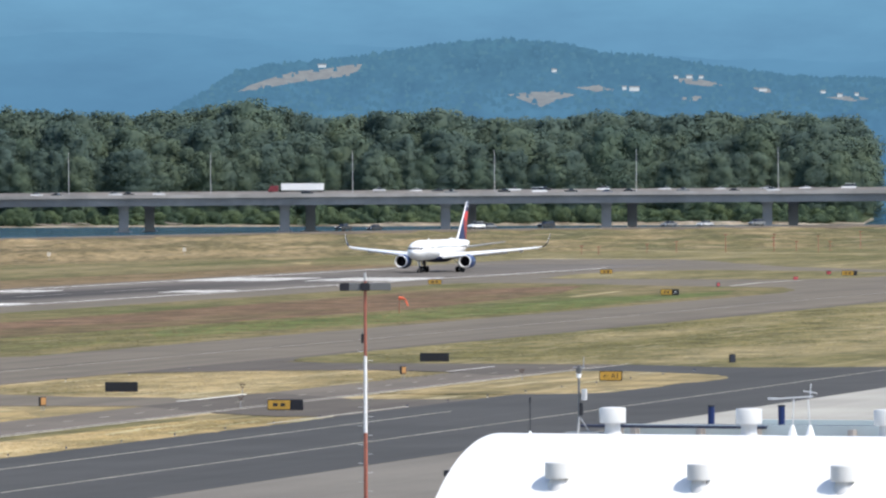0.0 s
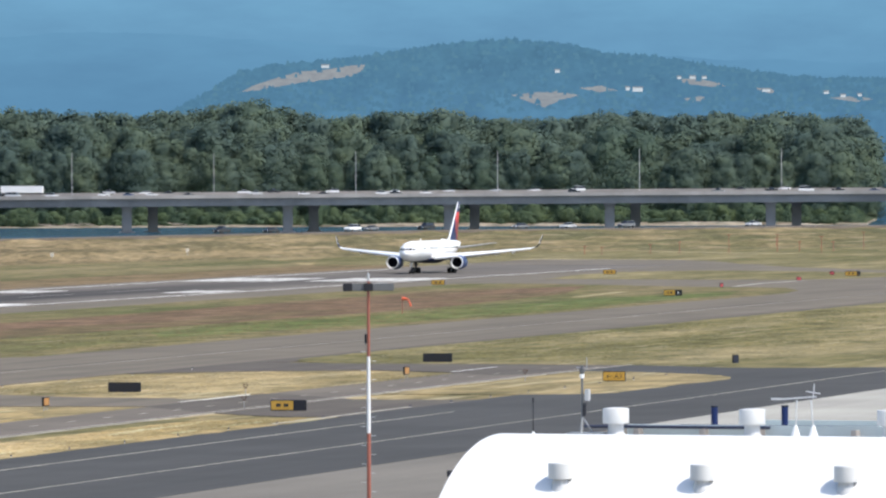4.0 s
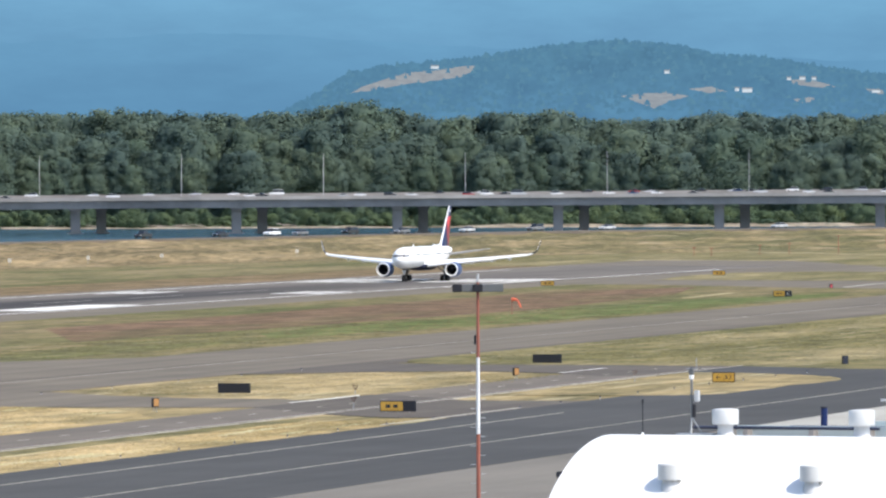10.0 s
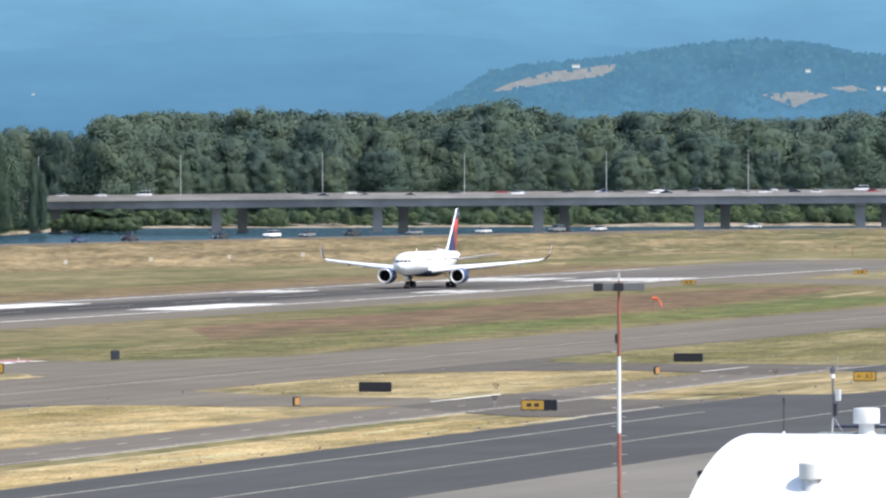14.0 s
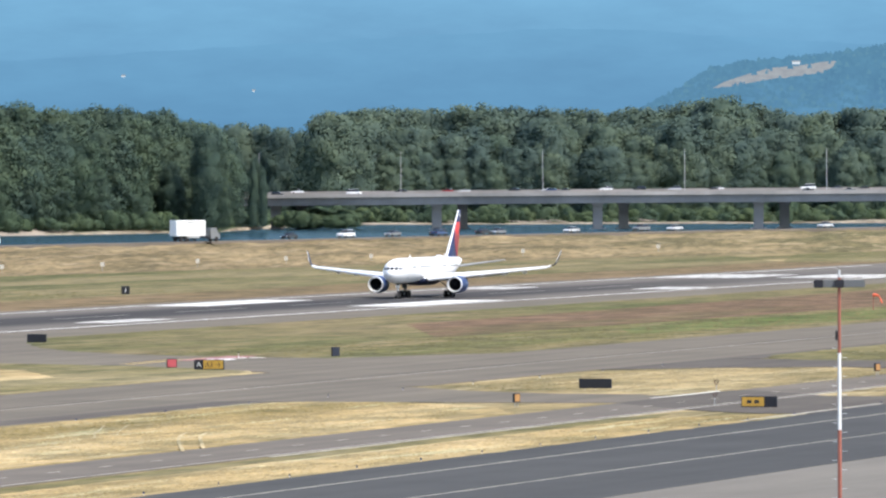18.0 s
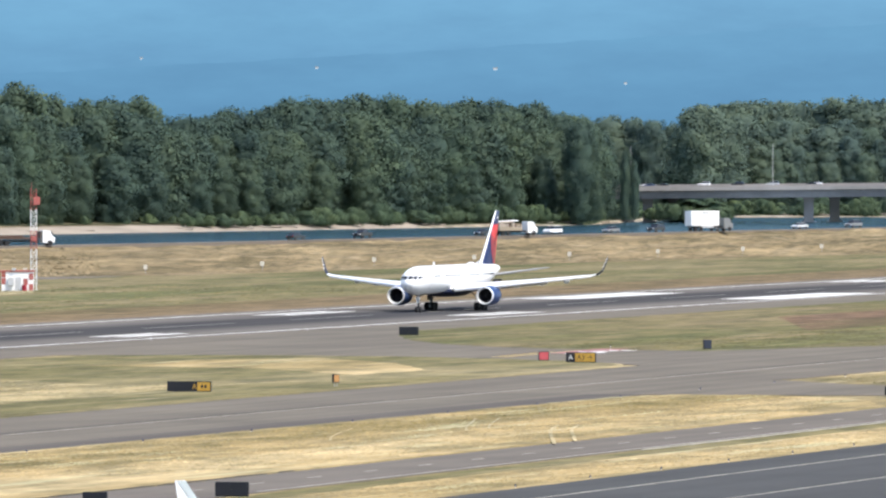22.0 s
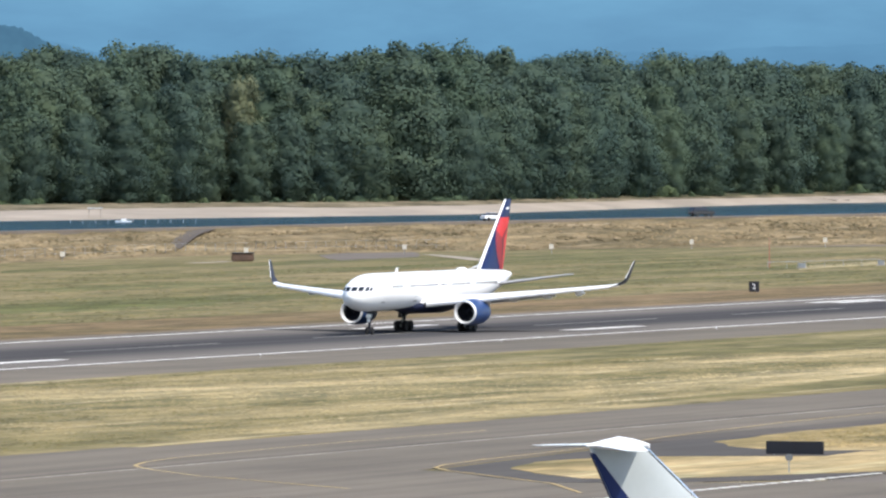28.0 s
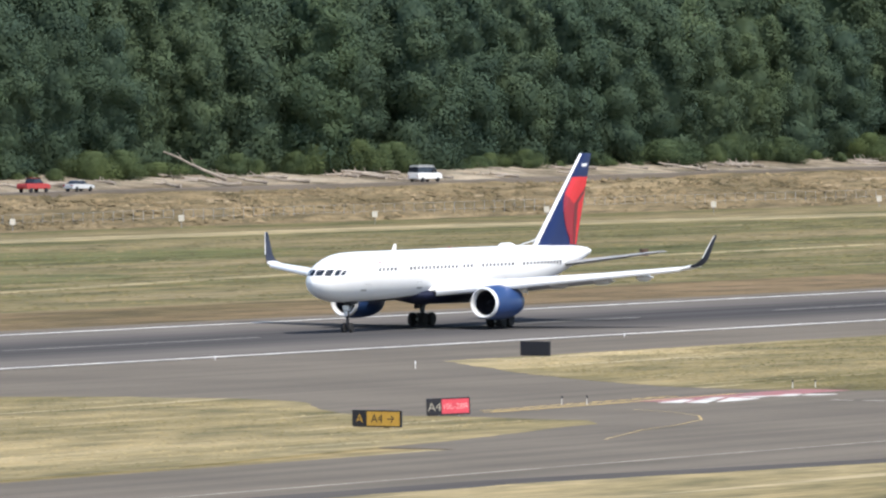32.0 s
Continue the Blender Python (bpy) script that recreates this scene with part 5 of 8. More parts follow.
# cockpit panes, both sides
for side in (-1, 1):
    for y0, y1, z0, z1 in ((0.05, 0.62, 4.62, 5.08), (0.70, 1.10, 4.60, 5.10), (1.20, 1.40, 4.62, 5.06), (1.45, 1.55, 4.64, 5.0)):
        bm = bmesh.new()
        rows = []
        for i in range(6):
            y = y0 + (y1 - y0) * i / 5
            row = []
            for j in range(5):
                zz = z0 + (z1 - z0) * j / 4
                lo, hi = 0.02, 4.0
                for _ in range(30):
                    x = (lo + hi) / 2
                    z, w, h = hull(x)
                    k = 1 - ((zz - z) / h) ** 2
                    if k > 0 and w * math.sqrt(k) > y:
                        hi = x
                    else:
                        lo = x
                row.append((hi - 0.012, side * (y + 0.014), zz))
            rows.append(row)
        loft(bm, rows, closed=False)
        part("cockpit_pane", bm, M_GLASS, jet)
# cabin windows
wb = B((0, 0, 0), (0.27, 0.05, 0.38), 0.02)
WIN = mesh_of("cabin_window", wb)
WIN.materials.append(M_CABIN)
for side in (-1, 1):
    x = 7.6
    while x < 38.5:
        if not any(a < x < b for a, b in ((10.6, 12.0), (20.2, 21.0), (22.6, 23.8), (29.6, 30.6))):
            z, w, h = hull(x)
            zz = 4.92
            k = (zz - z) / h
            y = w * math.sqrt(max(0, 1 - k * k))
            part("cabin_window", WIN, None, jet, m=pose(x, side * (y + 0.004), zz, -side * 14))
        x += 0.62
    for x0, x1 in ((5.35, 6.25), (13.6, 14.5), (27.6, 28.2), (39.6, 40.3)):
        lo, hi = (-16, 40) if x1 < 30 else (-14, 50)
        a0, a1 = (lo, hi) if side > 0 else (180 - lo, 180 - hi)
        door = skin_patch("door", x0, x1, a0, a1, 0.008, M_WHITE, na=8)
        for a in (a0, a1):
            skin_patch("seam", x0, x1, a - 0.35, a + 0.35, 0.014, M_GREYMETAL, parent=door)
    a0, a1 = (-33, -29) if side > 0 else (213, 209)
    for x0 in (4.9, 13.8):
        skin_patch("service_panel", x0, x0 + 0.9, a0, a1, 0.012, M_GREYMETAL)
    a0, a1 = (33, 37) if side > 0 else (147, 143)
    skin_patch("fuselage_lettering", 8.6, 11.8, a0, a1, 0.01, M_WINGGREY, "faint title lettering as a bar")
    skin_patch("fuselage_emblem", 7.9, 8.3, a0, a1, 0.01, M_CRIMSON, "small red emblem")

# wing box fairing
bm = bmesh.new()
loft(bm, [[(x, cos(2 * pi * k / 24) * w, 2.75 + sin(2 * pi * k / 24) * h) for k in range(24)] for x, w, h in ((13.5, 0.3, 0.2), (15, 1.5, 0.55), (17, 2.1, 0.8), (24, 2.15, 0.85), (27, 1.6, 0.6), (29.5, 0.3, 0.2))])
part("belly_fairing", bm, M_BELLY, jet, soft=True)


def foil(le, chord, thick, y, z, n=10, twist=0.0):
    """An airfoil section: leading edge x, chord, thickness, at y and z."""
    up, lo = [], []
    for k in range(n + 1):
        t = (1 - cos(pi * k / n)) / 2
        th = thick * (2.96 * math.sqrt(t) * (1 - t) + 0.05 * t * (1 - t)) * 0.5 + 0.012
        cam_ = 0.06 * chord * 4 * t * (1 - t) * 0.3
        up.append((le + t * chord, y, z + cam_ + th - twist * t * chord))
        lo.append((le + t * chord, y, z + cam_ - th * 0.8 - twist * t * chord))
    return up + lo[::-1][1:-1]


def mirrored(pts, s):
    return [(x, y * s, z) for x, y, z in pts]


for s, word in ((-1, "left"), (1, "right")):
    secs = [foil(15.6, 9.6, 1.25, 1.0, 3.05), foil(16.3, 8.6, 1.05, 1.9, 3.12), foil(18.95, 5.95, 0.72, 6.6, 3.50), foil(22.6, 4.1, 0.45, 13.25, 4.12), foil(25.9, 2.35, 0.26, 19.15, 4.75)]
    bm = bmesh.new()
    loft(bm, [mirrored(q, s) for q in secs])
    wing = part("wing", bm, M_WHITE, jet, "swept white wing", soft=True)
    # blended winglet
    bm = bmesh.new()
    loft(bm, [mirrored(q, s) for q in (foil(25.9, 2.35, 0.26, 19.15, 4.75), foil(26.35, 2.05, 0.20, 19.8, 4.95))])
    part("wing_tip", bm, M_WHITE, wing, soft=True)
    bm = bmesh.new()

    def blade(le, ch, y, z, th, lean):
        out = []
        for t, o in ((0, 0), (0.12, 0.7), (0.35, 1), (0.7, 0.6), (1, 0), (0.7, -0.6), (0.35, -1), (0.12, -0.7)):
            out.append((le + t * ch, s * (y + o * th * cos(lean)), z - o * th * sin(lean)))
        return out

    loft(bm, [blade(26.3, 2.0, 19.75, 4.95, 0.10, 1.2), blade(26.8, 1.55, 20.17, 5.22, 0.08, 0.8), blade(27.25, 1.15, 20.45, 5.65, 0.06, 0.45), blade(28.2, 0.45, 21.05, 7.45, 0.03, 0.3)])
    wl = part("winglet", bm, M_SLATE, jet, "tall blended slate-blue winglet with a white edge", soft=True)
    bm = bmesh.new()
    tube(bm, (27.22, s * 20.45, 5.6), (28.18, s * 21.05, 7.45), 0.035, 0.02, 8)
    part("leading_edge", bm, M_WHITE, wl)
    # slat strip and flap track fairings
    bm = bmesh.new()
    tube(bm, (16.35, s * 1.95, 3.05), (18.98, s * 6.6, 3.42), 0.40, 0.32, 10)
    tube(bm, (18.98, s * 6.6, 3.42), (25.9, s * 19.15, 4.72), 0.32, 0.15, 10)
    part("slat", bm, M_WHITE, wing, "white leading-edge slat", soft=True)
    for yy, x0, x1 in ((4.6, 22.4, 26.0), (8.9, 22.6, 26.2), (12.2, 24.0, 27.4), (15.4, 25.4, 28.3)):
        z = 3.05 + (yy - 1) * 0.092 - 0.35
        bm = bmesh.new()
        loft(bm, [[(x, s * yy + cos(2 * pi * k / 10) * r, z + sin(2 * pi * k / 10) * r * 1.2) for k in range(10)] for x, r in ((x0, 0.05), (x0 + 0.8, 0.26), (x1 - 1.2, 0.26), (x1, 0.04))])
        part("flap_fairing", bm, M_WINGGREY, wing, soft=True)
    bm = bmesh.new()
    loft(bm, [[(24.7, s * 2.0, 2.95), (25.9, s * 2.0, 2.55), (25.95, s * 2.0, 2.62), (24.8, s * 2.0, 3.15)], [(24.7, s * 6.5, 3.35), (25.7, s * 6.5, 3.0), (25.75, s * 6.5, 3.07), (24.8, s * 6.5, 3.5)], [(25.75, s * 12.75, 3.95), (26.6, s * 12.75, 3.66), (26.65, s * 12.75, 3.72), (25.8, s * 12.75, 4.06)]])
    part("flap", bm, M_WINGGREY, wing, "grey trailing-edge flap, partly lowered")
    # engine
    eng = part("engine", B((19.2, s * 6.5, 2.2), (0.4, 0.4, 0.4), 0.05), M_FAN, jet, "blue turbofan engine with a bright inlet lip")

    def ring(x, r, n=32, zc=2.15):
        return [(x + 1.6, s * 6.5 + cos(2 * pi * k / n) * r, zc + sin(2 * pi * k / n) * r) for k in range(n)]

    bm = bmesh.new()
    loft(bm, [ring(14.75, 1.26), ring(15.3, 1.36), ring(16.3, 1.40), ring(17.6, 1.38), ring(18.4, 1.30), ring(19.1, 1.14), ring(19.35, 1.06)], caps=(False, False))
    part("nacelle", bm, M_BLUE, eng, "blue engine cowling", soft=True)
    bm = bmesh.new()
    loft(bm, [ring(14.74, 1.268), ring(14.68, 1.256), ring(14.55, 1.235), ring(14.45, 1.16), ring(14.49, 1.09), ring(14.7, 1.03), ring(15.0, 1.0)], caps=(False, False))
    part("inlet_lip", bm, M_LIP, eng, "polished metal inlet lip", soft=True)
    # duct, fan and spinner painted black: the inlet's inner shade as colour
    bm = bmesh.new()
    loft(bm, [ring(15.0, 1.0), ring(15.9, 0.98)], caps=(False, True))
    part("inlet_duct", bm, M_BLACK, eng)
    for k in range(22):
        bm = bmesh.new()
        a = 2 * pi * k / 22
        u, v = Vector((0, cos(a), sin(a))), Vector((0, -sin(a), cos(a)))
        c = Vector((17.35, s * 6.5, 2.15))
        bm.faces.new([bm.verts.new(c + u * r + v * w + Vector((d, 0, 0))) for r, w, d in ((0.3, -0.05, 0.08), (0.98, -0.13, 0.12), (0.98, 0.10, -0.10), (0.3, 0.05, -0.08))])
        part("fan_blade", bm, M_BLACK, eng)
    bm = bmesh.new()
    loft(bm, [ring(15.2, 0.02, 16), ring(15.45, 0.18, 16), ring(15.8, 0.32, 16)])
    part("spinner", bm, M_BLACK, eng, soft=True)
    bm = bmesh.new()
    loft(bm, [ring(19.0, 0.80), ring(19.6, 0.70), ring(20.5, 0.44)], caps=(True, True))
    part("exhaust_nozzle", bm, M_GREYMETAL, eng, soft=True)
    bm = bmesh.new()
    loft(bm, [[(17.6, s * 6.5 + w, 3.35) for w in (-0.08, 0.08)] + [(17.6, s * 6.5 + w, 3.25) for w in (0.08, -0.08)],
              [(19.2, s * 6.5 + w, 3.75) for w in (-0.2, 0.2)] + [(19.2, s * 6.5 + w, 3.0) for w in (0.2, -0.2)],
              [(23.2, s * 6.5 + w, 3.55) for w in (-0.12, 0.12)] + [(23.2, s * 6.5 + w, 2.75) for w in (0.12, -0.12)]])
    part("pylon", bm, M_WINGGREY, eng)
    # horizontal tail
    bm = bmesh.new()
    loft(bm, [mirrored(q, s) for q in (foil(38.4, 4.6, 0.44, 0.3, 4.62), foil(39.0, 4.2, 0.36, 1.2, 4.74), foil(43.1, 1.7, 0.13, 7.8, 5.70))])
    part("tailplane", bm, M_STABGREY, jet, "mid-grey tailplane", soft=True)
    # main gear: leg, bogie, four wheels
    gear = part("main_gear", T((23.9, s * 3.5, 3.1), (23.9, s * 3.66, 0.75), 0.26, 0.2, 12), M_TAILGREY, jet, "main landing gear with four wheels")
    part("bogie_beam", T((23.1, s * 3.66, 0.55), (24.7, s * 3.66, 0.55), 0.14), M_GREYMETAL, gear)
    part("side_brace", T((23.9, s * 2.0, 2.7), (23.9, s * 3.62, 1.5), 0.09), M_GREYMETAL, gear)
    part("gear_door", B((23.9, s * 3.95, 2.25), (1.5, 0.06, 1.7), 0.02), M_BELLY, gear)
    for x in (23.25, 24.55):
        for y in (-0.48, 0.48):
            bm = bmesh.new()
            prof = [(-0.24, 0.30), (-0.24, 0.46), (-0.17, 0.55), (0.17, 0.55), (0.24, 0.46), (0.24, 0.30)]
            loft(bm, [[(x + cos(2 * pi * k / 20) * r, s * 3.66 + y + o, 0.55 + sin(2 * pi * k / 20) * r) for k in range(20)] for o, r in prof])
            part("wheel", bm, M_RUBBER, gear, soft=True)

# fin with its painted panels
def fin_x(z):
    k = (z - 6.0) / 7.85
    return 36.1 + 8.15 * k, 43.25 + 2.7 * k


def fin_sec(z, th):
    a, b = fin_x(z)
    return [(a + t * (b - a), o * th, z) for t, o in ((0, 0), (0.06, 0.6), (0.3, 1), (0.7, 0.7), (1, 0.08), (1, -0.08), (0.7, -0.7), (0.3, -1), (0.06, -0.6))]


bm = bmesh.new()
loft(bm, [fin_sec(5.6, 0.36), fin_sec(6.6, 0.34), fin_sec(9, 0.28), fin_sec(12, 0.19), fin_sec(13.65, 0.14), fin_sec(13.85, 0.06)])
fin = part("fin", bm, M_NAVY, jet, "navy tail fin with red panels", soft=True)
bm = bmesh.new()
tube(bm, (35.95, 0, 6.0), (44.15, 0, 13.78), 0.2, 0.11, 10)
part("fin_leading_edge", bm, M_WHITE, fin, "white leading edge", soft=True)
bm = bmesh.new()
loft(bm, [[(33.0, -0.1, 6.3), (33.0, 0.1, 6.3)], [(36.7, -0.16, 6.85), (36.7, 0.16, 6.85)], [(37.1, -0.2, 6.0), (37.1, 0.2, 6.0)]], closed=False)
part("dorsal_fillet", bm, M_WHITE, jet)


def fin_panel(z0, z1, lo, hi, out, material, label, n=14):
    """A painted panel on both faces of the fin, between two edges given as (height, share of the chord)."""
    for s in (-1, 1):
        bm = bmesh.new()
        rows = []
        for i in range(n + 1):
            z = z0 + (z1 - z0) * i / n
            a, b = fin_x(z)
            row = []
            for j in range(13):
                t = between(lo, z) + (between(hi, z) - between(lo, z)) * j / 12
                th = between([(0, 0.0), (0.06, 0.6), (0.3, 1.0), (0.7, 0.7), (1.0, 0.08)], t) * between([(5.6, 0.36), (6.6, 0.34), (9, 0.28), (12, 0.19), (13.45, 0.14)], z)
                row.append((a + t * (b - a), s * (th + out), z))
            rows.append(row)
        loft(bm, rows, closed=False)
        part("fin_panel", bm, material, fin, label)


RED_EDGE = [(6.2, 0.82), (6.9, 0.72), (7.9, 0.51), (9.27, 0.25), (9.95, 0.15), (10.6, 0.08), (12.0, 0.07)]
STRIPE_LO = [(6.2, 0.88), (6.54, 0.87), (8.25, 0.735), (9.7, 0.58), (10.4, 0.75), (11.1, 0.95)]
STRIPE_HI = [(6.2, 0.94), (6.54, 0.93), (8.25, 0.85), (9.7, 0.74), (10.4, 0.92), (11.1, 0.99)]
fin_panel(6.3, 11.9, RED_EDGE, [(6.3, 0.985), (12.0, 0.985)], 0.02, M_RED, "bright red fin panel", 28)
fin_panel(6.3, 10.45, RED_EDGE, [*STRIPE_LO[:4], (10.45, 0.12)], 0.035, M_CRIMSON, "dark red fin panel", 28)
fin_panel(6.3, 11.1, STRIPE_LO, STRIPE_HI, 0.05, M_MAROON, "dark line between the red panels", 28)
fin_panel(12.75, 13.0, [(12, 0.35), (14, 0.35)], [(12, 0.75), (14, 0.75)], 0.02, M_LETTER_W, "fleet number as a plain bar", 2)

# nose gear
gear = part("nose_gear", T((5.55, 0, 2.7), (5.55, 0, 0.5), 0.17, 0.12, 12), M_BLACK, jet, "nose landing gear with two wheels")
part("drag_brace", T((6.6, 0, 2.6), (5.55, 0, 1.3), 0.06), M_GREYMETAL, gear)
part("taxi_light", B((5.3, 0, 1.95), (0.12, 0.62, 0.42), 0.05), M_LETTER_W, gear, "white taxi light panel")
part("torque_link", B((5.3, 0, 1.5), (0.14, 0.36, 0.4), 0.06), M_LETTER_W, gear)
for s in (-1, 1):
    part("gear_door", B((5.9, s * 0.4, 2.36), (1.2, 0.03, 0.22), 0.01), M_BLACK, gear)
    bm = bmesh.new()
    prof = [(-0.14, 0.2), (-0.14, 0.32), (-0.08, 0.39), (0.08, 0.39), (0.14, 0.32), (0.14, 0.2)]
    loft(bm, [[(5.55 + cos(2 * pi * k / 20) * r, s * 0.3 + o, 0.39 + sin(2 * pi * k / 20) * r) for k in range(20)] for o, r in prof])
    part("wheel", bm, M_RUBBER, gear, soft=True)
# aerials and top fairings
part("aerial", loft(bmesh.new(), [[(12.6, -0.03, 6.35), (13.3, -0.03, 6.35), (13.3, 0.03, 6.35), (12.6, 0.03, 6.35)], [(13.0, -0.02, 6.9), (13.35, -0.02, 6.9), (13.35, 0.02, 6.9), (13.0, 0.02, 6.9)]]), M_WHITE, jet)
bm = bmesh.new()
loft(bm, [[(x, cos(2 * pi * k / 12) * r, 6.35 + max(0, sin(2 * pi * k / 12)) * r * 0.75) for k in range(12)] for x, r in ((30.2, 0.05), (30.8, 0.4), (32.0, 0.42), (33.2, 0.05))])
part("radome", bm, M_WHITE, jet, soft=True)
part("beacon", T((22, 0, 6.38), (22, 0, 6.5), 0.1, 0.05), M_CRIMSON, jet)

JET_X = [(0.0, 1829.2, -2.2), (2.5, 1827.5, -2.2), (4.5, 1814, -1.6), (6.0, 1794.5, -1.0), (9.0, 1738.2, 0.0), (13.0, 1640.5, 0.2), (16.0, 1534.5, 0.3), (19.0, 1411.2, 0.3), (21.0, 1316.2, 0.4), (23.0, 1213.5, 0.4), (24.5, 1131.5, 0.4), (26.5, 1010.5, 0.5), (28.0, 917.2, 0.5), (30.0, 786.0, 0.6), (31.0, 719.0, 0.6), (32.0, 647.8, 0.7)]
MOVES.append((jet, [(t, pose(x, RUNWAY_Y, 0.1, 0, 0, turn)) for t, x, turn in JET_X]))


# ---- writing ----
def text_mesh(body, size, material):
    cu = bpy.data.curves.new("lettering", "FONT")
    cu.body, cu.size, cu.align_x, cu.align_y, cu.extrude = body, size, "CENTER", "CENTER", 0.004
    ob = bpy.data.objects.new("lettering", cu)
    scene.collection.objects.link(ob)
    bpy.context.view_layer.update()
    me = bpy.data.meshes.new_from_object(ob.evaluated_get(bpy.context.evaluated_depsgraph_get()))
    bpy.data.objects.remove(ob)
    bpy.data.curves.remove(cu)
    me.materials.clear()
    me.materials.append(material)
    return me


def split_pieces(me, material):
    """The separate letters of a text mesh."""
    bm = bmesh.new()
    bm.from_mesh(me)
    bm.verts.ensure_lookup_table()
    seen, out = set(), []
    for v in bm.verts:
        if v.index in seen:
            continue
        group, todo = {v.index}, [v]
        while todo:
            for e in todo.pop().link_edges:
                for q in e.verts:
                    if q.index not in group:
                        group.add(q.index)
                        todo.append(q)
        seen |= group
        order = {i: k for k, i in enumerate(sorted(group))}
        m2 = bpy.data.meshes.new("letter")
        m2.from_pydata([tuple(bm.verts[i].co) for i in sorted(group)], [], [[order[q.index] for q in f.verts] for f in bm.faces if f.verts[0].index in group])
        m2.materials.append(material)
        out.append(m2)
    bm.free()
    return out


READ = Matrix(((0, 0, -1, 0), (-1, 0, 0, 0), (0, 1, 0, 0), (0, 0, 0, 1)))  # text that faces -x


def guidance_sign(x, y, turn, panels, h, label, group="airfield signs", lift=0.18, lean=0.0):
    """A lit box sign on short legs. panels, as read from the front: (width, board, letters' material, words or None, bars)."""
    w = sum(p[0] for p in panels)
    ob = thing("airfield_sign", pose(x, y, 0.0, lean, 0, turn), label, "sign", group)
    part("housing", B((0.09, 0, lift + h / 2), (0.22, w + 0.12, h + 0.10), 0.03), M_BLACK, ob, "black sign housing")
    k = max(2, round(w / 1.1))
    for i in range(k):
        yy = -w / 2 + (i + 0.5) * w / k
        part("leg", T((0.09, yy, -0.15), (0.09, yy, lift + 0.05), 0.035, 0.035, 8), M_GREYMETAL, ob)
    c = w / 2
    for pw, board, ink, words, bars in panels:
        mid = c - pw / 2
        pan = part("face", B((-0.025, mid, lift + h / 2), (0.02, pw - 0.04, h - 0.06), 0.005), board, ob)
        if words:
            for piece in split_pieces(text_mesh(words, h * (0.78 if len(words) < 6 else 0.5), ink), ink):
                part("letter", piece, None, pan, m=Matrix.Translation((-0.042, mid, lift + h / 2 - 0.02)) @ READ)
        for b in range(bars):
            bw = (pw - 0.5) / (bars * 1.8)
            part("lettering_bar", B((-0.042, mid + (b - (bars - 1) / 2) * bw * 1.6, lift + h / 2), (0.01, bw, h * 0.34)), ink, pan)
        c -= pw
    return ob


Y, K, R_, LW, LK = M_YELLOW, M_BLACK, M_SIGNRED, M_LETTER_W, M_LETTER_K
guidance_sign(488.6, 290.4, 0, [(0.95, K, M_YELLOW, "A", 0), (2.3, Y, LK, "A4 \u2192", 0)], 0.9, "black and yellow sign reading A, A4 with an arrow")
guidance_sign(506.9, 296.1, 42, [(0.85, K, M_PAINT_FADE, "A4", 0), (1.75, M_SIGNBRIGHT, M_PINK, "10L-28R", 0)], 0.95, "black and red runway sign reading A4, 10L-28R", lean=-2)
guidance_sign(970.3, 280.5, 0, [(0.95, K, LW, "A", 0), (2.2, Y, LK, "A3 \u2192", 0)], 0.95, "black and yellow sign reading A, A3 with an arrow")
guidance_sign(978.6, 287.0, 30, [(1.0, R_, LW, None, 0)], 0.85, "small faded red runway sign")
guidance_sign(942.5, 181.1, 0, [(2.2, Y, LK, "\u2190 A3", 0)], 0.9, "yellow sign reading A3 with an arrow")
guidance_sign(830.4, 189.1, 0, [(2.05, Y, LK, None, 2), (1.1, K, K, None, 0)], 0.85, "yellow and black sign with blurred symbols beside the service road")
guidance_sign(952.5, 340.7, 0, [(2.2, Y, LK, "A3 \u2192", 0)], 0.8, "yellow exit sign reading A3 at the runway's edge")
guidance_sign(846.6, 282.8, 0, [(2.4, K, K, None, 0), (0.5, K, M_YELLOW, "A", 0), (1.3, Y, LK, None, 2)], 0.85, "long black sign with a yellow end panel")
guidance_sign(472.0, 229.1, 0, [(2.0, Y, LK, "FBO\u2192", 0)], 0.85, "yellow sign reading FBO with an arrow")
guidance_sign(497.0, 218.0, 48, [(1.35, Y, LK, None, 2)], 0.85, "yellow sign with blurred symbols on the traffic island")
guidance_sign(1667.5, 352.3, 0, [(2.3, Y, LK, None, 2)], 0.75, "far yellow sign at the runway's edge")
guidance_sign(1816.7, 349.9, 0, [(2.3, Y, LK, None, 2)], 0.75, "far yellow sign at the runway's edge")
guidance_sign(1532.8, 284.7, 0, [(1.8, Y, LK, None, 2), (1.1, K, LW, "A", 0)], 0.85, "far yellow and black sign beside the taxiway")
guidance_sign(1632.9, 294.7, 35, [(0.5, R_, LW, None, 0)], 0.6, "small far red runway sign")
guidance_sign(1722.4, 296.5, 20, [(0.8, R_, LW, None, 0)], 0.55, "small far red runway sign")
guidance_sign(1805.0, 304.3, 10, [(0.8, R_, LW, None, 0)], 0.55, "far red runway sign on short legs")
guidance_sign(1787.5, 297.4, 0, [(2.2, Y, LK, None, 2), (0.6, K, K, None, 0)], 0.8, "yellow and black sign near the runway's end")
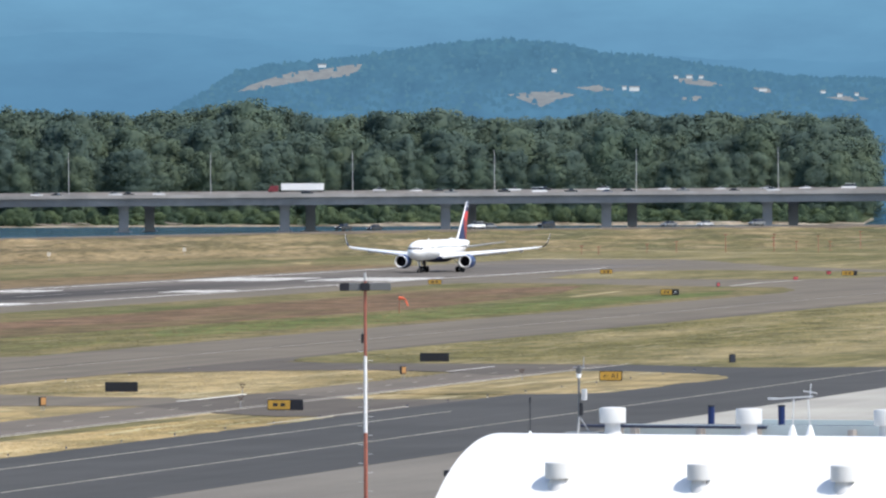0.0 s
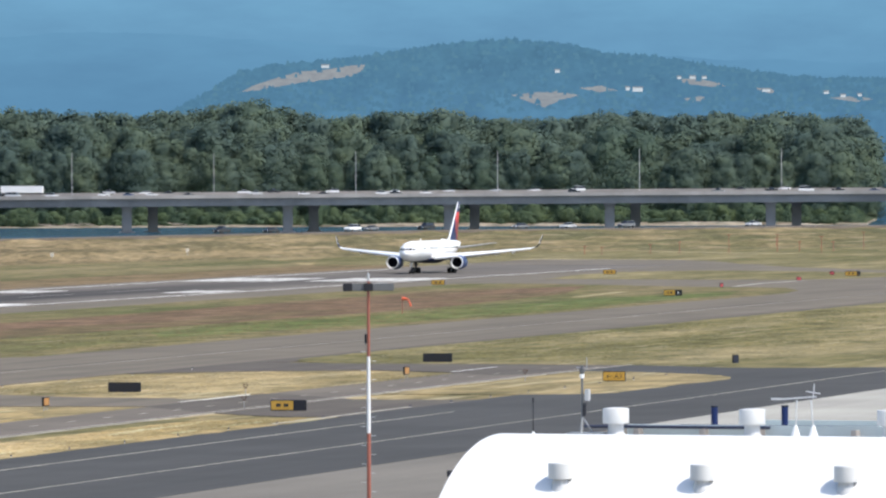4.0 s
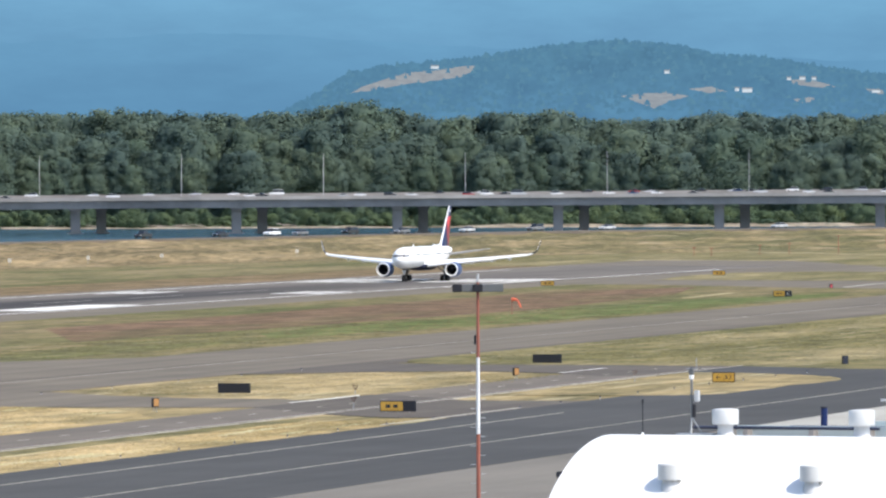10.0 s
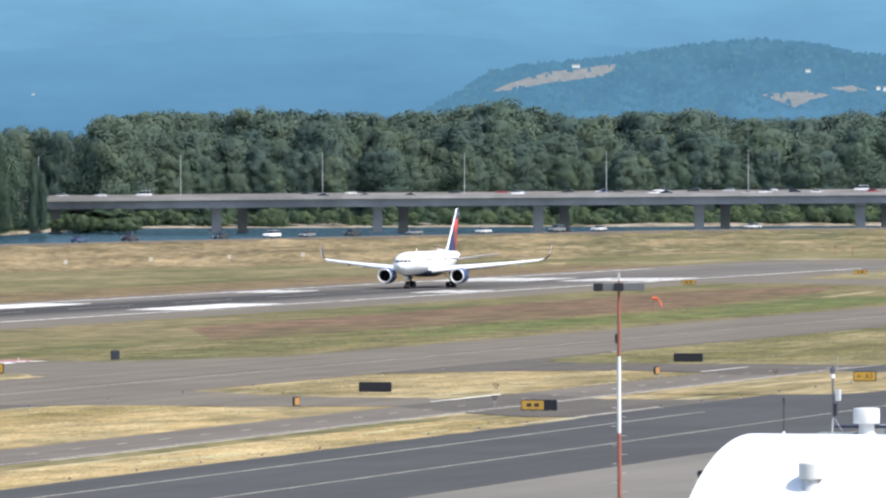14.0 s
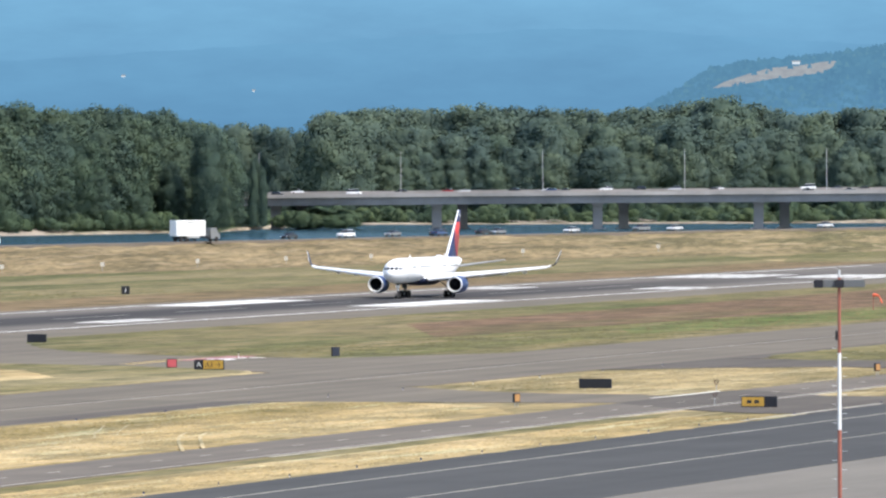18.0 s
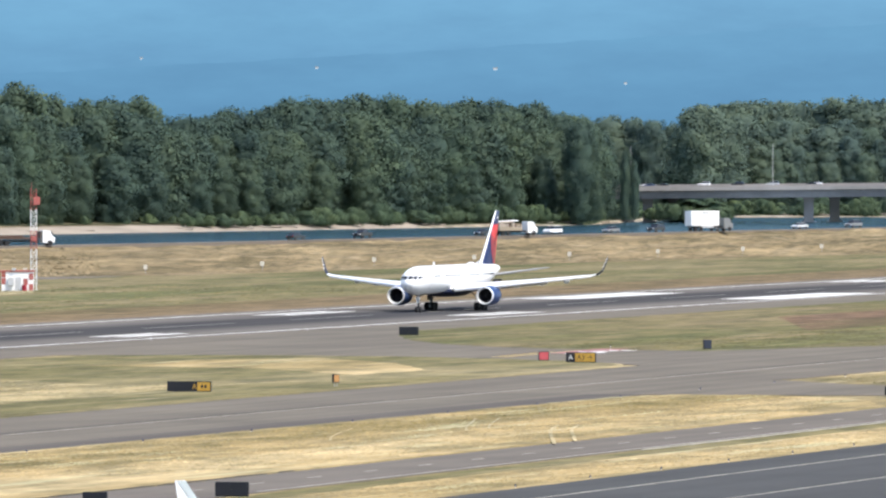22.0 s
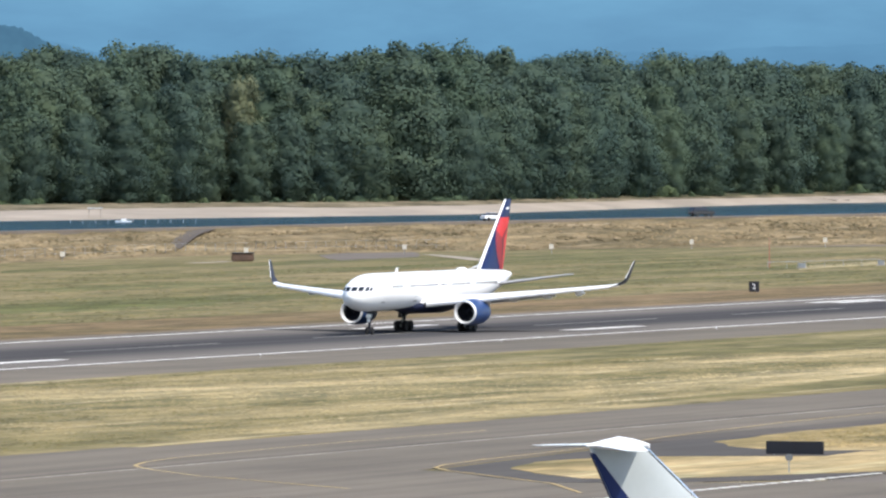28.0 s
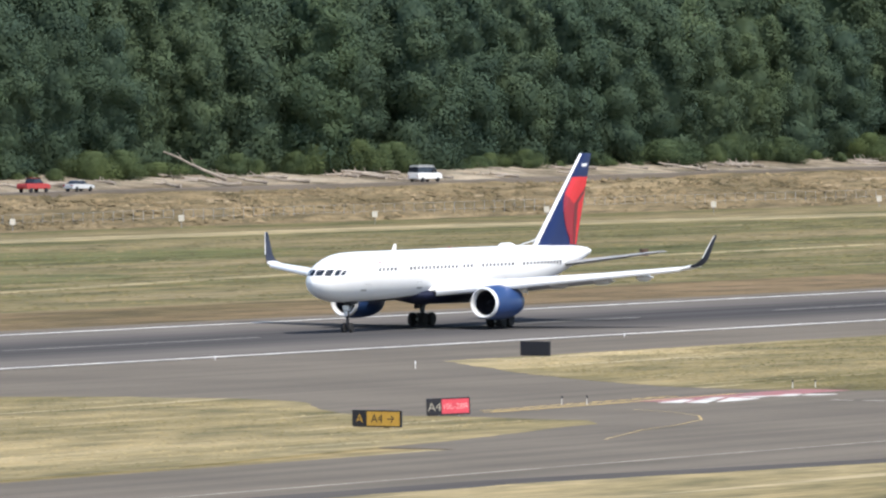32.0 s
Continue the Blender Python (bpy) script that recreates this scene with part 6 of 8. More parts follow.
# signs whose blank backs face this way
for x, y, w, h in ((608.1, 347.9, 2.35, 0.95), (1111.5, 343.1, 2.3, 0.9), (895.0, 220.0, 3.1, 0.85), (1031.0, 217.9, 3.15, 0.85), (617.0, 221.6, 2.05, 0.76), (598.8, 222.9, 3.95, 0.76), (588.8, 193.8, 2.15, 0.85), (569.7, 196.6, 1.5, 0.85)):
    guidance_sign(x, y, 0, [(w / 2, K, K, None, 0), (w / 2, K, K, None, 0)], h, "plain black back of an airfield sign", "sign backs")
for x, y, w, h, turn in ((567.2, 295.5, 1.6, 0.9, 30), (1036.9, 284.9, 1.3, 1.0, 45), (1027.6, 183.9, 0.9, 0.85, 40)):
    guidance_sign(x, y, turn, [(w * 0.7, M_SLATE, K, None, 0)], h * 0.95, "dark grey back of a small airfield sign", "sign backs")
# orange-faced boxes seen from a corner
for x, y, turn in ((956.7, 205.4, 66), (831.5, 211.6, 66), (868.8, 275.4, 66)):
    guidance_sign(x, y, turn, [(0.75, M_ORANGE, K, None, 0)], 0.7, "small orange box sign on grey legs", "orange boxes", lift=0.5)
# distance-remaining signs
for x, y, n in ((1504.7, 449.2, "1"), (1162.0, 438.1, "2"), (853.9, 435.2, "3")):
    guidance_sign(x, y, 12, [(1.25, K, LW, n, 0)], 1.25, "black distance sign with the white figure " + n, "distance signs", lift=0.2)


def edge_light(x, y, material, label, tall=0.2):
    ob = thing("edge_light", pose(x, y, 0.0), label, "airfield light", "edge lights")
    part("stake", T((0, 0, -0.1), (0, 0, tall), 0.04, 0.03, 8), M_PAINT_W, ob)
    part("lamp", T((0, 0, tall), (0, 0, tall + 0.16), 0.06, 0.04, 10), material, ob)


for k in range(14):
    edge_light(470 + 61 * k, RUNWAY_Y - 25.4, M_LETTER_W, "white runway edge light on a short stake")
for x, y in ((526.4, 299.2), (527.5, 298.0), (559.9, 298.9), (558.6, 299.9), (1036, 296), (580.8, 342.0)):
    edge_light(x, y, M_BLACK if x != 580.8 else M_LETTER_W, "dark guard light beside the hold line", 0.45)
for k in range(22):
    if k > 8:
        edge_light(430 + 27 * k, 237.6, M_NAVY, "blue taxiway edge light", 0.14)
    edge_light(610 + 18 * k, 180.9, M_NAVY, "blue taxiway edge light", 0.14)

# small triangular road markers
for x, y in ((838.8, 195.1), (945.5, 190.8), (882.9, 205.2)):
    ob = thing("triangle_sign", pose(x, y, 0.03, 0, 0, 12), "small dark triangular road sign on a post", "sign", "triangle signs")
    part("post", T((0, 0, -0.1), (0, 0, 0.8), 0.035), M_GREYMETAL, ob)
    bm = bmesh.new()
    for a, b in (((-0.24, 1.15), (0.24, 1.15)), ((0.24, 1.15), (0, 0.75)), ((0, 0.75), (-0.24, 1.15))):
        tube(bm, (-0.03, a[0], a[1]), (-0.03, b[0], b[1]), 0.045, 0.045, 6)
    part("plate", bm, M_BROWN, ob)
ob = thing("round_sign", pose(568.5, 212.0, 0.0, 0, 0, 20), "grey round road sign seen from behind", "sign")
part("post", T((0, 0, 0), (0, 0, 0.9), 0.035), M_GREYMETAL, ob)
part("disc", T((-0.03, 0, 1.05), (0.0, 0, 1.05), 0.24, 0.24, 20), M_TAILGREY, ob)

# windsock
ob = thing("windsock", pose(1358.0, 292.2, 0.06), "orange windsock blown to one side", "windsock")
part("pole", T((0, 0, 0), (0, 0, 2.3), 0.05), M_MASTRED, ob)
bm = bmesh.new()
loft(bm, [[(x + r * cos(2 * pi * k / 12), y + r * sin(b) * sin(2 * pi * k / 12), z + r * cos(b) * sin(2 * pi * k / 12)) for k in range(12)] for x, y, z, r, b in ((0, 0.05, 2.2, 0.24, 0.0), (0.0, -0.5, 2.2, 0.22, 0.1), (0, -0.9, 2.08, 0.20, 0.6), (0, -1.1, 1.6, 0.17, 1.2), (0, -1.28, 1.05, 0.14, 1.3))])
part("sock", bm, M_SOCK, ob, soft=True)

# ---- white boards along the fence, fence, tower ----
for a, r in ((13.43, 2251), (14.24, 2154), (14.68, 2109), (15.15, 2060), (15.66, 2014), (16.19, 1966), (16.76, 1912), (17.36, 1876), (18.03, 1815), (18.73, 1768), (19.45, 1728), (20.23, 1687), (21.03, 1666), (21.87, 1612), (22.75, 1611), (23.7, 1578), (24.8, 1540), (25.86, 1501), (26.72, 1429), (27.71, 1365), (28.7, 1318), (29.7, 1280), (30.73, 1247), (31.89, 1223), (32.9, 1200)):
    # those beyond the levee's foot stand on its slope
    lo, hi = 0.0, 1.0
    for _ in range(24 if r > between(FOOT, a) - 1 else 0):
        u = (lo + hi) / 2
        rr = between(FOOT, a) + u * (between(CREST, a) - between(FOOT, a))
        lo, hi = (lo, u) if between([(0, 0), (0.2, 0.2), (0.45, 0.5), (0.75, 0.8), (1.0, 0.985)], u) * between(CREST_Z, a) > EYE[2] * (1 - rr / r) else (u, hi)
    z = 0.0
    if r > between(FOOT, a) - 1:
        z, r = EYE[2] * (1 - rr / r), rr
    p = polar(a, r)
    ob = thing("fence_board", pose(p.x, p.y, z, 0, 0, a), "small square white board on a post", "board", "white boards")
    part("post", T((0.05, 0, 0), (0.05, 0, 1.0), 0.04), M_GREYMETAL, ob)
    part("board", B((0, 0, 1.25), (0.05, 0.72, 0.8), 0.01), M_BOARD, ob)
bm = bmesh.new()
for a in turns(22.5, 33.5, 0.06):
    p = polar(a, between(FOOT, a) + 6)
    tube(bm, (p.x, p.y, 0), (p.x, p.y, 2.1), 0.035, 0.035, 5)
for z in (0.15, 1.1, 2.05):
    for a in turns(22.5, 33.36, 0.14):
        tube(bm, polar(a, between(FOOT, a) + 6, z), polar(a + 0.14, between(FOOT, a + 0.14) + 6, z), 0.02, 0.02, 4, cap=False)
structure("perimeter_fence", bm, M_GREYMETAL, "thin wire perimeter fence at the levee's foot", "fence", kind="stuff")

tower = thing("antenna_tower", Matrix.Translation(polar(19.398, 1565)) @ pose(0, 0, 0, 0, 0, 20), "red and white lattice antenna tower beside an equipment shelter", "antenna tower")


def lattice(z0, z1, w, material, bays):
    bm = bmesh.new()
    cs = [(-w / 2, -w / 2), (w / 2, -w / 2), (w / 2, w / 2), (-w / 2, w / 2)]
    for x, y in cs:
        tube(bm, (x, y, z0), (x, y, z1), 0.06, 0.06, 6)
    dz = (z1 - z0) / bays
    for b in range(bays):
        for (x0, y0), (x1, y1) in zip(cs, cs[1:] + cs[:1]):
            tube(bm, (x0, y0, z0 + b * dz), (x1, y1, z0 + (b + 1) * dz), 0.035, 0.035, 5)
            tube(bm, (x1, y1, z0 + b * dz), (x0, y0, z0 + (b + 1) * dz), 0.035, 0.035, 5)
            tube(bm, (x0, y0, z0 + b * dz), (x1, y1, z0 + b * dz), 0.035, 0.035, 5)
    return bm


for z0, z1, mt, b in ((0, 3.4, M_LETTER_W, 3), (3.4, 6.7, M_LETTER_W, 3), (6.7, 9.8, M_TOWERRED, 3), (9.8, 13.2, M_LETTER_W, 3), (13.2, 16.6, M_TOWERRED, 3)):
    part("lattice_section", lattice(z0, z1, 0.95, mt, b), mt, tower)
part("antenna_panel", B((-0.65, -0.5, 14.6), (0.35, 1.1, 1.3), 0.06), M_TOWERRED, tower)
part("antenna_panel", B((-0.65, 0, 8.4), (0.35, 0.8, 0.9), 0.06), M_TOWERRED, tower)
part("lightning_rod", T((0.3, 0.3, 16.6), (0.3, 0.3, 17.7), 0.03), M_TOWERRED, tower)
hut = thing("equipment_shelter", Matrix.Translation(polar(19.485, 1558)) @ pose(0, 0, 0, 0, 0, 20), "white equipment shelter with red checks and a red roof edge", "shelter")
part("wall", B((0, 0.3, 1.55), (2.6, 5.2, 3.1), 0.05), M_LETTER_W, hut)
part("roof", B((0, 0.3, 3.2), (2.9, 5.6, 0.28), 0.05), M_TOWERRED, hut)
for y, z, s in ((-1.9, 0.6, 0.7), (-1.9, 2.3, 0.7), (-1.0, 1.5, 0.7), (2.55, 1.6, 0.65), (2.55, 2.7, 0.6)):
    part("red_check", B((-1.32, y, z), (0.03, s, 1.0)), M_TOWERRED, hut)
part("door", B((-1.33, 0.2, 1.2), (0.05, 0.95, 2.0), 0.02), M_VENTW, hut)
part("air_conditioner", B((-1.55, 1.4, 1.5), (0.5, 0.9, 1.3), 0.05), M_VENTW, hut)
part("air_conditioner", B((-1.45, 0.9, 3.5), (0.6, 0.7, 0.4), 0.05), M_VENTW, hut)
part("barrel", T((-1.9, -0.8, 0), (-1.9, -0.8, 1.0), 0.4), M_CRIMSON, hut)
for x, y, w in ((1356, 503.5, 1.1), (1383.7, 500.8, 1.0), (1384.4, 494.6, 1.2)):
    ob = thing("equipment_cabinet", pose(x, y, 0.0, 0, 0, 15), "low grey equipment cabinet on a slab", "cabinet", "field cabinets")
    part("slab", B((0, 0, 0.06), (w + 0.4, w + 0.4, 0.14), 0.02), M_CONC, ob)
    part("body", B((0, 0, 0.42), (w * 0.7, w, 0.64), 0.04), M_GREYMETAL, ob)
    part("lid", B((0, 0, 0.78), (w * 0.8, w + 0.1, 0.08), 0.02), M_GREYMETAL, ob)
bm = bmesh.new()
for k in range(7):
    tube(bm, (1352 + 5 * k, 507.5 - 1.2 * k, 0), (1352 + 5 * k, 507.5 - 1.2 * k, 1.0), 0.04, 0.04, 6)
tube(bm, (1352, 507.5, 0.98), (1382, 500.3, 0.98), 0.04, 0.04, 6)
ob = thing("pipe_rail", Matrix(), "low pipe rail beside the field cabinets", "rail")
part("rail", bm, M_GREYMETAL, ob)
ob = thing("whip_antenna", pose(1362, 511, 0, 0, 0, 0), "thin red whip antenna", "antenna")
part("mast", T((0, 0, 0), (0, 0, 4.6), 0.06, 0.03), M_TOWERRED, ob)
# approach light stakes far beyond the runway's end
for x, y, h in ((2225, 399.8, 4.4), (2222, 377.1, 4.0), (2190, 427.7, 2.0), (2190, 423.6, 1.8), (2215, 416.8, 2.2), (2214, 409.6, 2.8), (2251, 392.7, 4.2), (2263, 389.4, 2.4), (2262, 381.0, 2.4), (2303, 380.4, 4.4), (2349, 410, 2.6)):
    ob = thing("approach_light", pose(x, y, 0), "thin orange approach light stake", "approach light", "approach lights")
    part("stake", T((0, 0, -0.05), (0, 0, h), 0.075, 0.06, 6), M_MASTRED, ob)
    part("lamp_bar", B((0, 0, h), (0.15, 0.9, 0.14), 0.01), M_MASTRED, ob)
ob = thing("steel_tank", pose(*polar(23.72, 1530), 0, 0, 25), "low rusty steel tank in the field", "tank")
part("body", B((0, 0, 0.75), (1.8, 3.6, 1.3), 0.2), M_BROWN, ob)
part("lid", B((0, 0, 1.45), (1.9, 3.8, 0.15), 0.03), M_BLACK, ob)
ob = thing("tyre_stack", pose(912, 508, 0.0), "small brown drum standing in the field", "drum")
part("drum", T((0, 0, 0), (0, 0, 0.75), 0.5, 0.48, 14), M_BROWN, ob)
part("lid", T((0, 0, 0.75), (0, 0, 0.82), 0.52, 0.5, 14), M_BROWN, ob)

# ---- mast at the apron's edge ----
p = polar(12.347, 430)
mast = thing("marker_mast", pose(p.x, p.y, 0, 0, 0, 12.35), "tall slim red and white banded mast with climbing pegs", "mast")
for z0, z1, mt in ((0, 3.4, M_LETTER_W), (3.4, 6.8, M_LETTER_W), (6.8, 10.15, M_MASTRED), (10.15, 13.6, M_LETTER_W), (13.6, 17.0, M_MASTRED)):
    part("mast_section", T((0, 0, z0), (0, 0, z1), 0.115 - 0.003 * z0, 0.115 - 0.003 * z1, 14), mt if z0 else M_MASTRED, mast)
part("cross_bar", B((0, 0, 16.72), (0.25, 2.3, 0.33), 0.03), M_TAILGREY, mast, "dark grey cross bar of floodlights")
for y in (0.93, 0.0):
    part("floodlight", B((-0.16, y, 16.72), (0.2, 0.42, 0.36), 0.03), M_BLACK, mast)
part("top_lamp", T((0, 0, 17.0), (0, 0, 17.35), 0.06, 0.05), M_VENTW, mast)
for k in range(22):
    z = 5.0 + 0.42 * k
    s = 1 if k % 2 else -1
    part("climbing_peg", T((0, s * 0.1, z), (0, s * 0.33, z), 0.011, 0.011, 6), M_VENTW, mast)
part("spare_box", B((0, 0.13, 14.4), (0.1, 0.1, 0.45), 0.03), M_BLACK, mast)

# ---- white vaulted hall in the foreground ----
AX = radians(-102.0)
HALL = Matrix.Translation(polar(11.554, 457)) @ Matrix.Rotation(AX, 4, "Z")   # x runs along the ridge, y across, away from the camera on the plus side
hall = thing("vaulted_hall", HALL, "large white vaulted hall with round roof vents", "building")


def vault(y):
    return 9.35 - (11.0 - math.sqrt(max(0.0, 121.0 - y * y)))


bm = bmesh.new()
ys = [-9.9 + 19.8 * k / 36 for k in range(37)]
loft(bm, [[(x, y, vault(y)) for y in ys] + [(x, y, vault(y) - 0.35) for y in ys[::-1]] for x in (0, 15, 30, 45)])
part("roof", bm, M_ROOFW, hall, "smooth white vaulted roof", soft=True)
bm = bmesh.new()
loft(bm, [[(x, y, vault(y) - 0.3) for y in ys] + [(x, 9.9, 0), (x, -9.9, 0)] for x in (0.25, 0.6)])
part("end_wall", bm, M_ROOFW, hall)
for y in (-9.7, 9.7):
    part("side_wall", B((22.5, y, 2.2), (44.6, 0.3, 4.5)), M_ROOFW, hall)


def roof_vent(x, y, r, h, cap=0.72):
    z = vault(y)
    ob = thing("roof_vent", HALL @ Matrix.Translation((x, y, z)), "white round roof ventilator with a wide drum cap", "roof vent", "roof vents")
    bm = bmesh.new()
    loft(bm, [[(cos(2 * pi * k / 20) * q, sin(2 * pi * k / 20) * q, zz) for k in range(20)] for zz, q in ((-0.5, r * 0.9), (0.0, r * 0.72), (0.15, r * 0.6), (h - cap * 0.8, r * 0.6))])
    part("neck", bm, M_VENTW, ob, soft=True)
    bm = bmesh.new()
    loft(bm, [[(cos(2 * pi * k / 24) * q, sin(2 * pi * k / 24) * q, zz) for k in range(24)] for zz, q in ((h - cap, r), (h - cap * 0.95, r * 1.02), (h * 0.96, r * 1.02), (h, r * 0.97), (h * 1.03, r * 0.4))])
    part("drum_cap", bm, M_CAP, ob, soft=True)


for k in range(4):
    roof_vent(5.7 + 7.0 * k, 0.6, 0.62, 1.25)
    roof_vent(5.85 + 7.2 * k, -6.5, 0.56, 0.98, 0.76)
# masts on the roof
wx = thing("weather_mast", HALL @ Matrix.Translation((4.0, 0.5, 9.3)), "grey weather mast with instruments and a white box", "weather mast")
part("pole", T((0, 0, 0), (0, 0, 3.3), 0.065, 0.055), M_TAILGREY, wx)
part("instrument_box", B((0.28, 0, 1.9), (0.22, 0.25, 0.55), 0.03), M_VENTW, wx, "white instrument box")
part("sensor_head", B((0, 0, 3.05), (0.24, 0.24, 0.26), 0.05), M_TAILGREY, wx)
part("sensor_cap", T((0, 0, 2.7), (0, 0, 2.9), 0.1, 0.12), M_LETTER_W, wx)
part("wind_vane", T((0.25, 0, 3.2), (0.25, 0, 3.7), 0.02), M_GREYMETAL, wx)
part("vane_arm", T((-0.3, 0, 3.2), (0.3, 0, 3.2), 0.025), M_GREYMETAL, wx)
part("cable_coil", T((0.12, 0, 0.9), (0.12, 0, 1.5), 0.09), M_BLACK, wx)
for q in ((0.55, 0.1), (-0.25, 0.3), (0.15, -0.45)):
    part("stay", T((0, 0, 0.9), (*q, 0.03), 0.03), M_GREYMETAL, wx)
part("base_frame", B((0.3, 0, 0.06), (1.9, 0.9, 0.12), 0.03), M_GREYMETAL, wx)
pl = thing("roof_aerial", HALL @ Matrix.Translation((1.5, 0.4, 9.3)), "thin black roof aerial", "aerial")
part("rod", T((0, 0, 0), (0, 0, 1.5), 0.025), M_BLACK, pl)
part("tip", T((0, 0, 1.5), (0, 0, 1.75), 0.05), M_BLACK, pl)
part("foot", T((0, 0, -0.1), (0, 0, 0.15), 0.12, 0.05), M_ROOFW, pl)
an = thing("wind_instrument", HALL @ Matrix.Translation((15.3, 0.5, 9.3)), "white twin-legged wind instrument stand", "weather mast")
for x in (-0.35, 0.55):
    part("leg", T((x, 0, 0.3), (x * 0.8, 0, 1.75), 0.035), M_VENTW, an)
    part("cone_foot", T((x, 0, -0.15), (x, 0, 0.55), 0.3, 0.06, 12), M_ROOFW, an)
part("cross_arm", T((-1.4, 0, 1.75), (0.7, 0, 1.9), 0.04), M_VENTW, an)
part("spike", T((0.55, 0, 1.8), (0.6, 0, 2.5), 0.03), M_VENTW, an)
part("vane", B((-1.35, 0, 1.78), (0.5, 0.04, 0.12), 0.01), M_VENTW, an)
part("small_arm", T((0.2, 0, 2.15), (0.9, 0, 2.05), 0.03), M_VENTW, an)
part("roof_fitting", B((-0.12, -5.7, 7.6), (0.3, 0.34, 0.3), 0.04), M_BLACK, hall, "small dark fitting at the roof's edge")
# flat-roofed block behind the hall
blk = thing("flat_roofed_block", HALL @ Matrix.Translation((0, 0, 0)), "pale blue flat-roofed block behind the vaulted hall", "building")
part("wall", B((23, 24, 4.45), (46, 16, 8.9)), M_PALEBLUE, blk)
part("parapet", B((23, 16.2, 9.1), (46.4, 0.4, 0.5), 0.03), M_PALEBLUE, blk)
part("roof_edge", B((23, 32.2, 8.95), (46.4, 0.4, 0.4), 0.03), M_PALEBLUE, blk, "pale blue roof edge")
for x, y in ((2.5, 20.8), (5.7, 22.2)):
    st = thing("roof_stack", HALL @ Matrix.Translation((x, y, 8.9)), "short dark round roof stack", "roof stack", "roof stacks")
    part("pipe", T((0, 0, 0), (0, 0, 1.25), 0.17, 0.17, 14), M_NAVY, st)
    part("collar", T((0, 0, 0), (0, 0, 0.15), 0.3, 0.28, 14), M_NAVY, st)
    part("rim", T((0, 0, 1.2), (0, 0, 1.28), 0.19, 0.19, 14), M_BLACK, st)
ob = thing("roof_pipe", HALL @ Matrix.Translation((-9, 15.75, 9.05)), "long dark roof pipe on low blocks", "pipe")
part("pipe", T((6.5, 0, 0.2), (16.5, 0, 0.2), 0.075, 0.075, 10), M_SLATEPIPE, ob)
part("pipe", T((11.5, 0.6, 0.25), (22, 0.6, 0.25), 0.075, 0.075, 10), M_SLATEPIPE, ob)
for x in (9.5, 13, 16, 21):
    part("block", B((x, 0.3, -0.05), (0.3, 1.2, 0.35), 0.03), M_CONC, ob)


# ---- parked aircraft at the apron ----
def body_loft(stations, seg=20):
    bm = bmesh.new()
    loft(bm, [[(x, cos(2 * pi * k / seg) * w, z + sin(2 * pi * k / seg) * h) for k in range(seg)] for x, z, w, h in stations])
    return bm


def slab(p0, c0, p1, c1, t0, t1, vertical=False):
    """A tapered wing or fin from root p0 with chord c0 to tip p1 with chord c1 (chords run back along -x)."""
    def sec(p, c, t):
        out = []
        for k, o in ((0, 0), (0.1, 0.8), (0.35, 1), (0.75, 0.5), (1, 0), (0.75, -0.5), (0.35, -1), (0.1, -0.8)):
            q = Vector(p) + Vector((-k * c, 0, 0))
            q += Vector((0, o * t, 0)) if vertical else Vector((0, 0, o * t))
            out.append(q)
        return out
    return loft(bmesh.new(), [sec(p0, c0, t0), sec(p1, c1, t1)])


p = polar(21.40, 451)
jet2 = thing("business_jet", pose(p.x, p.y, 0.05, 0, 0, -38.6), "parked white jet with a T-tail and navy fin stripe", "aircraft")
part("fuselage", body_loft([(20.5, 2.6, 0.05, 0.05), (19.5, 2.6, 0.6, 0.55), (17.5, 2.75, 1.15, 1.15), (15, 2.8, 1.3, 1.3), (4, 2.8, 1.3, 1.3), (1, 3.2, 0.75, 0.8), (-2.5, 3.7, 0.15, 0.2)]), M_WHITE, jet2, soft=True)
# the white fin's shade is painted in as an even grey
f2 = part("fin", slab((4.6, 0, 3.6), 5.2, (0.75, 0, 7.0), 3.0, 0.22, 0.14, True), M_FINSHADE, jet2, "tall swept white fin, its shade coloured in as grey", soft=True)
part("fin_leading_edge", T((4.62, 0, 3.6), (0.78, 0, 7.0), 0.09, 0.07, 8), M_METAL, f2)
bm = bmesh.new()
for s in (-1, 1):
    vs = [bm.verts.new(q) for q in ((-2.18, s * 0.09, 6.75), (-2.0, s * 0.12, 6.75), (0.3, s * 0.24, 4.0), (-0.78, s * 0.1, 4.0))]
    bm.faces.new(vs if s < 0 else vs[::-1])
part("fin_stripe", bm, M_NAVY, f2, "navy stripe along the rudder")
part("bullet_fairing", body_loft([(1.05, 7.08, 0.04, 0.04), (0.7, 7.1, 0.24, 0.14), (0.1, 7.14, 0.38, 0.26), (-0.6, 7.16, 0.44, 0.36), (-1.3, 7.14, 0.36, 0.26), (-2.4, 7.1, 0.08, 0.06)], 14), M_WHITE, jet2, soft=True)
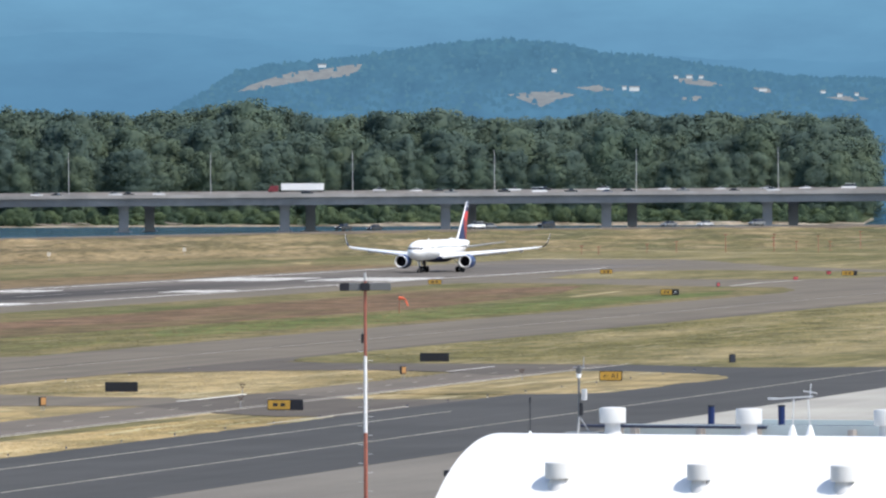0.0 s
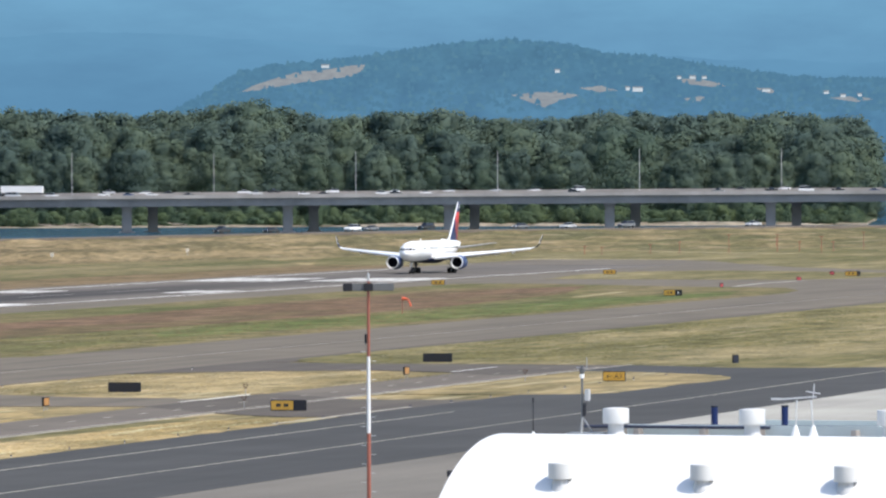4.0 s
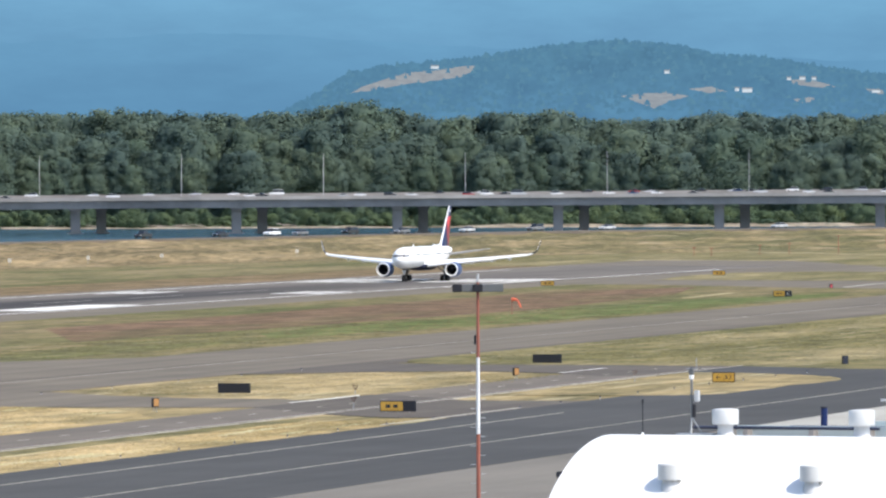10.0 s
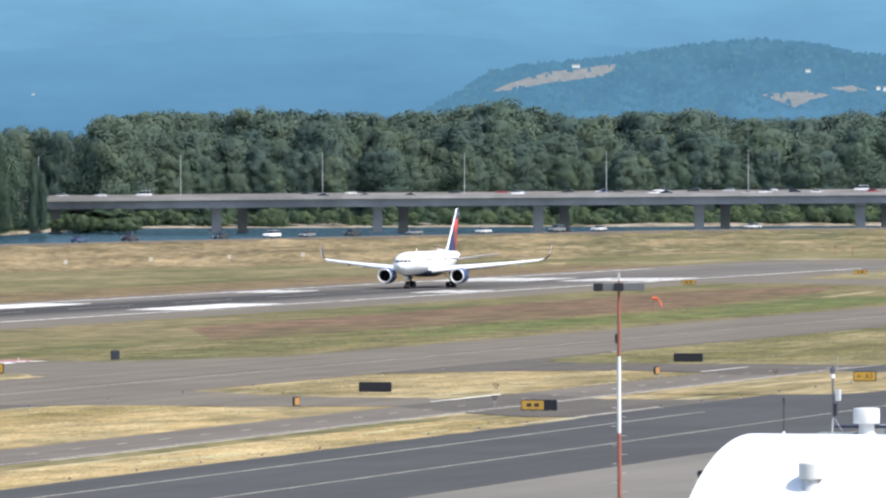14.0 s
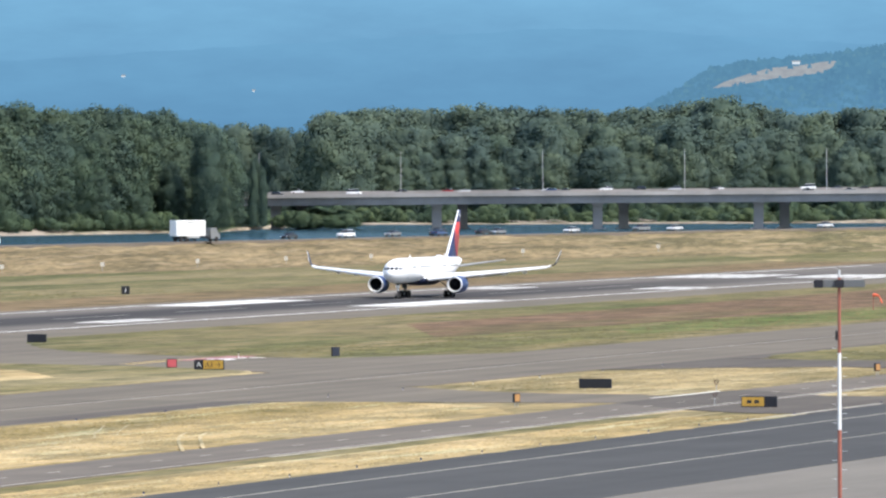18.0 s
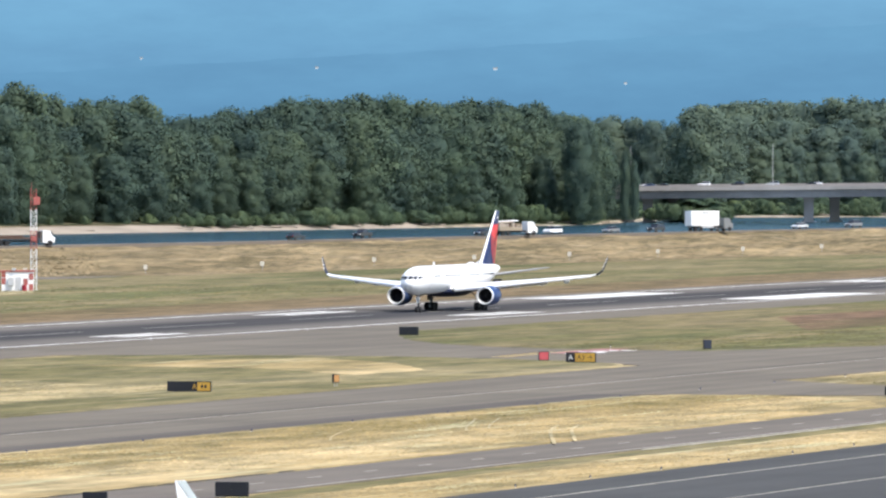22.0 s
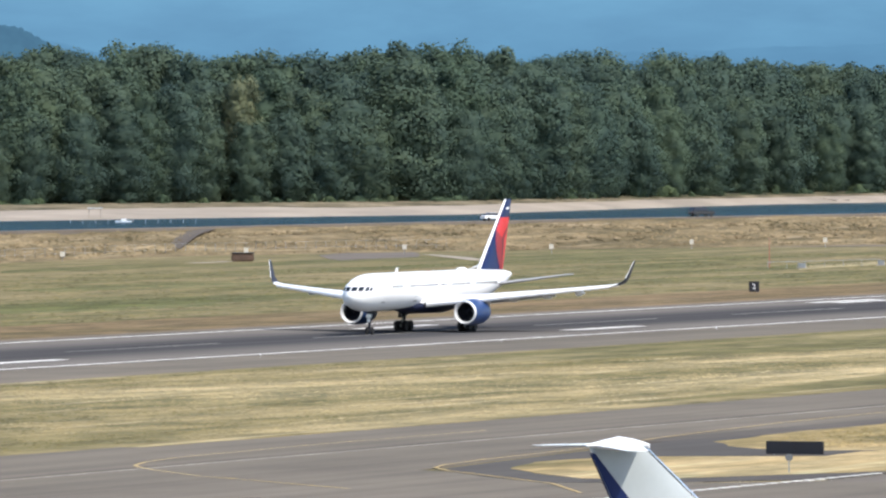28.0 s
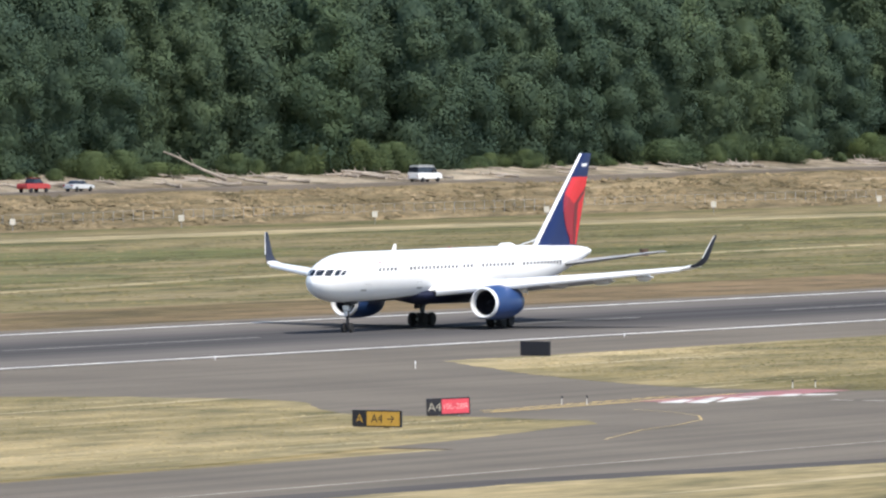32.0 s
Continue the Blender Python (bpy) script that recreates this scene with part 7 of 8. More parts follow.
for s in (-1, 1):
    part("tailplane", slab((0.5, s * 0.1, 7.13), 2.5, (-1.7, s * 4.6, 7.0), 1.1, 0.08, 0.04), M_WHITE, jet2, soft=True)
    part("wing", slab((12.5, s * 1.0, 2.0), 5.0, (7.2, s * 9.5, 2.6), 1.6, 0.3, 0.1), M_WHITE, jet2, soft=True)
    en = part("engine", body_loft([(6.6, 3.4, 0.62, 0.62), (6.3, 3.4, 0.72, 0.72), (4.2, 3.4, 0.7, 0.7), (2.6, 3.4, 0.45, 0.45)]), M_WHITE, jet2, soft=True)
    en.location.y = s * 2.1
    part("main_leg", T((9, s * 1.6, 0.3), (9, s * 1.6, 2.2), 0.1), M_GREYMETAL, jet2)
    part("main_wheel", T((9, s * 1.6 - 0.15, 0.4), (9, s * 1.6 + 0.15, 0.4), 0.4, 0.4, 16), M_RUBBER, jet2)
part("nose_leg", T((17.6, 0, 0.3), (17.6, 0, 2.0), 0.08), M_GREYMETAL, jet2)
part("nose_wheel", T((17.6, -0.15, 0.28), (17.6, 0.15, 0.28), 0.28, 0.28, 16), M_RUBBER, jet2)
part("strobe", T((0.9, 0, 7.0), (1.02, 0, 7.0), 0.1, 0.06), M_LETTER_W, jet2)


def turboprop(m, stripe, fin_top, label, propeller=True):
    ob = thing("turboprop", m, label, "aircraft", "parked propeller aircraft")
    part("fuselage", body_loft([(9.6, 1.7, 0.1, 0.1), (9.3, 1.7, 0.33, 0.36), (7.6, 1.72, 0.52, 0.52), (6.9, 1.74, 0.58, 0.58), (6.0, 1.86, 0.64, 0.72), (2.5, 1.9, 0.60, 0.66), (0, 2.05, 0.28, 0.36), (-1.6, 2.15, 0.07, 0.1)]), M_WHITE, ob, "white fuselage", soft=True)
    f = part("fin", slab((0.9, 0, 2.2), 1.9, (-0.75, 0, fin_top), 0.6, 0.10, 0.05, True), M_WHITE, ob, "white fin", soft=True)
    bm = bmesh.new()
    for s in (-1, 1):
        vs = [bm.verts.new(q) for q in ((-0.74, s * 0.065, fin_top - 0.03), (-1.2, s * 0.06, fin_top - 0.03), (0.0, s * 0.115, 2.6), (0.56, s * 0.10, 2.6))]
        bm.faces.new(vs if s < 0 else vs[::-1])
    part("fin_stripe", bm, stripe, f, "dark stripe on the fin")
    for s in (-1, 1):
        part("tailplane", slab((0.4, s * 0.2, 2.2), 1.3, (-0.3, s * 2.3, 2.25), 0.8, 0.07, 0.04), M_WHITE, ob, soft=True)
        part("wing", slab((6.1, s * 0.4, 1.45), 1.9, (5.5, s * 6.2, 1.95), 1.1, 0.16, 0.07), M_WHITE, ob, soft=True)
        for k in range(4):
            part("cabin_window", B((5.4 - 0.66 * k, s * 0.60, 2.2), (0.26, 0.1, 0.32), 0.04), M_GLASS, ob)
        part("windscreen", B((6.75, s * 0.32, 2.32), (0.6, 0.55, 0.36), 0.05), M_GLASS, ob)
        part("main_leg", T((5.2, s * 1.8, 0.3), (5.2, s * 1.8, 1.5), 0.06), M_GREYMETAL, ob)
        part("main_wheel", T((5.2, s * 1.8 - 0.1, 0.3), (5.2, s * 1.8 + 0.1, 0.3), 0.3, 0.3, 14), M_RUBBER, ob)
    part("nose_leg", T((8.4, 0, 0.25), (8.4, 0, 1.4), 0.05), M_GREYMETAL, ob)
    part("nose_wheel", T((8.4, -0.08, 0.22), (8.4, 0.08, 0.22), 0.22, 0.22, 14), M_RUBBER, ob)
    part("spinner", T((9.6, 0, 1.75), (10.05, 0, 1.75), 0.2, 0.03), M_METAL, ob)
    for k in range(4):
        a = pi / 4 + pi / 2 * k
        part("blade", loft(bmesh.new(), [[(9.75, cos(a) * r - sin(a) * w, 1.75 + sin(a) * r + cos(a) * w) for w in (-0.09, 0.09)] + [(9.71, cos(a) * r - sin(a) * w, 1.75 + sin(a) * r + cos(a) * w) for w in (0.09, -0.09)] for r in (0.15, 1.1)]), M_BLACK, ob)
    return ob


prop = turboprop(pose(0, 0, 0.06, 0, 0, -124), M_NAVY, 4.35, "taxiing white single-propeller aircraft with a navy fin stripe")
MOVES.append((prop, [(t, Matrix.Translation(polar(19.52 - 0.325 * (q - 26.5), 546 - 3.7 * (q - 26.5), 0.06)) @ pose(0, 0, 0, 0, 0, -124 + 0.2 * (26.5 - q))) for t, q in ((0, 19), (17, 19), (19, 19), (21, 21), (24, 24), (26.5, 26.5), (29, 29), (32, 32))]))
p = polar(18.42, 522)
turboprop(pose(p.x, p.y, 0.06, 0, 0, -50), M_PALEBLUE, 4.5, "parked white propeller aircraft with a pale blue stripe")

# ---- river bank and beach things ----
random.seed(21)


def driftwood(p, length, turn, up, group="driftwood on the river bank"):
    ob = thing("driftwood_log", Matrix.Translation(p) @ pose(0, 0, 0, 0, up, turn), "bleached grey driftwood log", "log", group)
    bm = bmesh.new()
    q, r = Vector((0, 0, 0.15)), 0.28
    for k in range(5):
        n = q + Vector((length / 5, random.uniform(-0.25, 0.25), random.uniform(-0.12, 0.16)))
        tube(bm, q, n, r, r * 0.82, 8)
        q, r = n, r * 0.82
    part("trunk", bm, M_WOOD, ob, soft=True)
    for k in range(2):
        part("branch", T((length * (0.5 + 0.2 * k), 0, 0.2), (length * (0.6 + 0.2 * k), random.uniform(-1, 1), 0.9), 0.1, 0.03, 6), M_WOOD, ob)


for k in range(60):
    a = random.uniform(26.2, 33.0)
    far = between(SIGHT, a) + random.uniform(10, 31)
    driftwood(polar(a, far, shore_z(a, far) + 0.05), random.uniform(2.5, 7.5), a + 90 + random.uniform(-40, 40), random.uniform(-8, 1))
for k in range(9):
    a = 25.75 + 0.055 * k
    driftwood(polar(a, between(SIGHT, a) + 14 + 2 * (k % 3), 4.4), 5 + k % 4, a + 90 + random.uniform(-50, 50), random.uniform(-12, 0))
driftwood(polar(31.62, between(SIGHT, 31.62) + 24, 4.95), 9.5, 31.6 + 95, -24)
for k in range(34):
    a = random.uniform(11.5, 20.5)
    driftwood(polar(a, between(SHORE, a) + random.uniform(5, 14), -3.2), random.uniform(5, 10), a + 90 + random.uniform(-30, 30), random.uniform(-6, 0), "driftwood on the island's beach")


def boat(p, turn, material, label):
    ob = thing("motorboat", Matrix.Translation(p) @ pose(0, 0, 0, 0, 0, turn), label, "boat")
    ob.scale = (0.68, 0.68, 0.62)
    bm = bmesh.new()
    loft(bm, [[(x, -w, 0.8), (x, -w * 0.8, 0.1), (x, 0, -0.2), (x, w * 0.8, 0.1), (x, w, 0.8)] for x, w in ((-3, 1.0), (0, 1.1), (2, 0.8), (3.4, 0.1))])
    part("hull", bm, material, ob)
    part("cabin", B((0.1, 0, 1.2), (2.0, 1.5, 0.8), 0.15), M_LETTER_W, ob)
    part("windscreen", B((1.15, 0, 1.25), (0.1, 1.3, 0.5), 0.02), M_GLASS, ob)
    part("outboard", B((-3.1, 0, 0.6), (0.4, 0.4, 0.9), 0.08), M_BLACK, ob)


boat(polar(24.43, 2524, -4.05), 112, M_LETTER_W, "small white motorboat near the beach")
ob = thing("beach_shelter", Matrix.Translation(polar(24.604, 2600, -3.2)) @ pose(0, 0, 0, 0, 0, 24), "small open shelter on the beach", "shelter")
for x, y in ((-1, -1.6), (1, -1.6), (-1, 1.6), (1, 1.6)):
    part("post", T((x, y, -0.5), (x, y, 2.2), 0.1), M_WOOD, ob)
part("roof", B((0, 0, 2.3), (2.8, 4.2, 0.25), 0.05), M_VENTW, ob)
for k in range(11):
    ob = thing("mooring_pile", Matrix.Translation(polar(24.75 - 0.075 * k, 2500, -5.2)), "thin white mooring pile standing in the river", "pile", "mooring piles")
    part("pile", T((0, 0, 0), (0, 0, 2.1), 0.07, 0.06, 8), M_GREYMETAL, ob)
    part("cap", T((0, 0, 2.1), (0, 0, 2.22), 0.09, 0.03, 8), M_VENTW, ob)


# ---- traffic ----
def wheel_mesh(r, w):
    bm = bmesh.new()
    loft(bm, [[(cos(2 * pi * k / 14) * q, o, sin(2 * pi * k / 14) * q) for k in range(14)] for o, q in ((-w / 2, r * 0.6), (-w / 2, r * 0.92), (-w / 3, r), (w / 3, r), (w / 2, r * 0.92), (w / 2, r * 0.6))])
    me = mesh_of("wheel", bm)
    me.materials.append(M_RUBBER)
    return me


WHEEL, WHEEL_L = wheel_mesh(0.33, 0.22), wheel_mesh(0.5, 0.3)
SHAPES = {  # side outlines of body and of cabin: (x forward, z)
    "car": ([(-2.2, 0.35), (2.2, 0.35), (2.25, 0.62), (1.9, 0.82), (0.9, 0.95), (-1.6, 0.98), (-2.2, 0.9)], [(0.95, 0.93), (0.3, 1.40), (-0.9, 1.43), (-1.7, 0.96)], 1.75, (1.35, -1.35)),
    "suv": ([(-2.3, 0.4), (2.3, 0.4), (2.35, 0.8), (2.0, 1.02), (1.0, 1.10), (-2.3, 1.12), (-2.35, 0.8)], [(1.05, 1.08), (0.55, 1.72), (-1.9, 1.76), (-2.25, 1.1)], 1.9, (1.45, -1.4)),
    "pickup": ([(-2.35, 0.5), (2.35, 0.5), (2.4, 0.85), (2.2, 1.12), (1.0, 1.2), (-2.35, 1.2), (-2.4, 0.8)], [(1.1, 1.17), (0.5, 1.86), (-0.6, 1.88), (-0.85, 1.18)], 1.85, (1.5, -1.5)),
    "van": ([(-2.7, 0.4), (2.75, 0.4), (2.8, 0.8), (2.6, 1.1), (1.9, 1.25), (-2.75, 1.3), (-2.75, 0.6)], [(1.95, 1.22), (1.2, 2.05), (-2.6, 2.12), (-2.72, 1.28)], 2.0, (1.75, -1.75)),
}
MESHES = {}


def extruded(outline, width, taper=1.0):
    bm = bmesh.new()
    zlo, zhi = min(z for _, z in outline), max(z for _, z in outline)
    rings = []
    for s in (-1, 1):
        rings.append([(x, s * width / 2 * (1 - (1 - taper) * (z - zlo) / (zhi - zlo)), z) for x, z in outline])
    loft(bm, rings)
    bmesh.ops.bevel(bm, geom=list(bm.edges), offset=0.06, segments=1, affect="EDGES", clamp_overlap=True)
    return bm


def vehicle(kind, paint, label, group):
    body, cabin, width, axles = SHAPES[kind]
    ob = thing({"car": "car", "suv": "car", "pickup": "pickup_truck", "van": "van"}[kind], Matrix(), label, "van" if kind == "van" else "pickup" if kind == "pickup" else "car", group)
    key = (kind, paint)
    if key not in MESHES:
        b = mesh_of("body", extruded(body, width, 0.94))
        b.materials.append(M_CAR[paint])
        c = mesh_of("cabin", extruded(cabin, width * 0.93, 0.84))
        c.materials.append(M_GLASS)
        xs = [x for x, z in cabin]
        zt = max(z for _, z in cabin)
        rf = mesh_of("roof", B(((cabin[1][0] + cabin[2][0]) / 2, 0, zt - 0.01), (abs(cabin[1][0] - cabin[2][0]) + 0.1, width * 0.80, 0.07), 0.03))
        rf.materials.append(M_CAR[paint])
        MESHES[key] = (b, c, rf)
    b, c, rf = MESHES[key]
    part("body", b, None, ob)
    part("glasshouse", c, None, ob)
    part("roof", rf, None, ob)
    for x in axles:
        for s in (-1, 1):
            part("wheel", WHEEL, None, ob, m=pose(x, s * (width / 2 - 0.1), 0.33))
    for s in (-1, 1):
        part("headlight", B((body[2][0] - 0.06, s * width * 0.36, body[2][1] + 0.02), (0.12, 0.3, 0.14), 0.02), M_LETTER_W, ob)
        part("tail_light", B((body[0][0] - 0.01, s * width * 0.38, 0.8), (0.08, 0.25, 0.16), 0.02), M_CRIMSON, ob)
    if kind == "van" and paint == 0:
        part("roof_rack", B((-0.7, 0, 2.28), (3.4, 1.5, 0.08), 0.02), M_VENTW, ob)
        for s in (-1, 1):
            part("door_glass", B((0.9, s * 0.97, 1.5), (0.9, 0.06, 0.5), 0.02), M_GLASS, ob)
    return ob


def lorry(kind, group):
    label = {"box": "white box truck with a tall plain body", "crane": "tan utility truck with folded boom and white cab", "flatbed": "dark flatbed truck with a white cab", "semi": "highway truck with red cab and long white trailer"}[kind]
    ob = thing({"box": "box_truck", "crane": "utility_truck", "flatbed": "flatbed_truck", "semi": "semi_trailer_truck"}[kind], Matrix(), label, "truck", group)
    cab_paint = {"box": M_CAR[2], "crane": M_CAR[0], "flatbed": M_CAR[0], "semi": M_MAROON}[kind]
    L = {"box": 5.2, "crane": 4.6, "flatbed": 5.6, "semi": 10.1}[kind]
    part("chassis", B((0, 0, 0.85), (2 * L, 0.9, 0.3), 0.03), M_BLACK, ob)
    part("cab", extruded([(L - 2.0, 0.5), (L + 0.3, 0.5), (L + 0.35, 1.5), (L - 0.1, 1.75), (L - 0.5, 2.75), (L - 2.0, 2.8)], 2.35, 0.92), cab_paint, ob, "cab")
    part("windscreen", B((L - 0.25, 0, 2.2), (0.35, 2.0, 0.75), 0.05), M_GLASS, ob)
    axles = [L - 0.6, -L + 1.2, -L + 2.5] + ([L - 4.2, L - 5.5] if kind == "semi" else [])
    for x in axles:
        for s in (-1, 1):
            part("wheel", WHEEL_L, None, ob, m=pose(x, s * 1.05, 0.5))
    if kind == "box":
        part("cargo_box", B((-1.7, 0, 2.75), (2 * L - 3.2, 2.5, 3.2), 0.06), M_CAR[0], ob, "tall white cargo box")
        part("side_bar", B((-1.7, -1.28, 3.9), (1.8, 0.03, 0.25)), M_GREYMETAL, ob)
        part("skirt", B((-1.2, 0, 0.95), (3.4, 2.3, 0.4), 0.03), M_VENTW, ob)
    elif kind == "semi":
        part("trailer", B((-2.2, 0, 2.45), (2 * L - 4.6, 2.55, 2.5), 0.05), M_CAR[0], ob, "long white trailer")
        part("side_bar", B((-5.2, -1.3, 2.7), (3.0, 0.03, 0.7)), M_GREYMETAL, ob, "blurred lettering block")
        part("sleeper", B((L - 2.7, 0, 1.9), (1.4, 2.3, 2.2), 0.1), M_MAROON, ob)
    elif kind == "crane":
        part("bed", B((-1.6, 0, 1.35), (2 * L - 3.6, 2.4, 0.8), 0.05), M_CAR[6], ob)
        part("tool_chest", B((-3.2, 0, 2.0), (2.4, 2.3, 0.8), 0.05), M_WOOD, ob)
        part("turret", T((-0.4, 0, 1.7), (-0.4, 0, 2.6), 0.5, 0.4, 14), M_CAR[6], ob)
        part("boom", T((-0.4, 0, 2.7), (-5.2, 0, 2.55), 0.22, 0.16, 8), M_CAR[6], ob)
        part("boom_arm", T((-5.0, 0.3, 2.75), (1.2, 0.3, 3.0), 0.14, 0.12, 8), M_LETTER_W, ob)
        part("rear_load", B((-0.6, 0.6, 2.0), (2.6, 0.9, 0.9), 0.1), M_BROWN, ob)
    else:
        part("bed", B((-1.6, 0, 1.35), (2 * L - 3.2, 2.4, 0.35), 0.03), M_BROWN, ob)
        part("headboard", B((L - 2.4, 0, 2.0), (0.15, 2.3, 1.3), 0.02), M_BROWN, ob)
        part("load", B((-2.4, 0, 1.7), (5.0, 2.0, 0.4), 0.08), M_BROWN, ob)
    return ob


def road_pose(a, lane, way, swing=0.3):
    """On the river road at that turn; way -1 drives to smaller turns."""
    a = max(7.3, min(37.6, a))
    back = 2.2 if lane == 0 else 6.6
    p, q = polar(a, between(CREST, a) + back, between(CREST_Z, a) + 0.38), polar(a - 0.1, between(CREST, a - 0.1) + back, between(CREST_Z, a) + 0.38)
    out = polar(a, 1.0)
    d = (q - p) * way
    d -= out * d.dot(out) * swing
    return pose(p.x, p.y, p.z, 0, 0, math.degrees(atan2(d.y, d.x)))


def on_road(ob, t0, a0, rate, swing=0.3):
    lane = 0 if rate < 0 else 1
    MOVES.append((ob, [(t, road_pose(a0 + rate * (t - t0), lane, -1 if rate > 0 else 1, swing)) for t in range(0, 33, 2)]))


RG, BG = "traffic on the river road", "traffic on the bridge"
on_road(lorry("box", RG), 16, 16.633, -0.213, 0.7)
on_road(lorry("crane", RG), 19, 17.266, -0.2486, 0.7)
on_road(lorry("flatbed", RG), 23, 19.124, -0.343, 0.7)
NAMES = ("white", "black", "dark grey", "silver", "red", "dark blue", "tan")
for kind, paint, t0, a0, rate in (("car", 0, 24, 20.467, -0.364), ("suv", 1, 26.5, 21.592, -0.415), ("car", 0, 26.5, 22.834, -0.41), ("pickup", 0, 30, 27.13, -0.388), ("van", 0, 31.5, 30.697, -0.534), ("pickup", 4, 32, 32.773, -0.6), ("car", 3, 32, 32.502, -0.6),
                                  ("suv", 1, 31, 25.521, -0.45)):
    on_road(vehicle(kind, paint, NAMES[paint] + {"car": " car driving along the levee road", "suv": " utility car driving along the levee road", "pickup": " pickup truck driving along the levee road", "van": " van driving along the levee road"}[kind], RG), t0, a0, rate)


# the stream towards larger turns and two cars the other way: kind, paint, turn at given times
STREAM = (("suv", 0, ((6, 12.82), (10, 13.58), (13, 14.21), (16, 14.86), (18, 15.30), (20, 15.76), (22, 16.29), (24.5, 17.0))),
          ("car", 2, ((6, 12.69), (10, 13.41), (13, 14.01), (16, 14.62), (18, 15.02), (20, 15.47), (22, 15.94), (24.5, 16.61))),
          ("suv", 1, ((6, 12.37), (10, 13.11), (13, 13.74), (16, 14.35), (18, 14.75), (20, 15.20), (22, 15.67), (24.5, 16.26))),
          ("car", 2, ((6, 11.89), (10, 12.80), (13, 13.37), (16, 13.97), (18, 14.39), (20, 14.86), (22, 15.3), (24.5, 15.9))),
          ("car", 3, ((6, 11.57), (10, 12.41), (13, 12.96), (16, 13.55), (18, 13.95), (20, 14.34), (22, 14.81), (24.5, 15.4))),
          ("suv", 2, ((6, 11.2), (10, 12.0), (13, 12.5), (16, 13.15), (18, 13.53), (20, 13.97), (22, 14.49), (24.5, 15.1))),
          ("car", 3, ((6, 10.55), (10, 11.57), (13, 12.26), (16, 12.88), (18, 13.33), (20, 13.78), (22, 14.2), (24.5, 14.75))),
          ("car", 3, ((6, 9.6), (10, 10.54), (13, 11.30), (16, 12.03), (18, 12.43), (20, 12.9), (24.5, 13.95))),
          ("car", 1, ((6, 13.25), (10, 13.89), (13, 14.53), (16, 15.13), (18, 15.64), (20, 16.13), (22, 16.71), (23, 16.99), (24.5, 17.42))),
          ("pickup", 1, ((6, 13.6), (10, 14.35), (13, 15.04), (16, 15.75), (18, 16.25), (20, 16.85), (23, 17.72), (24.5, 18.19), (27, 19.0))),
          ("car", 1, ((6, 16.95), (10, 16.15), (13, 15.48), (16, 14.85), (20, 14.1))),
          ("car", 5, ((6, 17.25), (10, 16.45), (13, 15.80), (16, 15.13), (20, 14.35))),
          ("car", 1, ((18, 18.97), (20, 18.41), (22, 17.83), (24.5, 17.13))))
for kind, paint, spots in STREAM:
    way = 1 if spots[-1][1] < spots[0][1] else -1
    (ta, aa), (tb, ab) = spots[0], spots[1]
    (tc, ac), (td, ad) = spots[-2], spots[-1]
    spots = ((-1, aa - (ab - aa) / (tb - ta) * (ta + 1)), *spots, (33, ad + (ad - ac) / (td - tc) * (33 - td)))
    ob = vehicle(kind, paint, NAMES[paint] + {"car": " car", "suv": " utility car", "pickup": " pickup truck"}[kind] + " driving along the levee road", RG)
    MOVES.append((ob, [(t, road_pose(between(spots, t), (1 - way) // 2, way)) for t in range(0, 33)]))


def bridge_pose(a, far_side, lane):
    back = (21.5 + 3.7 * lane) if far_side else (2.2 + 3.7 * lane)
    up = 0.62 + 0.3 * (back - 19) / 17 if far_side else 0.3 * back / 16
    p, q = bridge_at(a, back, up + 0.01), bridge_at(a + 0.02, back, up + 0.01)
    d = (p - q) if far_side is False else (q - p)
    return pose(p.x, p.y, p.z, 0, 0, math.degrees(atan2(d.y, d.x)))


def on_bridge(ob, a0, far_side, lane, rate, slot=0):
    """Near lanes run to smaller turns, far lanes to larger ones; each waits or halts at a slot of its own beyond the woods."""
    lo, hi = 4.7 + 0.1 * slot, 18.8 - 0.1 * slot
    MOVES.append((ob, [(t, bridge_pose(max(lo, min(hi, a0 + rate * t)), far_side, lane)) for t in range(0, 33, 2)]))


on_bridge(lorry("semi", BG), 12.755, True, 1, 0.4245, 11)
random.seed(5)
# turn at the start and paint of every vehicle, nearer and farther carriageway
NEAR_LANES = [(9.9, 0), (10.13, 1), (10.44, 2), (10.76, 1), (10.89, 5), (11.11, 1), (11.3, 0), (11.51, 1), (11.83, 2), (12.69, 1), (13.58, 0), (13.76, 1), (13.84, 0), (14.19, 1), (14.31, 0), (14.6, 3), (15.0, 1), (15.22, 0), (15.36, 5), (15.51, 0),
              (15.82, 0), (16.05, 3), (16.13, 1), (16.24, 0), (16.35, 4), (16.69, 0), (16.82, 1), (17.0, 0), (17.1, 3), (17.59, 1), (17.66, 0), (18.48, 0), (19.12, 1), (19.39, 2), (19.64, 1), (22.36, 0), (22.82, 1)]
FAR_LANES = [(4.82, 1), (4.98, 2), (5.15, 0), (5.69, 0), (5.72, 1), (5.95, 3), (6.16, 1), (6.36, 0), (6.61, 1), (6.69, 5), (6.71, 0), (6.91, 1), (7.21, 0), (7.31, 4), (7.59, 1), (8.21, 0), (8.48, 1), (9.45, 0), (9.71, 0), (9.94, 3), (10.22, 0), (10.55, 0),
             (10.92, 0), (11.27, 1), (11.45, 0), (11.91, 1), (12.04, 0), (12.26, 3)]
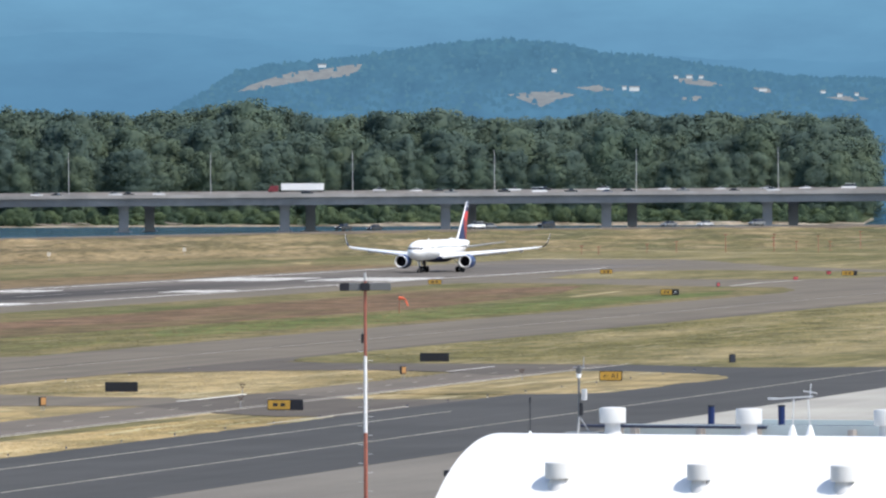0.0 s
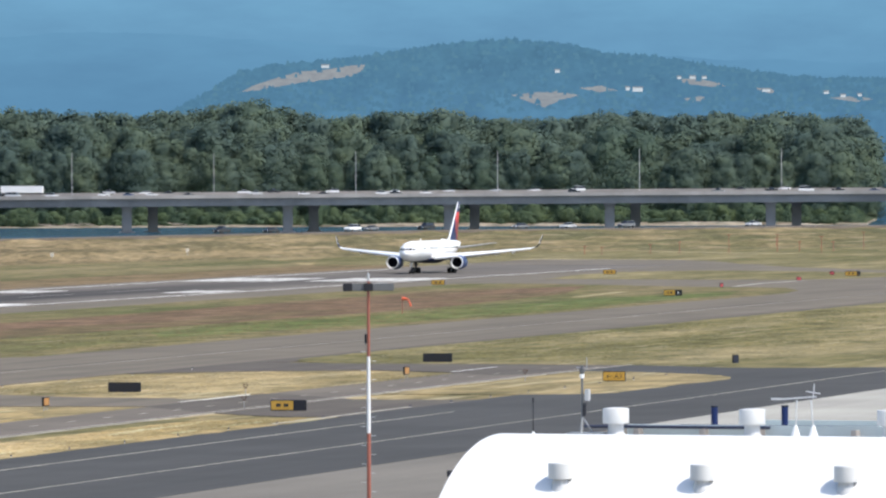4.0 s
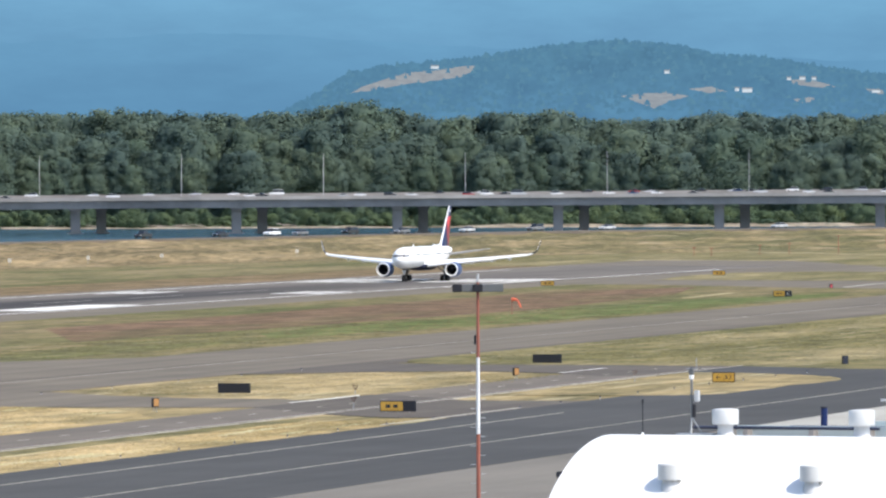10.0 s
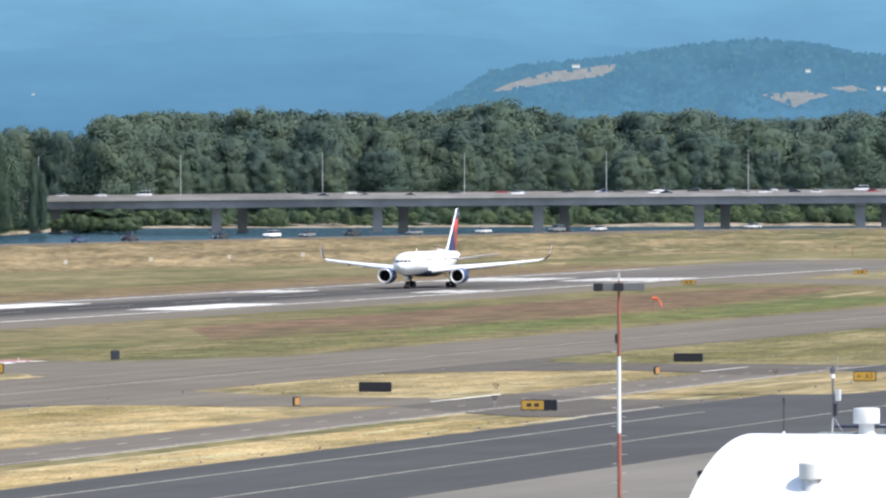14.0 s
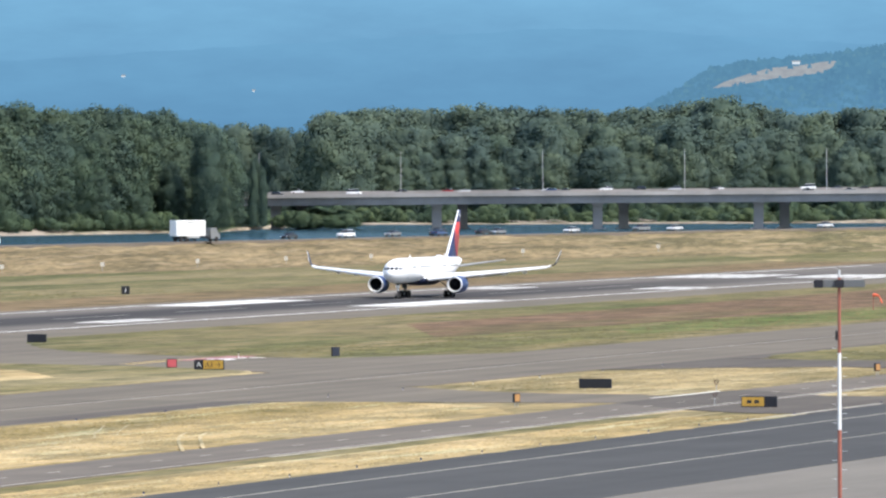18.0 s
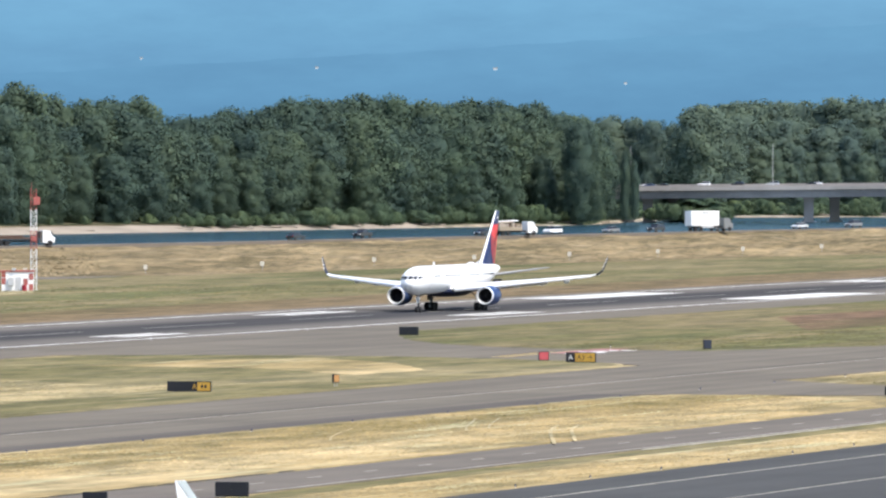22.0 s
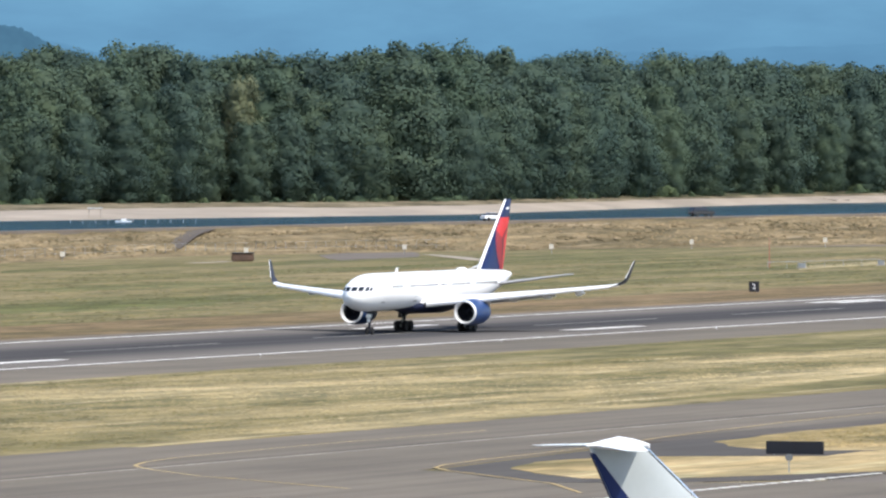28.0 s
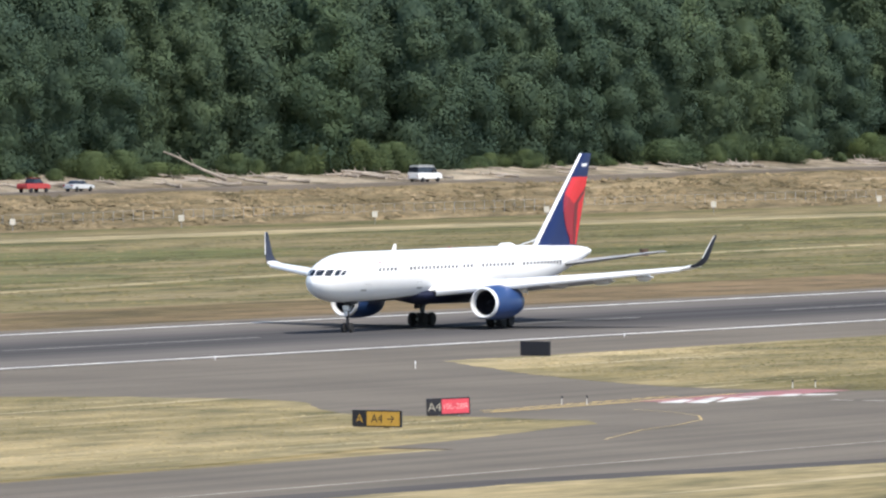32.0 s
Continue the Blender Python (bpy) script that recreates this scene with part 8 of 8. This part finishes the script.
for far_side, rows_, rate in ((False, NEAR_LANES, -0.395), (True, FAR_LANES, 0.41)):
    for k, (a0, paint) in enumerate(rows_):
        kind = random.choice(("car", "car", "car", "suv", "suv", "pickup", "van" if paint in (0, 3) else "car"))
        ob = vehicle(kind, paint, NAMES[paint] + " vehicle on the highway bridge", BG)
        on_bridge(ob, a0, far_side, k % 4, rate, k // 4)


# ---- tufts: grass and weeds that give the verges and the levee their broken surface ----
def tufted(name, tints, **kw):
    """The grass of the sheet below, each tuft a little lighter or darker."""
    return grass_material(name, tints, each=0.15, **kw)


M_TUFT_STRAW = tufted("bleached_tufts", STRAW)
M_TUFT_DRY = tufted("dry_tufts", DRY)
M_TUFT_GOLD = tufted("golden_tufts", GOLD)
M_TUFT_OLIVE = tufted("olive_tufts", OLIVE)
M_TUFT_FIELD = tufted("field_tufts", FIELD)


def inside(pts, poly):
    """Which of the points lie in the outline."""
    hit = np.zeros(len(pts), bool)
    for (x0, y0), (x1, y1) in zip(poly, poly[1:] + poly[:1]):
        if y0 != y1:
            c = (y0 > pts[:, 1]) != (y1 > pts[:, 1])
            hit ^= c & (pts[:, 0] < (x1 - x0) * (pts[:, 1] - y0) / (y1 - y0) + x0)
    return hit


def hummocks(name, centres, r, h, material, label, seed):
    """Many low tufts of grass, each a small uneven mound with six sides, in one mesh."""
    rnd = np.random.RandomState(seed)
    n = len(centres)
    rr = r * (0.5 + rnd.rand(n, 1))
    hh = h * (0.45 + 1.1 * rnd.rand(n))
    ang = rnd.rand(n, 1) * 2 * pi + np.arange(6) * pi / 3
    rad = rr * (0.75 + 0.5 * rnd.rand(n, 6))
    v = np.zeros((n, 7, 3))
    v[:, :6, 0] = centres[:, :1] + np.cos(ang) * rad
    v[:, :6, 1] = centres[:, 1:2] + np.sin(ang) * rad
    v[:, :6, 2] = centres[:, 2:3] - 0.03
    v[:, 6, 0] = centres[:, 0] + rr[:, 0] * 0.5 * (rnd.rand(n) - 0.5)
    v[:, 6, 1] = centres[:, 1] + rr[:, 0] * 0.5 * (rnd.rand(n) - 0.5)
    v[:, 6, 2] = centres[:, 2] + hh
    tri = np.array([(k, (k + 1) % 6, 6) for k in range(6)])
    f = (tri[None] + 7 * np.arange(n)[:, None, None]).reshape(-1, 3)
    me = bpy.data.meshes.new(name)
    me.vertices.add(7 * n)
    me.vertices.foreach_set("co", v.ravel())
    me.loops.add(f.size)
    me.loops.foreach_set("vertex_index", f.ravel().astype(np.int32))
    me.polygons.add(len(f))
    me.polygons.foreach_set("loop_start", np.arange(0, f.size, 3, dtype=np.int32))
    me.update(calc_edges=True)
    me.materials.append(material)
    return tagged(new(name, me), label, "grass", kind="stuff")


def spread(n, poly, z, seed):
    rnd = np.random.RandomState(seed)
    xs, ys = [p[0] for p in poly], [p[1] for p in poly]
    pts = np.stack((rnd.uniform(min(xs), max(xs), n), rnd.uniform(min(ys), max(ys), n), np.full(n, z)), 1)
    # nearer ground is sown more thickly
    keep = rnd.rand(n) < np.clip((min(xs) + 260) / pts[:, 0] * 1.0, 0.25, 1.0)
    return pts[keep & inside(pts, poly)]


WEST = [(572, 276), (640, 273.5), (700, 274), (790, 287), (880, 289), (868, 300), (886, 316), (845, 327), (795, 338), (850, 346), (600, 347), (586, 336), (568, 318), (560, 306), (560, 292)]
END = [(400, 275), (440, 275), (476, 280), (502, 287), (503, 302), (520, 317), (523, 330), (518, 341), (400, 344)]
hummocks("straw_tufts", spread(30000, WEST, 0.068, 1), 0.30, 0.07, M_TUFT_STRAW, "tufts of half-dry mown grass", 31)
hummocks("straw_tufts", spread(9000, END, 0.068, 2), 0.22, 0.06, M_TUFT_STRAW, "tufts of half-dry mown grass", 32)
hummocks("golden_tufts", spread(11000, [(644, 208), (790, 208), (830, 215), (844, 228), (836, 237), (648, 238), (626, 235), (612, 226), (624, 214)], 0.07, 3), 0.24, 0.08, M_TUFT_GOLD, "tufts of dry straw grass", 33)
hummocks("golden_tufts", spread(4000, [(590, 181.5), (800, 181.5), (806, 184), (794, 190), (590, 190)], 0.068, 4), 0.22, 0.075, M_TUFT_GOLD, "tufts of golden dry grass", 44)
hummocks("dry_tufts", spread(3000, [(882, 210), (930, 203), (970, 203), (990, 218), (980, 236), (902, 237), (884, 222)], 0.0, 5), 0.26, 0.075, M_TUFT_DRY, "tufts of dry straw grass", 35)
hummocks("olive_tufts", spread(9000, [(1030, 184), (1400, 184), (1400, 236), (1066, 236), (1032, 224)], 0.068, 6), 0.36, 0.08, M_TUFT_OLIVE, "tufts of olive grass", 36)
hummocks("olive_tufts", spread(5000, [(1062, 273), (1500, 273), (1400, 297), (1150, 301), (1050, 312), (1040, 290)], 0.068, 7), 0.40, 0.08, M_TUFT_FIELD, "tufts of green and brown grass", 37)
hummocks("field_tufts", spread(18000, [(640, 449), (1560, 449), (1500, 560), (1250, 596), (640, 606)], 0.03, 8), 0.45, 0.10, tufted("meadow_tufts", MEADOW), "tufts of green and brown field grass", 38)


def on_levee(n, lo, hi, seed):
    """Points on the levee's airfield slope."""
    rnd = np.random.RandomState(seed)
    out = []
    for a, u in zip(rnd.uniform(lo, hi, n), rnd.uniform(0.02, 0.97, n)):
        r = between(FOOT, a) + u * (between(CREST, a) - between(FOOT, a))
        p = polar(a, r, between([(0, 0.0), (0.2, 0.2), (0.45, 0.5), (0.75, 0.8), (1.0, 0.985)], u) * between(CREST_Z, a))
        if noise.noise(p * 0.07) > rnd.uniform(-0.7, 0.5):
            out.append(p[:])
    return np.array(out)


hummocks("levee_tufts", on_levee(14000, 19.0, 33.5, 51), 0.42, 0.24, tufted("levee_tufts", LEVEE, **LEVEE_GRAIN), "tall dry grass tufts on the levee", 52)


def motions():
    for ob, rows in MOVES:
        walk(ob, rows)


motions()
